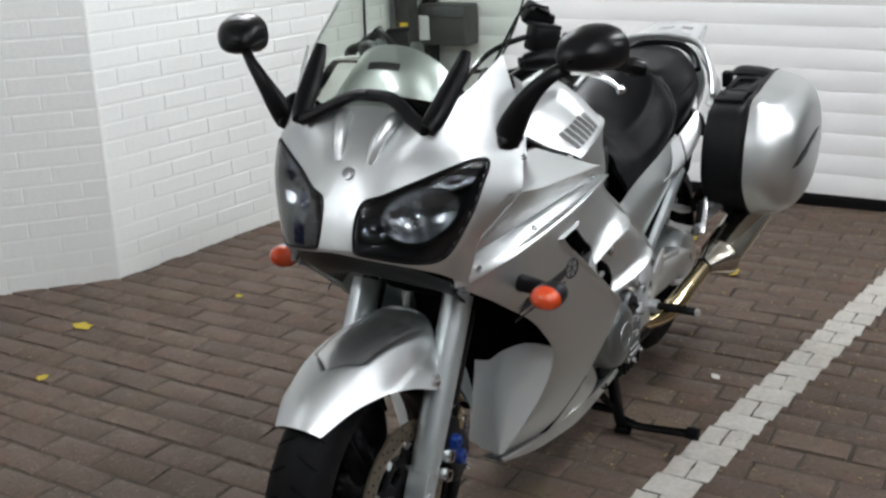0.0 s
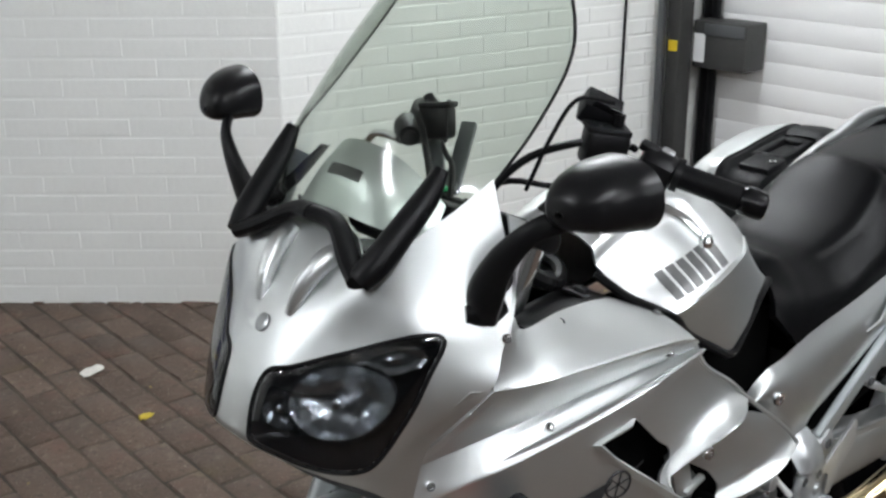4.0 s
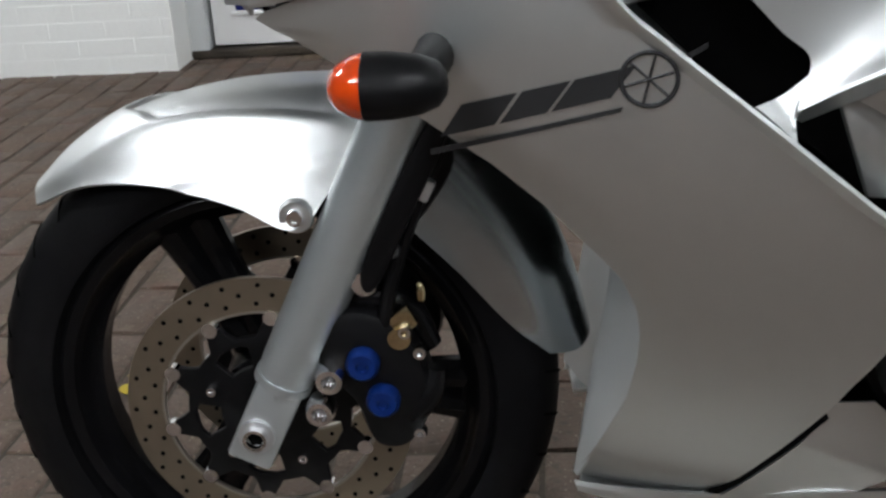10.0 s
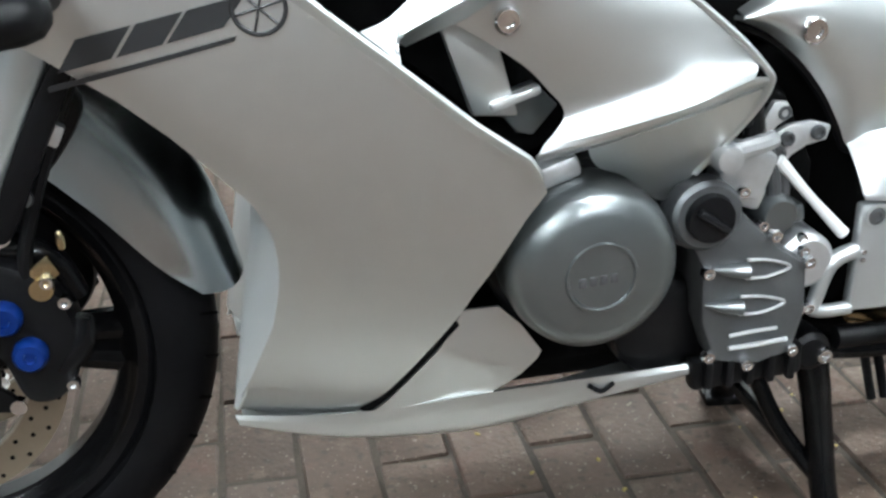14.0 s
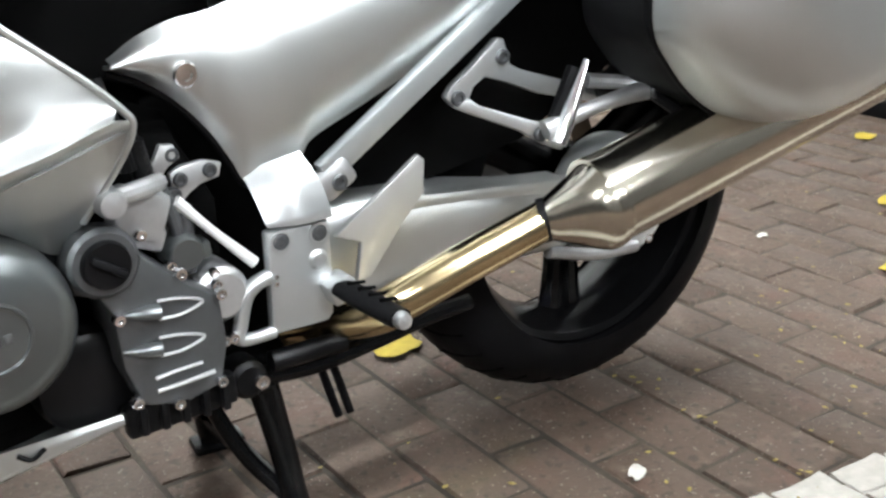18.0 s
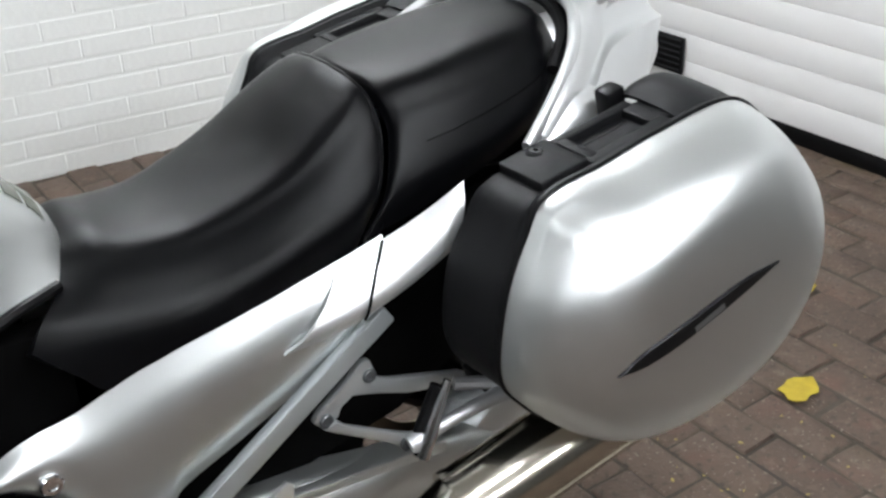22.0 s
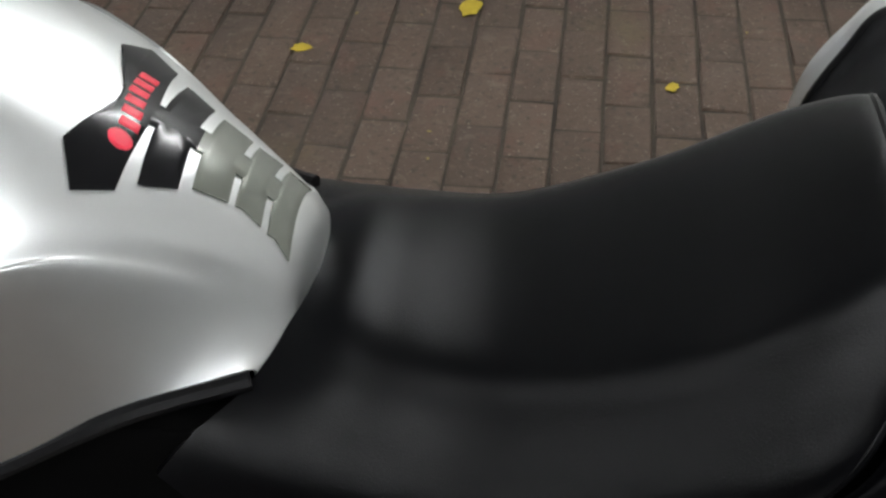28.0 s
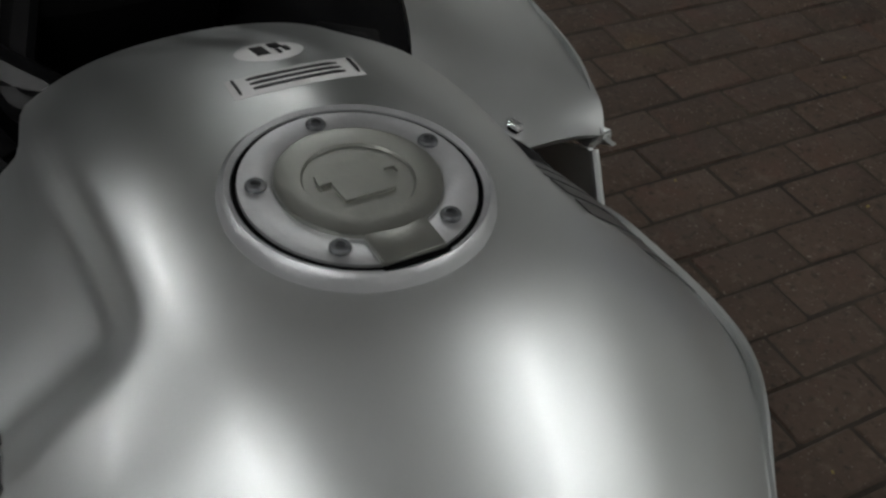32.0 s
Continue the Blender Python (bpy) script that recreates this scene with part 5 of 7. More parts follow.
# pad at the rear of the tank: black winged head, then smoked ladder pieces
pad = plan_piece("tank_pad", [(.846, 0), (.844, -.022), (.829, -.053), (.838, -.079), (.859, -.065), (.8655, -.013), (.867, 0), (.8655, .013), (.859, .065), (.838, .079), (.829, .053), (.844, .022)], RESIN, .0025, tank, label="black resin tank pad with a red lettering bar")
plan_piece("pad_emblem", [(.8545 + .0070 * math.cos(q), -.034 + .0070 * math.sin(q)) for q in np.linspace(0, 2 * math.pi, 14, endpoint=False)], RED, .0032, pad, n=2)
for k in range(6):
    y0 = -.024 + k * .0100
    dx = -.0035 if k > 3 else -.001 * k
    plan_piece("lettering_bar", [(.851 + dx, y0), (.851 + dx, y0 + .0072), (.862 + dx, y0 + .0072), (.862 + dx, y0)], RED, .0032, pad, n=3)
ROWS = [(.869, .890, .054, .043, RESIN), (.897, .917, .038, .033, RESIN_SMOKE), (.921, .936, .032, .033, RESIN_SMOKE), (.940, .953, .034, .038, RESIN_SMOKE)]
for k, (x0, x1, w0, w1, stuff) in enumerate(ROWS):
    plan_piece("pad_rung", [(x0, -w0), (x0 + .004, -w0 + .001), (x1, -w1), (x1, w1), (x0 + .004, w0 - .001), (x0, w0)], stuff, .0022, pad, n=6)
for x0, x1, stuff in ((.862, .8935, RESIN), (.8935, .946, RESIN_SMOKE)):
    plan_piece("pad_spine", [(x0, -.0105), (x1, -.0105), (x1, .0105), (x0, .0105)], stuff, .0021, pad, n=12)
lab = plan_piece("warning_label", [(.580, -.019), (.578, .043), (.598, .041), (.598, -.021)], WHITE_PRINT, .001, tank, n=5, label="small white warning label")
for dx in (.5835, .588, .5925):
    plan_piece("print_line", [(dx, -.012), (dx, .034), (dx + .0022, .034), (dx + .0022, -.012)], INK, .0016, lab, n=4)
plan_piece("print_frame", [(.5815, -.0165), (.5955, -.0175), (.5955, -.0165), (.5815, -.0155)], INK, .0016, lab, n=3)
plan_piece("print_frame", [(.5800, .0405), (.5955, .0390), (.5955, .0380), (.5800, .0395)], INK, .0016, lab, n=3)
st = plan_piece("round_sticker", [(.556 + .013 * math.cos(q), .012 + .0165 * math.sin(q)) for q in np.linspace(0, 2 * math.pi, 20, endpoint=False)], WHITE_PRINT, .001, tank, n=2, label="white oval sticker with a black pictogram")
for ya, yb, xa, xb in ((.004, .011, .550, .563), (.013, .019, .549, .556), (.014, .016, .556, .564), (.018, .021, .555, .562)):
    plan_piece("print_mark", [(xa, ya), (xa, yb), (xb, yb), (xb, ya)], INK, .0016, st, n=3)


def flank_bars(side):
    """The name on the tank's flank as plain slanted bars."""
    for k in range(6):
        x0 = .562 + k * .0235
        z0 = .881 + k * .0042
        grid = []
        for u in np.linspace(0, 1, 5):
            row = []
            for v in np.linspace(0, 1, 7):
                x, z = x0 + .017 * u - .004 * (v - .5), z0 - .012 + .003 * u + .031 * v
                h, n, _, _ = TANK_TREE.ray_cast(Vector((x, side * .5, z)), Vector((0, -side, 0)))
                n = n if n.y * side > 0 else -n
                row.append(tuple(h + n * .0012))
            grid.append(row)
        s = np.array(grid)
        bm = mesh_of(s, .0006, out=1 if normals(s)[2, 3][1] * side > 0 else -1)
        part("lettering_bar", bm, INK_GREY, tank)


both(flank_bars)


def tank_trim(side):
    part("tank_seam", mir(tube([(.485, -.10, .905), (.505, -.150, .878), (.545, -.198, .852), (.60, -.186, .806), (.675, -.182, .760), (.728, -.178, .732), (.77, -.168, .744), (.86, -.137, .778), (.938, -.104, .785)], .007, 8), side), BLACK, bike)
    # Near-black sheet that stands for the shade under the tank's flank.
    part("tank_side_shade", mir(plate([(.55, .84), (.60, .80), (.70, .735), (.86, .745), (.93, .745), (.93, .60), (.80, .60), (.62, .62), (.52, .80)], -.120, -.08, .004), side), BLACK_DEEP, bike)


both(tank_trim)

# ---------------------------------------------------------------- seats: rows from front to rear, columns from the middle down the left side
RIDER = [
    [(.960, 0, .806), (.958, -.046, .803), (.945, -.096, .785), (.905, -.140, .768), (.885, -.158, .748)],
    [(.995, 0, .812), (.994, -.058, .807), (.984, -.110, .785), (.955, -.152, .746), (.925, -.164, .706)],
    [(1.03, 0, .804), (1.03, -.068, .799), (1.022, -.118, .778), (.995, -.157, .735), (.962, -.166, .678)],
    [(1.10, 0, .802), (1.10, -.08, .798), (1.10, -.125, .775), (1.08, -.160, .735), (1.07, -.166, .698)],
    [(1.20, 0, .838), (1.20, -.09, .832), (1.20, -.138, .804), (1.18, -.167, .762), (1.165, -.166, .717)],
    [(1.28, 0, .890), (1.28, -.09, .880), (1.285, -.136, .845), (1.265, -.168, .786), (1.24, -.163, .733)],
    [(1.325, 0, .918), (1.328, -.075, .908), (1.335, -.122, .870), (1.30, -.160, .800), (1.265, -.160, .740)],
    [(1.340, 0, .905), (1.344, -.07, .895), (1.346, -.115, .860), (1.308, -.152, .795), (1.272, -.154, .742)],
]
PILLION = [
    [(1.345, 0, .895), (1.350, -.07, .887), (1.352, -.115, .855), (1.316, -.152, .792), (1.280, -.154, .744)],
    [(1.362, 0, .910), (1.366, -.08, .902), (1.370, -.125, .868), (1.335, -.160, .802), (1.295, -.159, .750)],
    [(1.45, 0, .922), (1.45, -.088, .915), (1.45, -.134, .878), (1.44, -.163, .822), (1.415, -.160, .778)],
    [(1.57, 0, .937), (1.57, -.080, .930), (1.57, -.122, .895), (1.555, -.146, .850), (1.535, -.146, .812)],
    [(1.635, 0, .938), (1.632, -.050, .932), (1.628, -.083, .908), (1.615, -.108, .872), (1.595, -.118, .836)],
    [(1.668, 0, .905), (1.664, -.038, .900), (1.656, -.064, .886), (1.642, -.088, .864), (1.625, -.10, .840)],
]
def firm(grid, col, k=.22):
    """Tighten the bend of a control grid at one column."""
    g = np.asarray(grid, float)
    a = g[:, col] + (g[:, col - 1] - g[:, col]) * k
    b = g[:, col] + (g[:, col + 1] - g[:, col]) * k
    return np.concatenate([g[:, :col], a[:, None], b[:, None], g[:, col + 1:]], axis=1)


RIDER, PILLION = firm(RIDER, 2, .34), firm(PILLION, 2, .24)
for nm, gr, lb in (("rider_seat", RIDER, "black vinyl rider seat"), ("pillion_seat", PILLION, "black vinyl pillion seat")):
    s = surface(full(gr), 44, 85)
    seat = part(nm, mesh_of(s, .012, out=1 if normals(s)[20, 30][2] > 0 else -1), VINYL, bike, lb, 50)
    if nm == "rider_seat":
        part("seat_welt", tube([s[38, j] + normals(s)[38, j] * .0015 for j in range(6, 79, 4)], .0035, 8), VINYL, seat)
    if nm == "pillion_seat":
        for j in (14, 70):
            part("seat_seam", tube([s[i, j] + normals(s)[i, j] * .0005 for i in range(12, 40, 3)], .0014, 6), BLACK_DEEP, seat)


# ---------------------------------------------------------------- middle fairing wings, frame covers
def mid_fairing(side):
    """The wing behind the air duct: upper panel, two raised blades, the panels under them."""
    upper = surface([
        [(.385, -.243, .776), (.431, -.251, .795), (.480, -.256, .818), (.518, -.259, .836)],
        [(.412, -.248, .753), (.460, -.253, .766), (.510, -.255, .785), (.556, -.254, .790)],
        [(.455, -.254, .707), (.505, -.260, .716), (.560, -.263, .733), (.615, -.256, .748)],
        [(.477, -.260, .684), (.525, -.272, .698), (.575, -.280, .716), (.640, -.258, .728)],
        [(.462, -.268, .647), (.520, -.288, .680), (.587, -.303, .709), (.655, -.266, .712)],
    ], 36, 36)
    m = part("middle_fairing", mir(mesh_of(upper, .004, out=1 if normals(upper)[15, 18][1] < 0 else -1), side), SILVER, bike, "silver middle fairing with two blades")
    under = surface([
        [(.462, -.268, .647), (.520, -.288, .680), (.587, -.303, .709), (.655, -.266, .712)],
        [(.468, -.262, .643), (.522, -.270, .668), (.588, -.276, .690), (.650, -.266, .705)],
        [(.474, -.256, .638), (.525, -.258, .658), (.585, -.268, .680), (.648, -.266, .700)]], 10, 30)
    part("blade", mir(mesh_of(under, .003), side), SILVER, m)
    # panel with the screw; it flares into the second blade
    panel = surface([
        [(.500, -.252, .662), (.560, -.276, .690), (.625, -.274, .700), (.691, -.272, .676)],
        [(.562, -.262, .623), (.600, -.276, .648), (.655, -.280, .662), (.720, -.276, .655)],
        [(.589, -.260, .597), (.625, -.274, .612), (.680, -.282, .625), (.742, -.278, .634)],
        [(.606, -.258, .572), (.650, -.276, .588), (.705, -.288, .603), (.765, -.280, .610)],
        [(.586, -.262, .546), (.640, -.290, .566), (.700, -.304, .585), (.756, -.294, .600)]], 36, 30)
    part("panel", mir(mesh_of(panel, .004, out=1 if normals(panel)[15, 15][1] < 0 else -1), side), SILVER, m)
    edge = surface([
        [(.586, -.262, .546), (.640, -.290, .566), (.700, -.304, .585), (.756, -.294, .600), (.778, -.282, .597)],
        [(.582, -.262, .538), (.638, -.286, .556), (.700, -.298, .577), (.762, -.290, .594), (.779, -.280, .592)],
        [(.584, -.252, .530), (.638, -.266, .545), (.700, -.276, .566), (.765, -.274, .585), (.778, -.276, .586)]], 10, 34)
    part("blade", mir(mesh_of(edge, .003), side), SILVER, m)
    low = surface([
        [(.628, -.258, .540), (.665, -.270, .553), (.715, -.276, .568), (.778, -.278, .588)],
        [(.634, -.250, .528), (.670, -.258, .535), (.715, -.262, .545), (.770, -.268, .562)],
        [(.646, -.240, .515), (.675, -.244, .515), (.712, -.246, .520), (.752, -.252, .530)],
        [(.672, -.232, .502), (.690, -.230, .496), (.712, -.228, .492), (.738, -.234, .500)],
        [(.704, -.218, .475), (.710, -.216, .471), (.718, -.215, .469), (.726, -.215, .472)]], 24, 24)
    part("lower_wing", mir(mesh_of(low, .004), side), SILVER, m)
    # rim between the panel and the tank side, brace across the slot, black sheet for the duct's shade
    part("rim", mir(tube([(.520, -.258, .836), (.556, -.254, .790), (.615, -.258, .748), (.660, -.266, .706), (.700, -.273, .672), (.745, -.279, .634), (.772, -.281, .606), (.779, -.280, .592), (.770, -.268, .562), (.738, -.234, .500)], .0035, 8), side), SILVER, m)
    part("brace", mir(plate([(.503, .655), (.548, .655), (.572, .568), (.532, .571)], -.240, -.228, .003), side), SILVER, m)
    part("brace", mir(box((.046, .012, .009), (.568, -.240, .585), (0, -18, 0), bevel=.003), side), SILVER_LIGHT, m)
    part("duct_shelf", mir(plate([(.548, .580), (.59, .592), (.612, .570), (.590, .545), (.575, .548)], -.222, -.212, .002), side), ALLOY_GREY, m)
    # Sheet added behind the opening; its black stands for the shade inside.
    part("duct_shade", mir(plate([(.30, .78), (.40, .775), (.54, .70), (.64, .62), (.66, .55), (.58, .52), (.50, .60), (.42, .66)], -.205, -.195, .002), side), BLACK_DEEP, m)
    lip = surface([
        [(.348, -.2375, .727), (.315, -.2305, .756), (.332, -.234, .770), (.362, -.240, .778), (.420, -.250, .795)],
        [(.366, -.223, .729), (.337, -.217, .751), (.350, -.217, .759), (.376, -.223, .765), (.425, -.244, .786)],
        [(.380, -.202, .728), (.361, -.198, .743), (.368, -.198, .748), (.386, -.203, .753), (.430, -.237, .776)]], 12, 24)
    part("duct_lip", mir(mesh_of(lip, .003), side), SILVER, m)
    bridge = surface([
        [(.436, -.277, .657), (.458, -.262, .661), (.480, -.261, .678)],
        [(.450, -.279, .645), (.463, -.268, .649), (.474, -.265, .662)],
        [(.466, -.281, .630), (.466, -.277, .636), (.464, -.269, .645)]], 12, 14)
    part("duct_bridge", mir(mesh_of(bridge, .004), side), SILVER, m)
    part("panel_screw", mir(bolt((.553, -.2715, .657), .011, (0, -1, 0), .005), side), CHROME, m)
    part("duct_screw", mir(bolt((.372, -.206, .752), .007, (0, -1, 0), .005), side), CHROME, m)


both(mid_fairing)


def side_cover(side):
    """Silver cover under the rider seat and the lighter cowl behind it."""
    lo = [(.795, .622), (.83, .607), (.865, .580), (.895, .545), (.915, .512), (.930, .487), (.965, .494), (.995, .502), (1.012, .520), (1.08, .548), (1.15, .578), (1.23, .617), (1.29, .655)]
    hi = [(.80, .630), (.83, .648), (.865, .660), (.895, .664), (.915, .668), (.94, .676), (.98, .688), (1.01, .694), (1.04, .700), (1.10, .710), (1.16, .722), (1.24, .738), (1.30, .752)]
    rows = []
    for (xa, za), (xb, zb) in zip(lo, hi):
        rows.append([(xa, -.170, za), (xa * .7 + xb * .3, -.186, za * .7 + zb * .3), (xa * .3 + xb * .7, -.186, za * .3 + zb * .7), (xb, -.166, zb)])
    s = surface(rows, 60, 16)
    c = part("side_cover", mir(mesh_of(s, .004, out=1 if normals(s)[30, 8][1] < 0 else -1), side), SILVER, bike, "silver cover below the seat")
    part("cover_bolt", mir(bolt((.867, -.190, .611), .013, (0, -1, 0), .004), side), CHROME, c)
    part("edge_trim", mir(tube([(x + .004, -.160, z - .004) for x, z in lo[:7]], .006, 8), side), BLACK, c)
    s2 = surface([
        [(1.235, -.172, .737), (1.30, -.176, .752), (1.36, -.182, .775), (1.405, -.190, .800)],
        [(1.205, -.192, .705), (1.27, -.200, .720), (1.34, -.206, .745), (1.395, -.205, .775)],
        [(1.170, -.200, .675), (1.24, -.210, .690), (1.32, -.214, .715), (1.382, -.212, .745)],
        [(1.146, -.190, .655), (1.22, -.203, .668), (1.30, -.210, .695), (1.374, -.208, .724)]], 20, 30)
    cw_ = part("tail_cowl", mir(mesh_of(s2, .004, out=1 if normals(s2)[10, 15][1] < 0 else -1), side), SILVER_LIGHT, bike, "pale silver tail cowl")
    part("cowl_joint", mir(tube([(1.292, -.180, .752), (1.262, -.205, .715), (1.248, -.214, .690), (1.245, -.208, .674)], .0018, 6), side), BLACK_DEEP, cw_)


both(side_cover)

# ---------------------------------------------------------------- tail, grab rail and rack
rail_half = [(1.490, -.208, .824), (1.545, -.188, .864), (1.600, -.160, .904), (1.630, -.130, .938), (1.643, -.102, .954), (1.651, -.055, .963), (1.654, 0, .966)]
rail = rail_half + [(x, -y, z) for x, y, z in rail_half[-2::-1]]
rr_ = [.0076, .0078, .0080, .0082, .0082, .0080, .0078]
grab = part("grab_rail", tube(rail, rr_ + rr_[-2::-1], 16, flat=1.6), SILVER_LIGHT, bike, "pale silver cast grab rail")
part("seat_gasket", tube([(1.60, -.128, .878), (1.640, -.100, .915), (1.655, -.055, .940), (1.660, 0, .946), (1.655, .055, .940), (1.640, .100, .915), (1.60, .128, .878)], .011, 10), BLACK, grab)


def rail_arm(side):
    """The broad strap that runs beside the rail and joins it to the rack."""
    s = surface([
        [(1.505, -.202, .834), (1.512, -.205, .833), (1.520, -.207, .830)],
        [(1.545, -.188, .866), (1.554, -.194, .867), (1.5616, -.197, .8604)],
        [(1.580, -.170, .892), (1.592, -.174, .888), (1.599, -.176, .8712)],
        [(1.606, -.155, .912), (1.624, -.153, .906), (1.634, -.153, .883)],
        [(1.630, -.130, .938), (1.656, -.129, .928), (1.675, -.130, .895)],
        [(1.643, -.106, .954), (1.675, -.108, .950), (1.699, -.106, .921)],
        [(1.649, -.075, .960), (1.690, -.086, .956), (1.722, -.090, .936)]], 40, 16)
    part("rail_strap", mir(mesh_of(s, .005), side), SILVER_LIGHT, grab)


both(rail_arm)


def rack_plate():
    """The luggage plate: flat casting with cut-outs and side rails."""
    out = [(1.660, -.085), (1.696, -.104), (1.722, -.099), (1.79, -.085), (1.835, -.079), (1.856, -.062), (1.874, -.012), (1.874, .012), (1.856, .062), (1.835, .079), (1.79, .085), (1.722, .099), (1.696, .104), (1.660, .085), (1.652, .05), (1.652, -.05)]
    h1 = [(1.686, -.040), (1.717, -.072), (1.740, -.020), (1.740, .020), (1.717, .072), (1.686, .040)]
    h2 = [(1.786, .012), (1.814, .012), (1.804, .050), (1.768, .054)]
    h3 = [(1.786, -.012), (1.814, -.012), (1.804, -.050), (1.768, -.054)]
    bm = plate(out, -.009, .0, .0025, holes=[h1, h2, h3])
    bmesh.ops.transform(bm, matrix=Matrix(((1, 0, 0, 0), (0, 0, 1, 0), (.13, -1, 0, .952 - .13 * 1.70), (0, 0, 0, 1))), verts=bm.verts)
    r = part("luggage_rack", bm, SILVER_LIGHT, bike, "pale silver luggage rack with cut-outs", 30)
    for side in (-1, 1):
        part("rack_rail", tube([(1.668, side * .098, .944), (1.70, side * .101, .948), (1.73, side * .094, .953), (1.79, side * .084, .961), (1.850, side * .070, .970)], [.007, .0085, .0085, .008, .007], 12), SILVER_LIGHT, r)
    part("rack_screw", bolt((1.766, 0, .9615), .009, (0, 0, 1), .004), BLACK, r)
    part("rack_web", box((.012, .034, .030), (1.742, 0, .942), (0, 20, 0), bevel=.004), SILVER_LIGHT, r)


rack_plate()
TAIL = [
    [(1.60, 0, .865), (1.60, -.07, .865), (1.60, -.13, .845), (1.58, -.175, .805), (1.56, -.178, .765)],
    [(1.70, 0, .895), (1.70, -.065, .892), (1.695, -.12, .870), (1.68, -.158, .832), (1.66, -.160, .785)],
    [(1.79, 0, .905), (1.79, -.055, .900), (1.785, -.095, .882), (1.77, -.125, .842), (1.75, -.130, .790)],
    [(1.862, 0, .895), (1.860, -.045, .890), (1.855, -.070, .875), (1.84, -.085, .840), (1.80, -.105, .795)],
    [(1.885, 0, .850), (1.882, -.04, .848), (1.87, -.065, .840), (1.845, -.080, .815), (1.80, -.10, .79)],
]
TAIL = [[(x, y * .80, z - .008) for x, y, z in row] for row in TAIL]
ts = surface(full(TAIL), 30, 41)
tail = part("tail_fairing", mesh_of(ts, .004, out=1 if normals(ts)[10, 20][2] > 0 else -1), SILVER_LIGHT, bike, "pale silver tail fairing")


def tail_crease(side):
    """Recessed shoulder under the rack, a sharp crease, and the flank below it."""
    crease = [(1.846, -.077, .891), (1.794, -.094, .891), (1.718, -.1165, .884), (1.676, -.140, .870), (1.643, -.163, .856), (1.600, -.182, .838)]
    upper = [(1.835, -.040, .932), (1.775, -.062, .925), (1.722, -.086, .920), (1.672, -.124, .894), (1.632, -.150, .878), (1.590, -.174, .862)]
    lower = [(1.792, -.105, .806), (1.780, -.1225, .802), (1.730, -.140, .798), (1.690, -.155, .792), (1.650, -.170, .786), (1.600, -.185, .775)]
    rows = []
    for u, c in zip(upper, crease):
        u, c = Vector(u), Vector(c)
        m = u.lerp(c, .55) + Vector((0, .004, -.006))
        rows.append([tuple(u), tuple(m), tuple(c)])
    part("tail_shoulder", mir(mesh_of(surface(rows, 30, 12), .003), side), SILVER_LIGHT, tail)
    rows = []
    for c, w in zip(crease, lower):
        c, w = Vector(c), Vector(w)
        rows.append([tuple(c), tuple(c.lerp(w, .4) + Vector((0, -.003, 0))), tuple(w)])
    part("tail_flank", mir(mesh_of(surface(rows, 30, 14), .003), side), SILVER_LIGHT, tail)


def tail_side(side):
    s = surface([
        [(1.510, -.184, .798), (1.570, -.176, .845), (1.630, -.166, .862)],
        [(1.520, -.200, .784), (1.580, -.194, .826), (1.645, -.182, .846)],
        [(1.530, -.203, .760), (1.590, -.198, .785), (1.665, -.186, .800)]], 14, 16)
    part("tail_side", mir(mesh_of(s, .003), side), SILVER_LIGHT, tail, "pale silver side of the tail")


both(tail_crease)
both(tail_side)
part("rear_mudguard", mesh_of(surface(full([
    [(1.50, 0, .80), (1.50, -.06, .79), (1.50, -.10, .76)],
    [(1.66, 0, .76), (1.66, -.06, .75), (1.66, -.10, .73)],
    [(1.80, 0, .72), (1.80, -.06, .715), (1.79, -.09, .70)],
    [(1.90, 0, .62), (1.90, -.06, .615), (1.88, -.08, .61)]]), 20, 20), .004), BLACK, bike, "black rear mudguard")
part("under_seat_tray", box((.55, .20, .16), (1.38, 0, .69), (0, -12, 0), bevel=.03), BLACK_DEEP, bike)


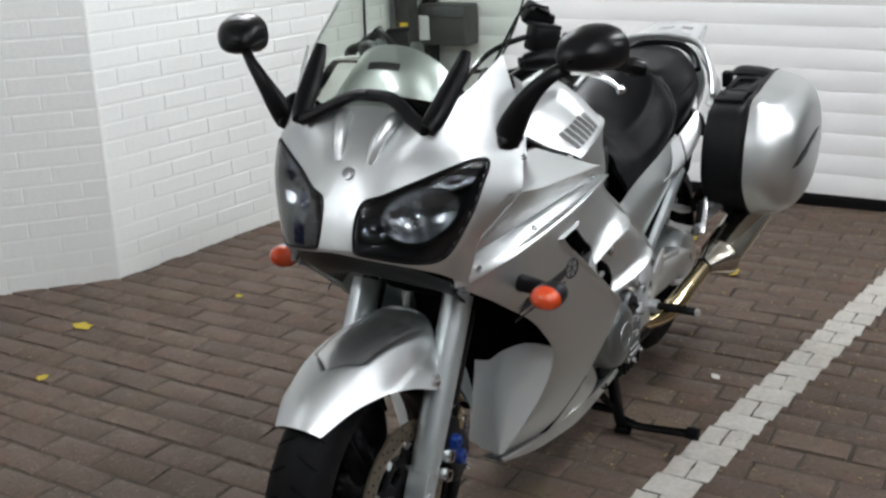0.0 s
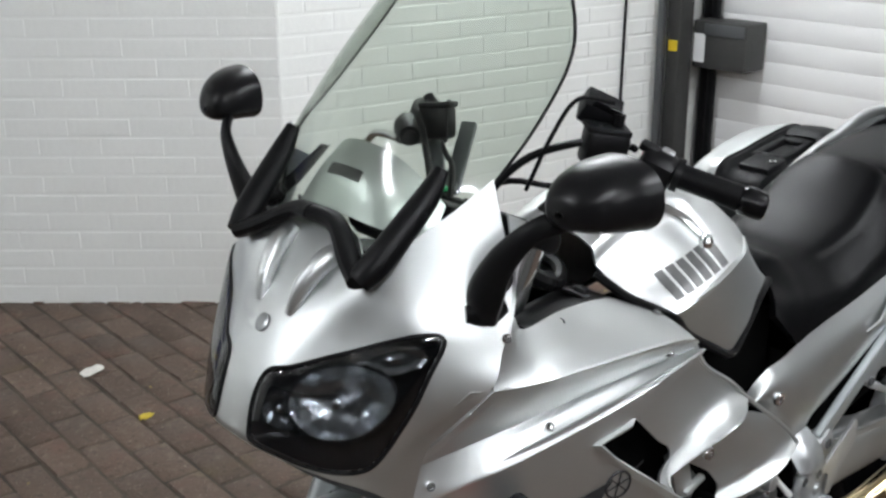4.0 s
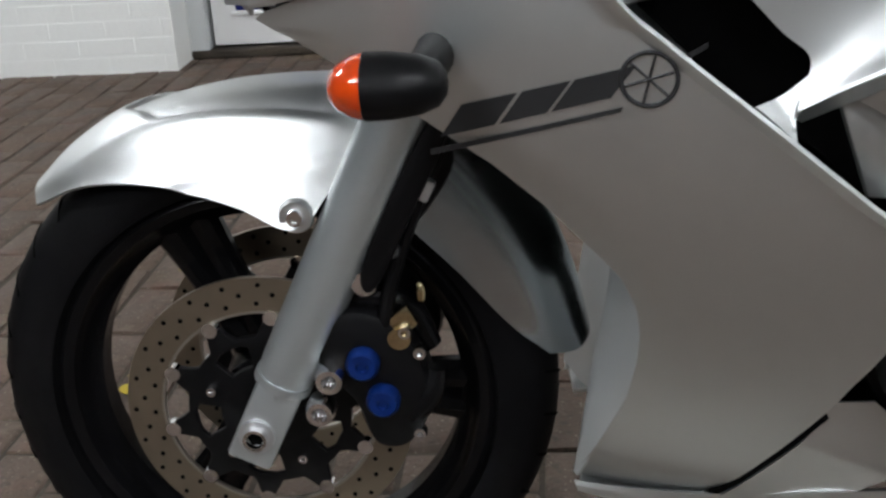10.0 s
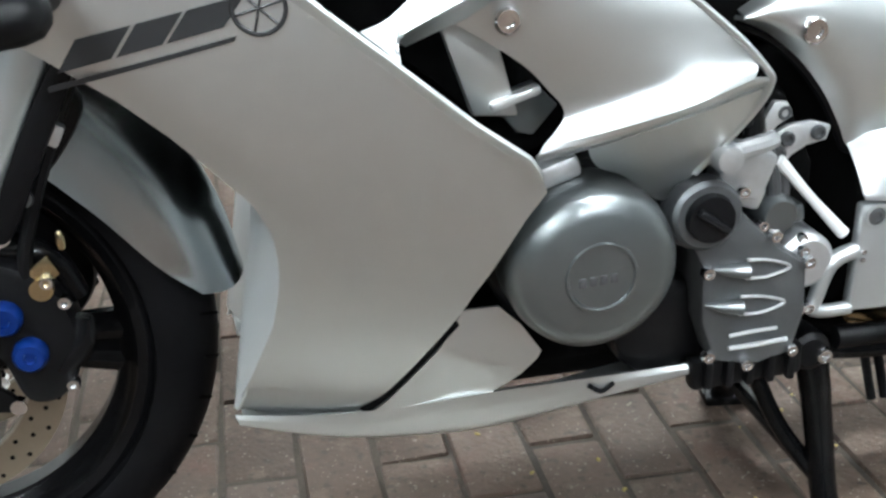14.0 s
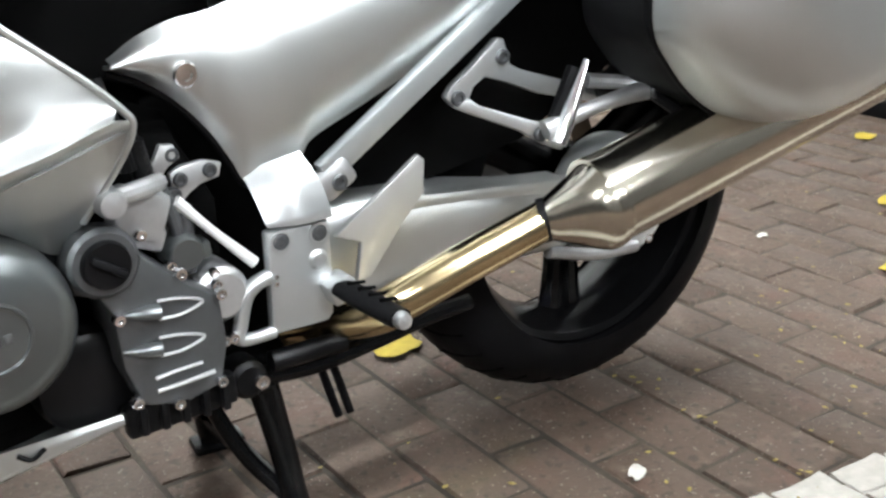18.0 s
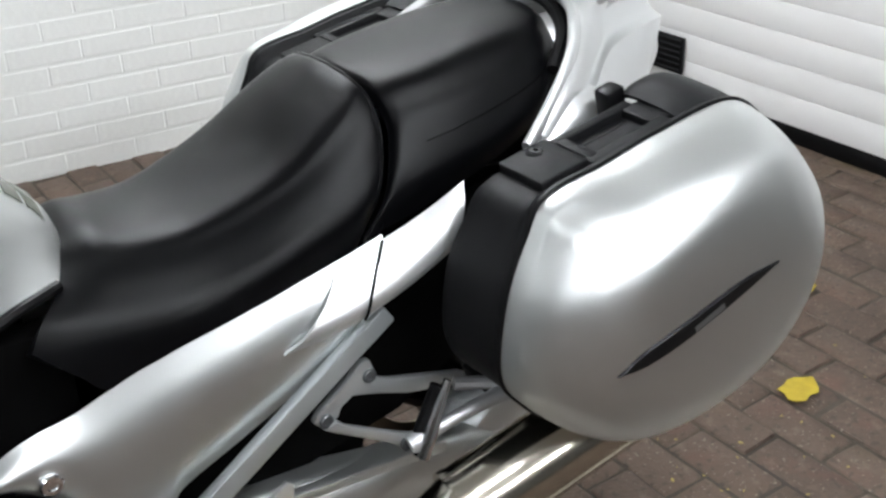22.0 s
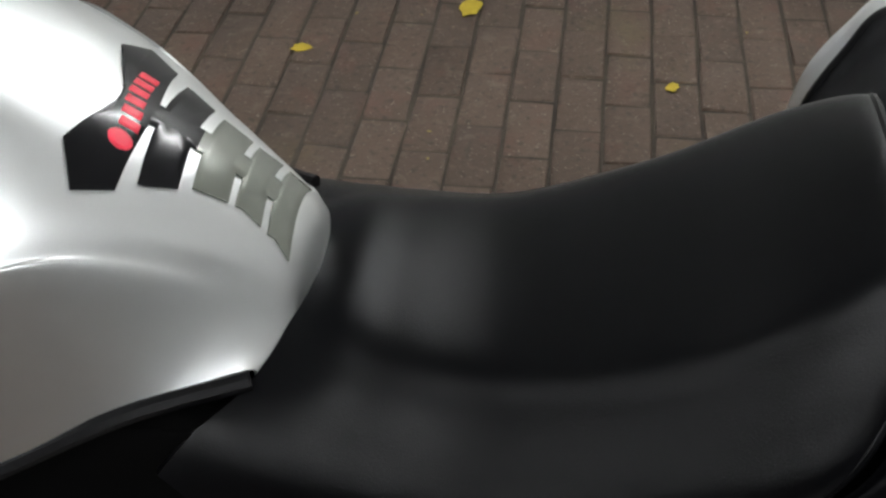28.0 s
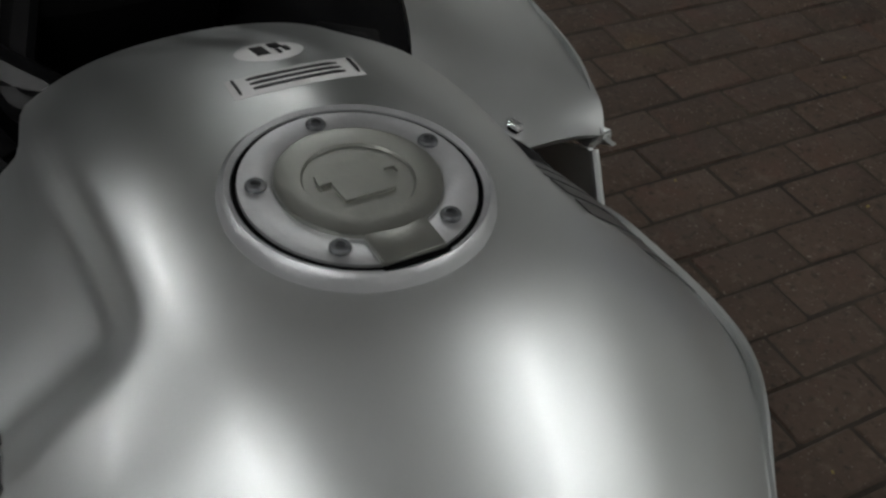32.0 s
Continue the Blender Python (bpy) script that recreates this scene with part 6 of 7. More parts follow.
# ---------------------------------------------------------------- side cases
def side_case(side):
    """A hard case: silver shell, black body towards the machine, handle well and lock."""
    name = thing("side_case", "silver hard side case with a black body hooked to the motorcycle", "side case", "side cases")
    # outline of the joint between shell and body, in (x, z), from the front top corner round
    seam = [(1.408, .832), (1.490, .847), (1.570, .863), (1.685, .876), (1.748, .846), (1.794, .784), (1.806, .712), (1.786, .640), (1.740, .570), (1.680, .520), (1.580, .490), (1.500, .490), (1.430, .520), (1.375, .570), (1.343, .625), (1.352, .720), (1.380, .790)]
    n = 68
    ring = smooth(seam[-2:] + seam + seam[:3], (len(seam) + 4) * 8 + 1)[16:16 + len(seam) * 8]
    c = np.array((1.585, .690))
    def lay(scale, y, dx=0, dz=0):
        m = max(0.0, min(1.0, (1 - scale) / .45))          # the outline grows rounder towards the middle
        got = []
        for p in ring:
            v = p - c
            q = math.atan2(v[1] / .195, v[0] / .245)
            e = np.array((.245 * math.cos(q), .195 * math.sin(q)))
            got.append((c[0] + (v[0] * (1 - m) + e[0] * m) * scale + dx, y, c[1] + (v[1] * (1 - m) + e[1] * m) * scale + dz))
        return got
    rings = [lay(1.0, -.335), lay(.995, -.350, -.001), lay(.968, -.385, -.006), lay(.912, -.420, -.010), lay(.82, -.445, -.006, 0), lay(.66, -.462, 0, -.002), lay(.40, -.470, .004, -.004), lay(.12, -.473, 0, -.004), lay(.002, -.4735, 0, -.004)]
    s = np.array([smooth(np.array([r[j] for r in rings]), 60) for j in list(range(len(ring))) + [0]])
    # the raised shoulder and the crease that runs up to the rear
    for i in range(s.shape[0]):
        for j in range(s.shape[1]):
            x, y, z = s[i, j]
            deep = max(0.0, min(1.0, (-.345 - y) / .075))
            deep = deep * deep * (3 - 2 * deep)
            edge = .008 * math.log1p(math.exp(min(40, (z - (.752 + (x - 1.385) * .43)) / .008)))          # above the crease the lid slopes inwards
            s[i, j, 1] += deep * .040 * (1 - math.exp(-edge / .05))
            front = .012 * math.log1p(math.exp(min(40, (1.405 - x) / .012)))                              # front facet
            s[i, j, 1] += deep * .022 * (1 - math.exp(-front / .03))
    bm = mesh_of(s, .004, out=1 if normals(s)[30, 30][1] < 0 else -1)
    bmesh.ops.remove_doubles(bm, verts=bm.verts, dist=.0004)
    shell = part("shell", mir(bm, side), SILVER, name, "silver painted lid")
    # black body
    def dip(loop):          # the top of the body lies lower than the joint
        return [(x, y, z - .016 * max(0.0, min(1.0, (z - .72) / .08))) for x, y, z in loop]
    rb = [lay(1.0, -.335), lay(.99, -.325), dip(lay(.985, -.312, -.004)), dip(lay(.97, -.26, -.010)), dip(lay(.95, -.228, -.014)), dip(lay(.80, -.222, -.014)), lay(.3, -.222)]
    sb = np.array([smooth(np.array([r[j] for r in rb]), 16) for j in list(range(len(ring))) + [0]])
    body = part("body", mir(mesh_of(sb, .003), side), SATIN, name, "black plastic case body")
    part("rubber_seal", mir(tube([(p[0], -.336, p[1]) for p in list(ring) + [ring[0]]], .004, 6, seg=len(ring) + 1), side), BLACK, name)
    tilt = 10.0
    zt = lambda x: .829 + (x - 1.47) * .15
    # front pad with the key lock, then the handle well
    pad_ = part("lock_plate", mir(box((.072, .080, .020), (1.464, -.268, zt(1.464) - .001), (0, -tilt, 0), bevel=.004), side), SATIN, body)
    lk = part("lock", mir(lathe([(.0125, -.004), (.0125, .007), (.010, .009), (.002, .009)], (1.470, -.246, zt(1.470) + .001), "z", 24), side), BLACK, pad_)
    part("lock_face", mir(lathe([(.0085, .008), (.0085, .0105), (.001, .0105)], (1.470, -.246, zt(1.470) + .001), "z", 20), side), CHROME, lk, "chrome key lock")
    part("key_slot", mir(box((.003, .006, .001), (1.470, -.246, zt(1.470) + .012), bevel=0), side), BLACK_DEEP, lk)
    for dx, dy, sx, sy in ((1.559, -.245, .128, .016), (1.559, -.312, .128, .022), (1.507, -.279, .016, .06), (1.618, -.279, .030, .06)):
        part("handle_rim", mir(box((sx, sy, .026), (dx, dy, zt(dx) - .002), (0, -tilt, 0), bevel=.004), side), SATIN, body)
    # Well floor is near-black: the depth's shade is put into its colour.
    part("handle_well", mir(box((.105, .060, .006), (1.560, -.279, zt(1.56) - .007), (0, -tilt, 0), bevel=.001), side), BLACK_DEEP, body)
    part("carry_handle", mir(tube([(1.515, -.266, zt(1.515) - .004), (1.56, -.267, zt(1.56) - .004), (1.605, -.266, zt(1.605) - .004)], .0055, 10), side), BLACK, body)
    part("latch", mir(box((.030, .028, .045), (1.622, -.212, .852), (0, -12, 0), bevel=.005), side), BLACK, body)
    hump = surface([[(x, -.212, zz - .008), (x, -.232, zz + .010), (x, -.285, zz + .010), (x, -.322, zz + .004), (x, -.336, zz - .004)] for x, zz in ((1.630, .852), (1.655, .864), (1.690, .866), (1.725, .852), (1.755, .826))], 24, 20)
    part("rear_hump", mir(mesh_of(hump, .006), side), SATIN, body)
    # dark inlay with a paler name block
    up = smooth([(1.412, .655), (1.440, .681), (1.502, .703), (1.582, .724), (1.648, .727)], 20)
    dn = smooth([(1.414, .657), (1.450, .660), (1.492, .670), (1.544, .688), (1.619, .714), (1.646, .726)], 20)
    tree_bm = bmesh.new()
    tree_bm.from_mesh(shell.data)
    tree = BVHTree.FromBMesh(tree_bm)
    tree_bm.free()
    def on(x, z, o):
        h, nn, _, _ = tree.ray_cast(Vector((x, side * .7, z)), Vector((0, -side, 0)))
        return Vector((x, (h.y if h else side * .46) + side * o, z))
    bm = bmesh.new()
    cols = []
    for a, b in zip(up, dn):
        q = [a + (b - a) * v for v in (0, .15, .5, .85, 1)]
        cols.append([bm.verts.new(on(p[0], p[1], o)) for p, o in zip(q, (-.001, .0028, .0036, .0028, -.001))])
    for a, b in zip(cols, cols[1:]):
        for v in range(4):
            bm.faces.new((a[v], b[v], b[v + 1], a[v + 1]))
    bmesh.ops.recalc_face_normals(bm, faces=bm.faces)
    inlay = part("inlay", bm, BLACK_SATIN, shell, "black inlay strip")
    bm = bmesh.new()
    bm.faces.new([bm.verts.new(on(x, z, .0045)) for x, z in ((1.512, .684), (1.556, .700), (1.553, .708), (1.509, .692))])
    bmesh.ops.solidify(bm, geom=bm.faces[:], thickness=.0005)
    part("name_bar", bm, GREY_PRINT, inlay)
    part("mount_bracket", mir(box((.10, .05, .03), (1.45, -.205, .535), (0, -20, 0), bevel=.006), side), BLACK, body)
    return name


both(side_case)


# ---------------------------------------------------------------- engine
# Engine blocks in near-black: the bay's shade is put into their colour.
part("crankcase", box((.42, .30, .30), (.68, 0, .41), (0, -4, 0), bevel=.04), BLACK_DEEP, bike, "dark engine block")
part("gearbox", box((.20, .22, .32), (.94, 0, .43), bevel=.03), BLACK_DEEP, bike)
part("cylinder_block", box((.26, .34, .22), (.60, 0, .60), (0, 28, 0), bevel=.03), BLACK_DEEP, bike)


def clutch_cover(side):
    y = side * .20
    s_ = side
    c = part("clutch_cover", lathe([(.080, y), (.080, y + s_ * .045), (.077, y + s_ * .060), (.070, y + s_ * .070), (.055, y + s_ * .076), (.0335, y + s_ * .0785), (.0325, y + s_ * .081), (.0305, y + s_ * .081), (.0295, y + s_ * .0785), (.002, y + s_ * .079)], (.637, 0, .428), n=64), ALLOY_GREY, bike, "round grey engine cover")
    for k in range(4):
        x = .620 + k * .0095
        part("lettering_bar", mir(box((.007, .002, .009), (x, -.2785, .424 + k * .0008), (0, -3, 0), bevel=.0006), side), ALLOY_DARK, c)
    part("cover_lug", mir(box((.05, .03, .022), (.605, -.225, .512), (0, -18, 0), bevel=.006), side), ALLOY, c)
    part("cover_flange", lathe([(.088, y - s_ * .01), (.088, y + s_ * .012), (.08, y + s_ * .016)], (.637, 0, .428), n=48), BLACK, c)


both(clutch_cover)


def engine_side(side):
    e = part("engine_side_cover", mir(plate([(.725, .452), (.748, .476), (.778, .468), (.800, .446), (.830, .418), (.862, .396), (.866, .345), (.856, .300), (.815, .290), (.772, .300), (.756, .345), (.752, .405)], -.235, -.16, .008), side), ALLOY_DARK, bike, "dark grey engine side cover with raised ribs")
    for xa, za, xb, zb, xc, zc in ((.7633, .4021, .7961, .3995, .8416, .3968), (.7616, .3642, .7931, .3614, .8398, .3595)):
        part("rib", mir(tube([(xa - .003, -.234, za), ((xa + xb) / 2, -.239, (za + zb) / 2), (xb, -.241, zb)], [.002, .0078, .0095], 14, flat=.8), side), ALLOY_GREY, e)
        xm, zm, h = (xb + xc) / 2, (zb + zc) / 2, .0095
        part("rib_edge", mir(tube([(xb, -.2375, zb + h), (xm, -.2375, zm + h * .85), (xc, -.2365, zc), (xm, -.2375, zm - h * .9), (xb, -.2375, zb - h)], .0017, 8), side), ALLOY, e)
    part("rib_edge", mir(tube([(.785, -.2375, .3295), (.808, -.238, .332), (.834, -.2375, .3325)], .002, 8), side), ALLOY, e)
    part("rib_edge", mir(tube([(.785, -.2375, .316), (.812, -.238, .317), (.846, -.2375, .319)], .0025, 8), side), ALLOY, e)
    part("surround", mir(plate([(.712, .4586), (.728, .4822), (.7705, .4770), (.8105, .432), (.800, .420), (.752, .415), (.722, .430)], -.228, -.17, .006), side), ALLOY_DARK, e, "dark grey filler surround")
    fc = part("oil_filler", mir(lathe([(.034, -.225), (.034, -.245), (.030, -.250), (.002, -.250)], (.748, 0, .462), n=32), side), ALLOY_DARK, e)
    part("filler_grip", mir(lathe([(.024, -.248), (.022, -.258), (.002, -.258)], (.748, 0, .462), n=24), side), BLACK, fc)
    part("filler_bar", mir(box((.036, .010, .008), (.748, -.260, .462), (0, 35, 0), bevel=.003), side), SATIN, fc)
    for x, z in ((.822, .431), (.860, .400), (.757, .400), (.764, .310), (.852, .306), (.805, .296)):
        part("case_bolt", mir(bolt((x, -.236, z), .0065, (0, -1, 0), .006), side), CHROME, e)
    part("sump_fin", mir(box((.12, .02, .035), (.815, -.215, .283), (0, -3, 0), bevel=.006), side), BLACK, e)
    for k in range(5):
        part("sump_rib", mir(box((.008, .012, .03), (.77 + k * .022, -.228, .284), bevel=.002), side), BLACK, e)
    part("lower_cover", mir(lathe([(.002, -.205), (.040, -.204), (.052, -.198), (.056, -.185), (.056, -.16)], (.735, 0, .325), n=36), side), BLACK_SATIN, e, "black round lower engine cover")
    # pieces above the gearbox: pump, pipes, linkage
    g = part("gearbox_top", mir(plate([(.77, .50), (.80, .56), (.86, .55), (.90, .47), (.90, .40), (.83, .42)], -.16, -.10, .008), side), BLACK_DEEP, bike)
    part("pump_body", mir(lathe([(.002, -.262), (.012, -.260), (.0145, -.252), (.0145, -.21)], (.760, 0, .518), n=24), side), ALLOY, g)
    part("pump_pipe", mir(tube([(.765, -.245, .520), (.80, -.235, .522), (.818, -.22, .520)], .009, 10), side), ALLOY, g)
    part("hose", mir(tube([(.775, -.20, .62), (.785, -.215, .57), (.792, -.215, .535)], .008, 10), side), BLACK, g)
    part("pipe", mir(tube([(.828, -.19, .51), (.838, -.195, .47), (.84, -.195, .44)], .007, 10), side), ALLOY_DARK, g)
    part("cylinder_cover", mir(box((.055, .03, .05), (.800, -.200, .487), (0, 20, 0), bevel=.008), side), ALLOY, g)
    part("gear_housing", mir(lathe([(.030, -.16), (.030, -.205), (.024, -.212), (.002, -.212)], (.875, 0, .385), n=24), side), ALLOY, g)
    part("linkage_plate", mir(plate([(.832, .488), (.842, .503), (.840, .516), (.852, .522), (.876, .524), (.896, .518), (.892, .504), (.872, .500), (.858, .492), (.850, .484)], -.190, -.182, .002), side), ALLOY, g)
    for x, z in ((.8433, .5357), (.8500, .509), (.8816, .5131), (.8424, .4951)):
        part("link_bolt", mir(bolt((x, -.191, z), .0075, (0, -1, 0), .004), side), ALLOY_DARK, g)
    for q in np.linspace(0, 1, 7):
        part("hose_ring", mir(lathe([(.0105, -.003), (.0105, .003)], (.8037 + .0075 * q, -.2, .5566 - .035 * q), "z", 14), side), BLACK_SATIN, g)
    part("corrugated_hose", mir(tube([(.798, -.2, .575), (.8037, -.2, .5566), (.8111, -.2, .5219)], .008, 10), side), BLACK, g)
    part("upright_pipe", mir(tube([(.850, -.19, .482), (.8501, -.19, .4595), (.8488, -.19, .412)], .0085, 12), side), ALLOY_DARK, g)
    part("sensor_body", mir(box((.034, .03, .024), (.806, -.195, .462), (0, 22, 0), bevel=.005), side), ALLOY, g)
    part("sensor_body", mir(box((.030, .028, .020), (.856, -.190, .434), (0, -8, 0), bevel=.005), side), ALLOY_GREY, g)
    part("starter_cover", mir(lathe([(.020, -.17), (.020, -.204), (.016, -.210), (.002, -.211)], (.842, 0, .437), n=24), side), ALLOY_GREY, g)
    part("swivel_arm", mir(plate([(.818, .522), (.832, .548), (.846, .546), (.852, .532), (.838, .524), (.828, .512)], -.194, -.186, .002), side), ALLOY, g)
    for x, y, z in ((.8244, -.205, .429), (.7913, -.225, .4745), (.8686, -.205, .4094), (.8663, -.213, .4007), (.8699, -.212, .3368), (.8796, -.212, .3373)):
        part("case_bolt", mir(bolt((x, y, z), .006, (0, -1, 0), .006), side), CHROME, g)
    part("shift_rod", mir(tube([(.8405, -.196, .4905), (.875, -.198, .452), (.9166, -.200, .4084)], [.0065, .005, .0065], 10), side), WHITE_PRINT, g, "pale shift rod")


both(engine_side)


# ---------------------------------------------------------------- belly panels
def belly(side):
    right = [(.240, .52), (.286, .553), (.330, .601), (.362, .580), (.384, .558)]
    rows = []
    for z in np.linspace(.244, .384, 20):
        a, c = lookup(REAR_EDGE, z) + .008, float(np.interp(z, [q[0] for q in right], [q[1] for q in right]))
        rows.append([(x, max(side_y(x, z), -.225) + .002, z) for x in np.linspace(a, max(c, a + .004), 14)])
    s = np.array(rows)
    b = part("belly_panel", mir(mesh_of(s, .003), side), SILVER, bike, "silver lower belly panel")
    top = [(.309, -.126, .244), (.366, -.146, .247), (.421, -.166, .254), (.474, -.186, .266), (.550, -.213, .286), (.686, -.216, .290), (.798, -.214, .291)]
    bot = [(.314, -.124, .232), (.380, -.146, .224), (.437, -.163, .222), (.502, -.182, .228), (.560, -.198, .238), (.690, -.212, .268), (.800, -.212, .286)]
    s = surface([top, [((p[0] + q[0]) / 2, (p[1] + q[1]) / 2 - .004, (p[2] + q[2]) / 2) for p, q in zip(top, bot)], bot, [(x + .004, y + .05, z - .002) for x, y, z in bot]], 16, 44)
    part("belly_rail", mir(mesh_of(s, .004), side), SILVER, b)
    part("belly_clip", mir(tube([(.650, -.218, .283), (.662, -.222, .277), (.676, -.218, .282)], .0026, 8), side), BLACK, b)
    # Near-black plate and strip: shade in the gap and seam drawn as pieces.
    part("gap_shade", mir(plate([(.50, .40), (.57, .52), (.62, .36), (.60, .33), (.56, .385)], -.195, -.185, .002), side), BLACK_DEEP, b)
    part("seam_shade", mir(tube([(lookup(REAR_EDGE, z) + .004, side_y(lookup(REAR_EDGE, z), z) + .004, z) for z in (.25, .28, .31, .34, .375)], .005, 6), side), BLACK_DEEP, b)


both(belly)
part("sump", box((.36, .26, .05), (.66, 0, .262), bevel=.02), BLACK_DEEP, bike)


# ---------------------------------------------------------------- frame plates, footrests, swing arm
def frame_side(side):
    f = part("frame_plate", mir(plate([(.9275, .4415), (1.002, .4395), (1.003, .375), (1.001, .332), (.994, .324), (.926, .3255), (.9275, .390)], -.212, -.196, .005), side), FRAME_PAINT, bike, "pale silver frame plate")
    part("frame_cap", mir(mesh_of(surface([
        [(.926, -.164, .497), (.950, -.176, .504), (.990, -.178, .511)],
        [(.927, -.190, .474), (.956, -.205, .481), (.998, -.200, .485)],
        [(.929, -.206, .452), (.964, -.217, .456), (1.003, -.212, .458)],
        [(.931, -.209, .445), (.966, -.219, .444), (1.005, -.214, .443)]], 18, 14), .005), side), FRAME_PAINT, f)
    for x, z in ((.943, .4283), (.9885, .428)):
        ring = part("bolt_recess", mir(lathe([(.0125, -.2115), (.0125, -.2135), (.0095, -.2135), (.0092, -.2115)], (x, 0, z), n=24, closed=True), side), FRAME_PAINT, f)
        part("frame_bolt", mir(bolt((x, -.2115, z), .0092, (0, -1, 0), .002), side), ALLOY_DARK, ring)
    part("boss", mir(lathe([(.012, -.206), (.0115, -.213), (.008, -.217), (.002, -.218)], (.985, 0, .399), n=20), side), FRAME_PAINT, f)
    for z in (.391, .383):
        part("rivet", mir(bolt((.934, -.212, z), .003, (0, -1, 0), .002), side), CHROME, f)
    part("hanger", mir(tube([(.930, -.205, .391), (.912, -.206, .386), (.900, -.206, .374), (.892, -.206, .345), (.889, -.206, .331), (.905, -.206, .327), (.930, -.206, .328)], [.0085, .0085, .0085, .0078, .0075, .007, .007], 12), side), FRAME_PAINT, f)
    part("strut", mir(box((.330, .018, .028), (1.147, -.190, .573), (0, -33, 0), bevel=.004), side), FORK, bike, "silver subframe strut")
    part("strut_foot", mir(box((.046, .026, .034), (1.020, -.192, .478), (0, -33, 0), bevel=.008), side), ALLOY, bike)
    part("strut_bolt", mir(bolt((1.021, -.205, .4755), .0095, (0, -1, 0), .003), side), ALLOY_DARK, bike)
    part("heel_guard", mir(plate([(1.0141, .4138), (1.07, .449), (1.1261, .4868), (1.1345, .479), (1.1315, .4396), (1.1032, .4116), (1.0571, .3567), (1.0393, .3549), (1.0468, .3991), (1.040, .4035)], -.200, -.192, .002), side), SILVER_LIGHT, bike, "pale silver heel guard")
    fp = part("footrest", mir(tube([(1.000, -.214, .368), (1.006, -.262, .365), (1.013, -.325, .361)], [.013, .0165, .0155], 16, flat=.62), side), RUBBER, bike, "folding rider footrest with black rubber")
    part("footrest_clevis", mir(plate([(.984, .371), (1.010, .382), (1.024, .368), (1.020, .352), (.994, .346)], -.232, -.205, .004), side), FRAME_PAINT, fp, "pale cast footrest clevis")
    part("clevis_pin", mir(bolt((1.000, -.233, .366), .008, (0, -1, 0), .003), side), ALLOY_DARK, fp)
    for k in range(4):
        part("peg_groove", mir(tube([(1.0005 + k * .002, -.246 - k * .018, .3775 - k * .001), (1.021 + k * .002, -.246 - k * .018, .3745 - k * .001)], .002, 6), side), BLACK_DEEP, fp)
    part("footrest_tip", mir(lathe([(.009, -.322), (.0095, -.330), (.008, -.336), (.002, -.338)], (1.0135, 0, .3605), n=18), side), ALLOY, fp)
    # pillion footrest bracket
    pb = part("pillion_bracket", mir(plate([(1.1851, .5513), (1.2176, .573), (1.2506, .5983), (1.2614, .5983), (1.2716, .5661), (1.2888, .5572), (1.398, .5218), (1.4177, .5083), (1.4036, .5017), (1.3155, .5243), (1.2674, .5446), (1.2339, .5558), (1.2173, .5468), (1.2115, .5345), (1.1887, .5266), (1.1769, .5394)], -.184, -.172, .003), side), FRAME_PAINT, bike, "cast silver pillion footrest bracket")
    bm = plate([(1.1867, .5273), (1.2036, .5373), (1.2138, .528), (1.2722, .5056), (1.3005, .4967), (1.3117, .4821), (1.3044, .467), (1.2852, .4754), (1.2599, .4931), (1.1986, .5212)], -.010, .002, .003)
    for v in bm.verts:
        v.co.y -= .178 + .055 * (v.co.x - 1.187) / .125
    part("bracket_arm", mir(bm, side), FRAME_PAINT, pb)
    # Added black sheet: darkens the view through to the wheel like shade.
    part("wheel_gap_shade", mir(plate([(1.00, .44), (1.02, .50), (1.22, .64), (1.40, .74), (1.60, .76), (1.66, .70), (1.60, .58), (1.48, .52), (1.34, .45), (1.20, .425)], -.116, -.111, .002), side), BLACK_DEEP, bike, "black sheet added to darken the space beside the rear wheel")
    part("bracket_brace", mir(tube([(1.275, -.242, .497), (1.33, -.25, .513), (1.38, -.255, .522), (1.425, -.258, .527)], [.012, .009, .010, .013], 12), side), ALLOY, pb)
    part("bracket_brace", mir(tube([(1.36, -.22, .54), (1.40, -.24, .535), (1.425, -.258, .527)], .009, 10), side), ALLOY, pb)
    for x, y, z in ((1.258, -.1845, .577), (1.193, -.1855, .5375), (1.279, -.2295, .4895), (1.425, -.270, .526)):
        part("bracket_bolt", mir(bolt((x, y, z), .0095, (0, -1, 0), .004), side), ALLOY_DARK, pb)
    pr = part("pillion_footrest", mir(tube([(1.283, -.254, .482), (1.300, -.252, .512), (1.333, -.246, .572)], [.013, .012, .006], 12, flat=.7), side), CHROME, pb, "folded polished pillion footrest")
    part("footrest_rubber", mir(tube([(1.292, -.240, .505), (1.325, -.236, .562)], .010, 10), side), RUBBER, pr)
    # black stays and side stand
    part("side_stand", mir(tube([(.905, -.165, .265), (1.00, -.172, .258), (1.13, -.185, .278), (1.20, -.19, .285)], [.014, .013, .011, .010], 10), side), BLACK_GLOSS, bike, "folded black side stand")
    part("stand_spring", mir(tube([(.93, -.19, .285), (1.02, -.195, .287)], .012, 12), side), BLACK, bike)
    part("stand_pivot", mir(lathe([(.022, -.165), (.022, -.195), (.016, -.20), (.002, -.20)], (.90, 0, .275), n=20), side), BLACK, bike)
    part("pivot_bolt", mir(bolt((.912, -.20, .272), .009, (0, -1, 0), .006), side), CHROME, bike)


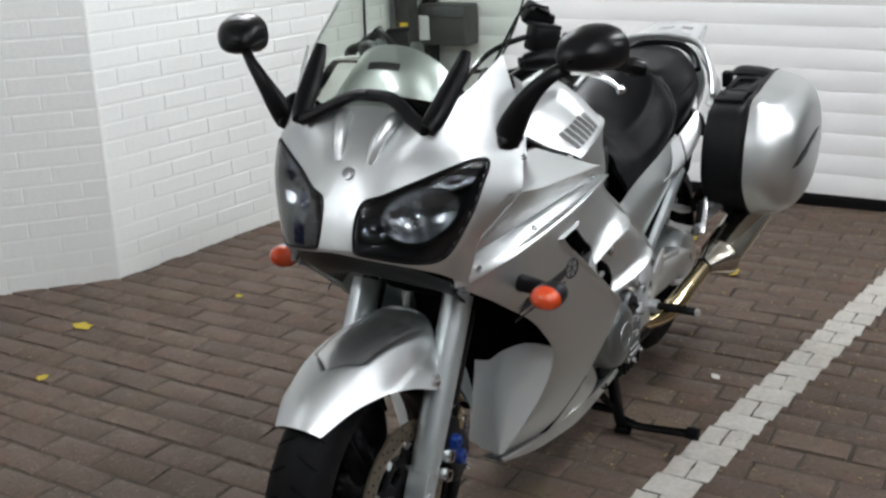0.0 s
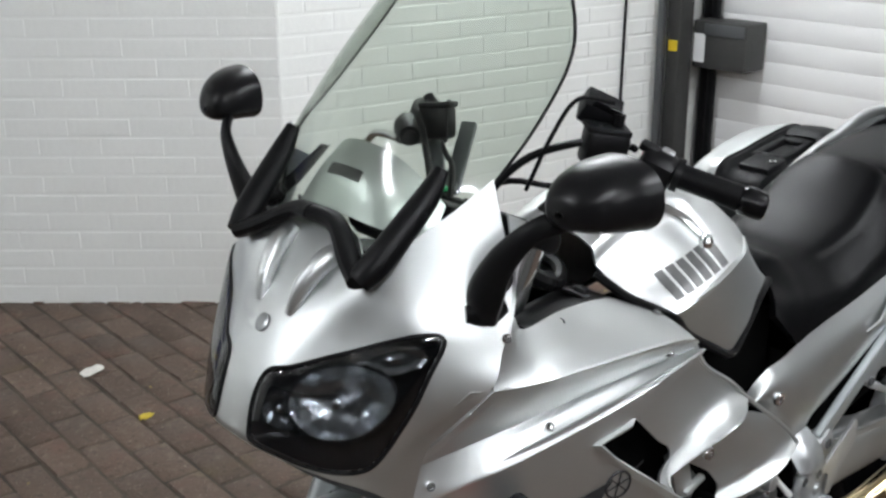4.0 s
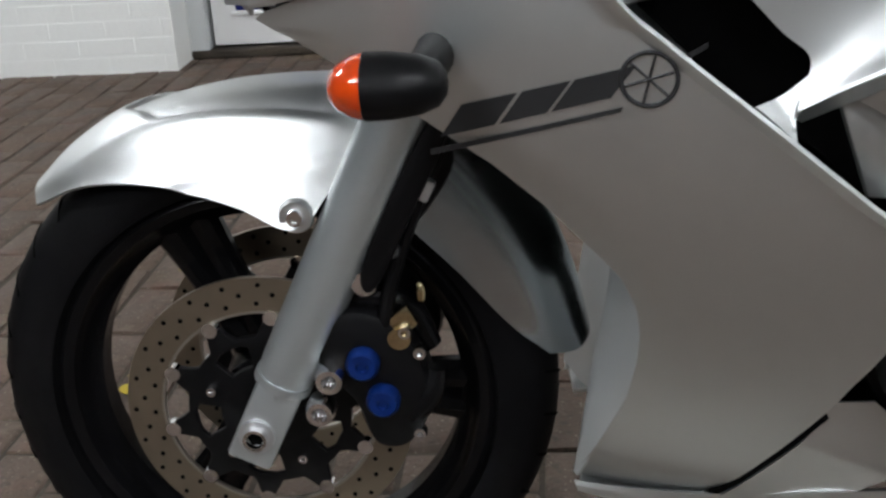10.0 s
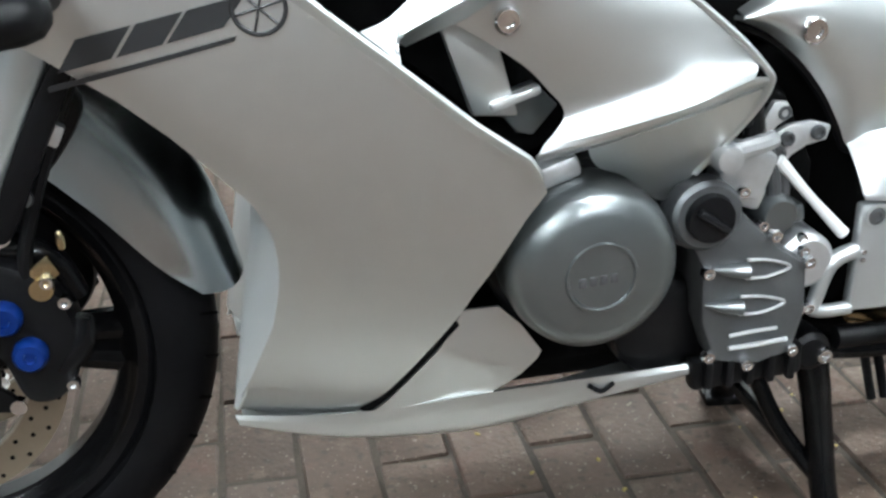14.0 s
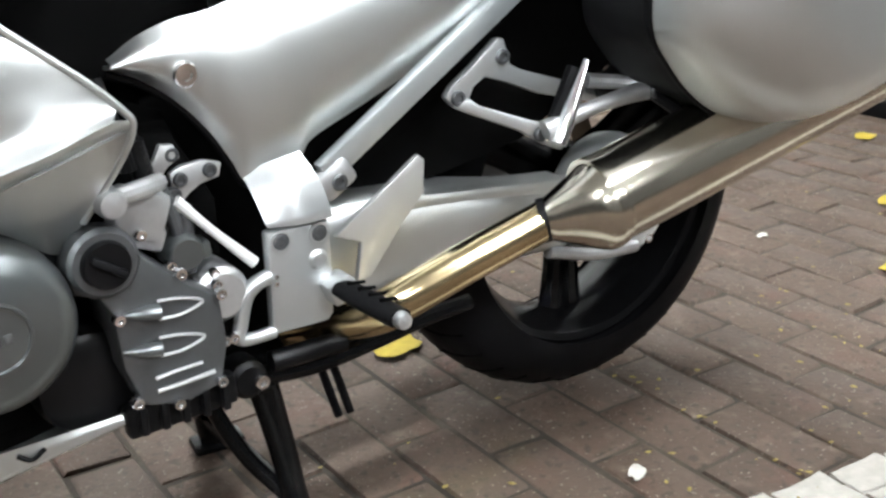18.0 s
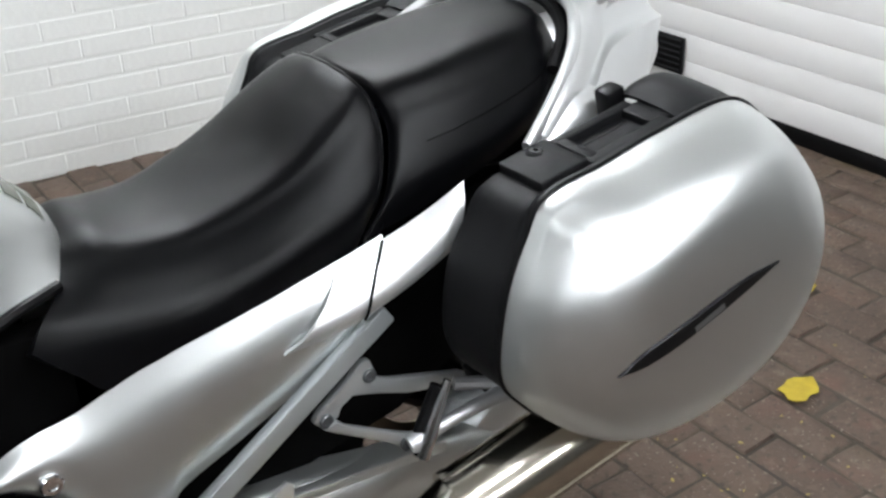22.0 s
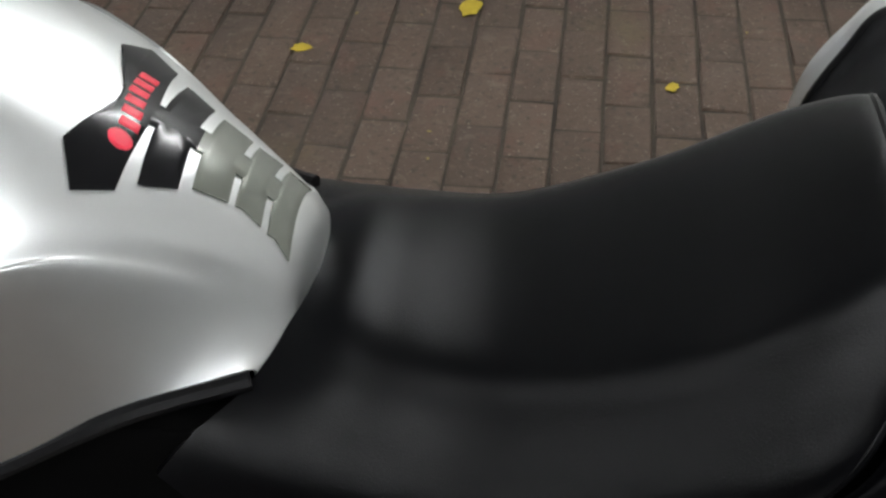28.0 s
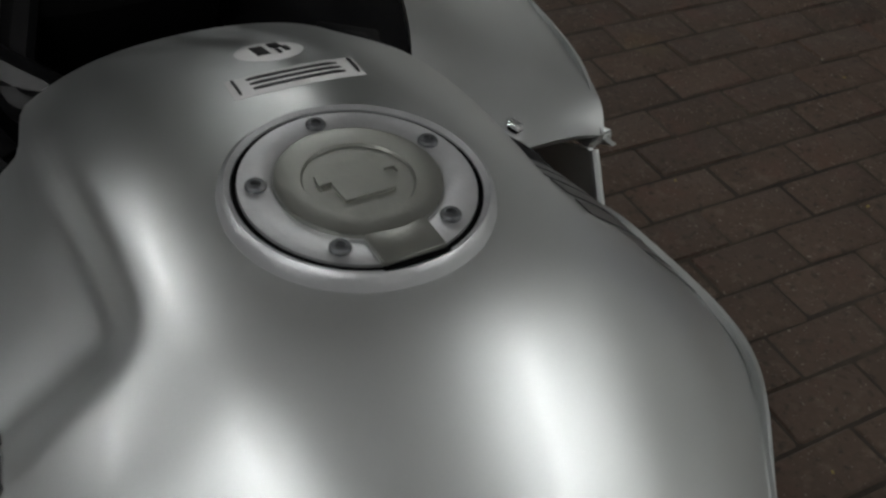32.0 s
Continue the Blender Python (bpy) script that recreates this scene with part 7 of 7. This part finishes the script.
both(frame_side)
SWING = [
    [(1.02, -.10, .43), (1.02, -.135, .42), (1.02, -.145, .36), (1.02, -.135, .30), (1.02, -.10, .29)],
    [(1.14, -.10, .425), (1.14, -.145, .415), (1.14, -.158, .37), (1.14, -.145, .315), (1.14, -.10, .305)],
    [(1.30, -.115, .400), (1.30, -.150, .392), (1.30, -.160, .36), (1.30, -.150, .315), (1.30, -.115, .305)],
    [(1.44, -.115, .375), (1.44, -.145, .370), (1.44, -.152, .34), (1.44, -.145, .310), (1.44, -.115, .30)],
    [(1.56, -.115, .355), (1.56, -.135, .352), (1.56, -.140, .335), (1.56, -.135, .315), (1.56, -.115, .31)],
]


def swing_arm(side):
    s = surface(SWING, 30, 20)
    a = part("swing_arm", mir(mesh_of(s, .008), side), SILVER, bike, "pale silver swing arm")
    part("arm_top", mir(box((.26, .05, .02), (1.26, -.135, .402), (0, 6, 0), bevel=.006), side), SILVER, a)
    if side < 0:
        part("final_drive", lathe([(.002, -.150), (.055, -.150), (.075, -.142), (.086, -.122), (.090, -.09), (.086, -.07)], (1.515, 0, .335), n=48), INNER_PALE, a, "silver shaft-drive housing")
        part("drain_bolt", bolt((1.55, -.14, .275), .008, (0, -1, 0), .008), CHROME, a)
        part("torque_rod", tube([(1.36, -.15, .30), (1.44, -.155, .28), (1.52, -.15, .272)], .009, 10), ALLOY, a)
    else:
        part("rear_disc", lathe([(.141, .085), (.141, .090), (.10, .090), (.10, .085)], (1.515, 0, .335), n=60, closed=True), DISC, a)


both(swing_arm)
rear_wheel = wheel(1.515, .335, .313, .090, .085, .224, "rear_wheel", .5, "wide rear tyre on a black cast wheel")
part("rear_axle", tube([(1.515, -.155, .335), (1.515, .155, .335)], .012, 14), CHROME, rear_wheel)
part("hugger", mesh_of(surface(full([
    [(1.20, 0, .42), (1.20, -.07, .415), (1.20, -.10, .40)],
    [(1.26, 0, .54), (1.26, -.075, .53), (1.26, -.105, .50)],
    [(1.36, 0, .63), (1.36, -.075, .62), (1.36, -.105, .58)],
    [(1.50, 0, .672), (1.50, -.075, .662), (1.50, -.105, .63)]]), 20, 24), .004), BLACK, bike, "black rear hugger")


# ---------------------------------------------------------------- exhaust
def exhaust(side):
    m = part("silencer", mir(tube([(1.305, -.303, .418), (1.40, -.310, .442), (1.60, -.325, .491), (1.745, -.337, .526)], [.054, .0555, .0545, .0525], 40), side), STEEL, bike, "polished steel silencer with a tapered front")
    part("cone", mir(tube([(1.247, -.275, .402), (1.262, -.284, .406), (1.300, -.302, .415), (1.310, -.304, .417)], [.024, .032, .0535, .0545], 40, seg=14), side), STEEL, m)
    part("clamp_ring", mir(tube([(1.300, -.3025, .4165), (1.312, -.304, .4195)], .0562, 40, seg=2), side), STEEL, m)
    part("clamp_ring", mir(tube([(1.243, -.272, .401), (1.250, -.277, .403)], .0262, 32, seg=2), side), BLACK, m)
    part("link_pipe", mir(tube([(.99, -.12, .285), (1.045, -.215, .318), (1.075, -.245, .342), (1.15, -.262, .372), (1.247, -.275, .402)], [.024, .024, .024, .024, .0235], 28), side), GOLD_STEEL, m, "gold-tinted steel link pipe")
    part("end_cap", mir(tube([(1.743, -.337, .5255), (1.760, -.338, .530)], [.055, .048], 40, seg=3), side), STEEL, m)
    part("outlet", mir(tube([(1.755, -.338, .529), (1.768, -.339, .532)], .02, 20, seg=2), side), BLACK_DEEP, m)
    part("weld_bead", mir(tube([(1.335, -.305, .372), (1.5, -.318, .4125), (1.745, -.337, .4745)], .0022, 6), side), GOLD_STEEL, m)
    part("silencer_stay", mir(tube([(1.42, -.262, .527), (1.45, -.285, .50), (1.47, -.30, .485)], .008, 8), side), BLACK, m)


both(exhaust)
part("collector_box", box((.26, .22, .075), (.96, 0, .262), (0, -3, 0), bevel=.03), BLACK_DEEP, bike, "black exhaust collector")


# ---------------------------------------------------------------- centre stand
stand = part("centre_stand", tube([(.93, -.17, .255), (.93, .17, .255)], .014, 12), BLACK_GLOSS, bike, "black steel centre stand")


def stand_leg(side):
    part("leg", mir(tube([(.945, -.115, .25), (.962, -.125, .15), (.975, -.140, .045), (.985, -.148, .018)], [.020, .017, .016, .018], 12), side), BLACK_GLOSS, stand)
    part("foot", mir(box((.075, .045, .016), (.992, -.150, .009), (0, 0, 8), bevel=.006), side), BLACK_GLOSS, stand)
    part("brace", mir(tube([(.89, -.07, .22), (.925, -.10, .13), (.965, -.13, .07)], .010, 10), side), BLACK_GLOSS, stand)


both(stand_leg)
part("foot_lever", tube([(.985, -.150, .030), (.965, -.20, .032), (.955, -.28, .042), (.945, -.345, .052)], [.013, .011, .011, .012], 10), BLACK_GLOSS, stand)
part("lever_pad", lathe([(.002, -.018), (.016, -.016), (.018, 0), (.016, .016), (.002, .018)], (.942, -.352, .056), "y", 16), RUBBER, stand)
part("cross_bar", tube([(.975, -.14, .06), (.975, .14, .06)], .012, 10), BLACK_GLOSS, stand)
for dx in (0, .018):
    part("drain_tube", tube([(1.05 + dx, -.03, .25), (1.075 + dx, -.035, .16), (1.09 + dx, -.04, .10)], .006, 8), RUBBER, bike)


# ---------------------------------------------------------------- litter and marks on the floor
def leaf(x, y, size, turn, material=None, flat=.9):
    """A fallen leaf or scrap: thin, ragged and slightly curled."""
    n = 14
    bm = bmesh.new()
    mid = bm.verts.new((0, 0, .004))
    ring = []
    for i in range(n):
        q = 2 * math.pi * i / n
        r = size * random.uniform(.7, 1.1) * (1.0 if abs(math.cos(q)) > .5 else flat)
        ring.append(bm.verts.new((r * math.cos(q), r * .75 * math.sin(q), random.uniform(.001, .005))))
    for i in range(n):
        bm.faces.new((mid, ring[i], ring[(i + 1) % n]))
    got = bmesh.ops.extrude_face_region(bm, geom=bm.faces[:])
    bmesh.ops.translate(bm, vec=(0, 0, .0012), verts=[v for v in got["geom"] if isinstance(v, bmesh.types.BMVert)])
    bmesh.ops.transform(bm, matrix=pose(x, y, .001, 0, 0, turn), verts=bm.verts)
    bmesh.ops.recalc_face_normals(bm, faces=bm.faces)
    if material:
        return tagged(part("paper_scrap", bm, material), "small crumpled scrap of white litter lying on the pavers", "litter", "litter on the floor")
    return tagged(part("fallen_leaf", bm, YELLOW), "fallen yellow leaf lying on the brown pavers", "leaf", "fallen leaves on the floor")


for x, y, s, t in ((2.35, -.053, .052, 10), (2.695, .207, .042, 40), (3.153, .596, .040, 20), (1.378, .263, .050, 30), (.895, 1.80, .045, 70),
                   (.526, 1.583, .026, 20), (3.05, 1.12, .030, 0), (-.006, 1.655, .028, 0), (3.08, 1.035, .018, 50), (-.395, .517, .022, 40),
                   (-.249, .05, .024, 0), (.18, 1.97, .030, 10), (1.36, 1.49, .020, 60)):
    leaf(x, y, s, t)
for x, y, s, t in ((.534, 1.975, .045, 20), (-.033, 1.643, .022, 10), (1.414, -.274, .020, 40), (2.29, .239, .014, 0)):
    leaf(x, y, s, t, PAPER)

# crumbs of dry leaf blown over the pavers
crumbs = random.Random(41)
vs, fs = [], []
for k in range(420):
    if k % 3:
        x, y = crumbs.gauss(1.9, .75), crumbs.gauss(-.45, .35)
    else:
        x, y = crumbs.uniform(-1.2, 3.2), crumbs.uniform(-1.6, 1.8)
    if not (-1.4 < x < 3.3 and -1.9 < y < 1.8):
        continue
    q, r, z = crumbs.uniform(0, 6.28), crumbs.uniform(.0018, .0048), .0015
    base = len(vs)
    for a, w in ((0, 1.5), (1.2, .8), (2.2, .9), (3.1, 1.4), (4.2, .7), (5.2, .9)):
        vs.append((x + r * w * math.cos(q + a), y + r * w * math.sin(q + a), z))
    vs += [(x, y, z + r * .45)]
    fs += [(base + n, base + (n + 1) % 6, base + 6) for n in range(6)]
me = bpy.data.meshes.new("leaf_crumbs")
me.from_pydata(vs, [], fs)
me.materials.append(mat("dry_leaf_crumb", (.34, .26, .07), .8, 0, spots=.5, scale=30, dark=.4))
tagged(new("leaf_crumbs", me), "small dry yellow leaf crumbs scattered over the pavers", "leaf litter", "", "stuff")


# ---------------------------------------------------------------- painted line
line = tagged(thing("painted_line", "worn white parking line painted over the pavers", "road marking"), kind="structure")
LA, LB = Vector((-1.2, -.078)), Vector((3.25, -.722))
LD = (LB - LA).normalized()
k = 0
while k * .1015 < (LB - LA).length:
    a = LA + LD * (k * .1015 + .0508)
    for off, w in (((0, .118),) if k % 2 else ((-.0305, .055), (.0305, .055))):
        bm = box((.094, w, .002), bevel=0)
        bmesh.ops.subdivide_edges(bm, edges=bm.edges[:], cuts=2, use_grid_fill=True)
        for v in bm.verts:
            v.co += Vector((random.uniform(-.003, .003), random.uniform(-.003, .003), 0))
        bmesh.ops.transform(bm, matrix=pose(a.x, a.y + off, .001, 0, 0, -2 + random.uniform(-1, 1)), verts=bm.verts)
        part("stripe_piece", bm, LINE, line)
    k += 1

# ---------------------------------------------------------------- wall bricks
for wall, a, b, n, z0, z1 in WALLS:
    rest, count = [], 0
    for me, m in bricks(wall, a, b, z0, z1, n.x, n.y):
        if count < 260:
            o = new("brick", me)
            o.parent = wall
            o.matrix_basis = m
            count += 1
        else:
            rest.append((me, m))
    if rest:
        bm = bmesh.new()
        for me, m in rest:
            t = me.copy()
            t.transform(m)
            bm.from_mesh(t)
            bpy.data.meshes.remove(t)
        p = part("bricks", bm, WALL, wall, angle=10)
        p["kind"] = "stuff"

# ---------------------------------------------------------------- floor pavers, running bond, 200 x 100 mm
GRID_TURN = -1.0
paver_meshes = []
for i in range(6):
    bm = box((.0985, .1992, .04), (0, 0, -.02), bevel=.0055, seg=1)
    for v in bm.verts:
        v.co += Vector((random.uniform(-.0025, .0025), random.uniform(-.003, .003), random.uniform(-.0025, .001) if v.co.z > -.02 else 0))
    me = bpy.data.meshes.new("paver")
    bm.to_mesh(me)
    bm.free()
    me.materials.append(PAVER)
    me.shade_smooth()
    me.set_sharp_from_angle(angle=radians(50))
    paver_meshes.append(me)
turn = pose(0, 0, 0, 0, 0, GRID_TURN)
far, n_near = [], 0
for i in range(-64, 40):
    for j in range(-36, 20):
        c = turn @ Vector((.022 + i * .1015, .12 + j * .203 + (.1015 if i % 2 else 0), 0))
        if not (X0 < c.x < X1 + .03 and Y0 < c.y < 3.4):
            continue
        if (c.x > 1.3 and c.y > 2.12 - (c.x - 1.3) * .1) or (.06 < c.x <= 1.3 and c.y > 3.25 - (c.x - .06) * .88 + .05):
            continue
        m = Matrix.Translation(c) @ pose(0, 0, random.uniform(-.003, .0), random.uniform(-.5, .5), random.uniform(-.7, .7), GRID_TURN + random.uniform(-.8, .8))
        me = random.choice(paver_meshes)
        if n_near < 300 and (.15 < c.x < 2.3 and -.6 < c.y < .35):
            o = new("paver", me)
            o.parent = floor
            o.matrix_basis = m
            n_near += 1
        else:
            far.append((me, m))
vs, fs = [], []
for me, m in far:
    base = len(vs)
    vs += [m @ v.co for v in me.vertices]
    fs += [tuple(base + k for k in p.vertices) for p in me.polygons]
me = bpy.data.meshes.new("pavers")
me.from_pydata(vs, [], fs)
me.materials.append(PAVER_FAR)
me.shade_smooth()
me.set_sharp_from_angle(angle=radians(50))
o = new("pavers", me)
o.parent = floor
o["kind"] = "stuff"
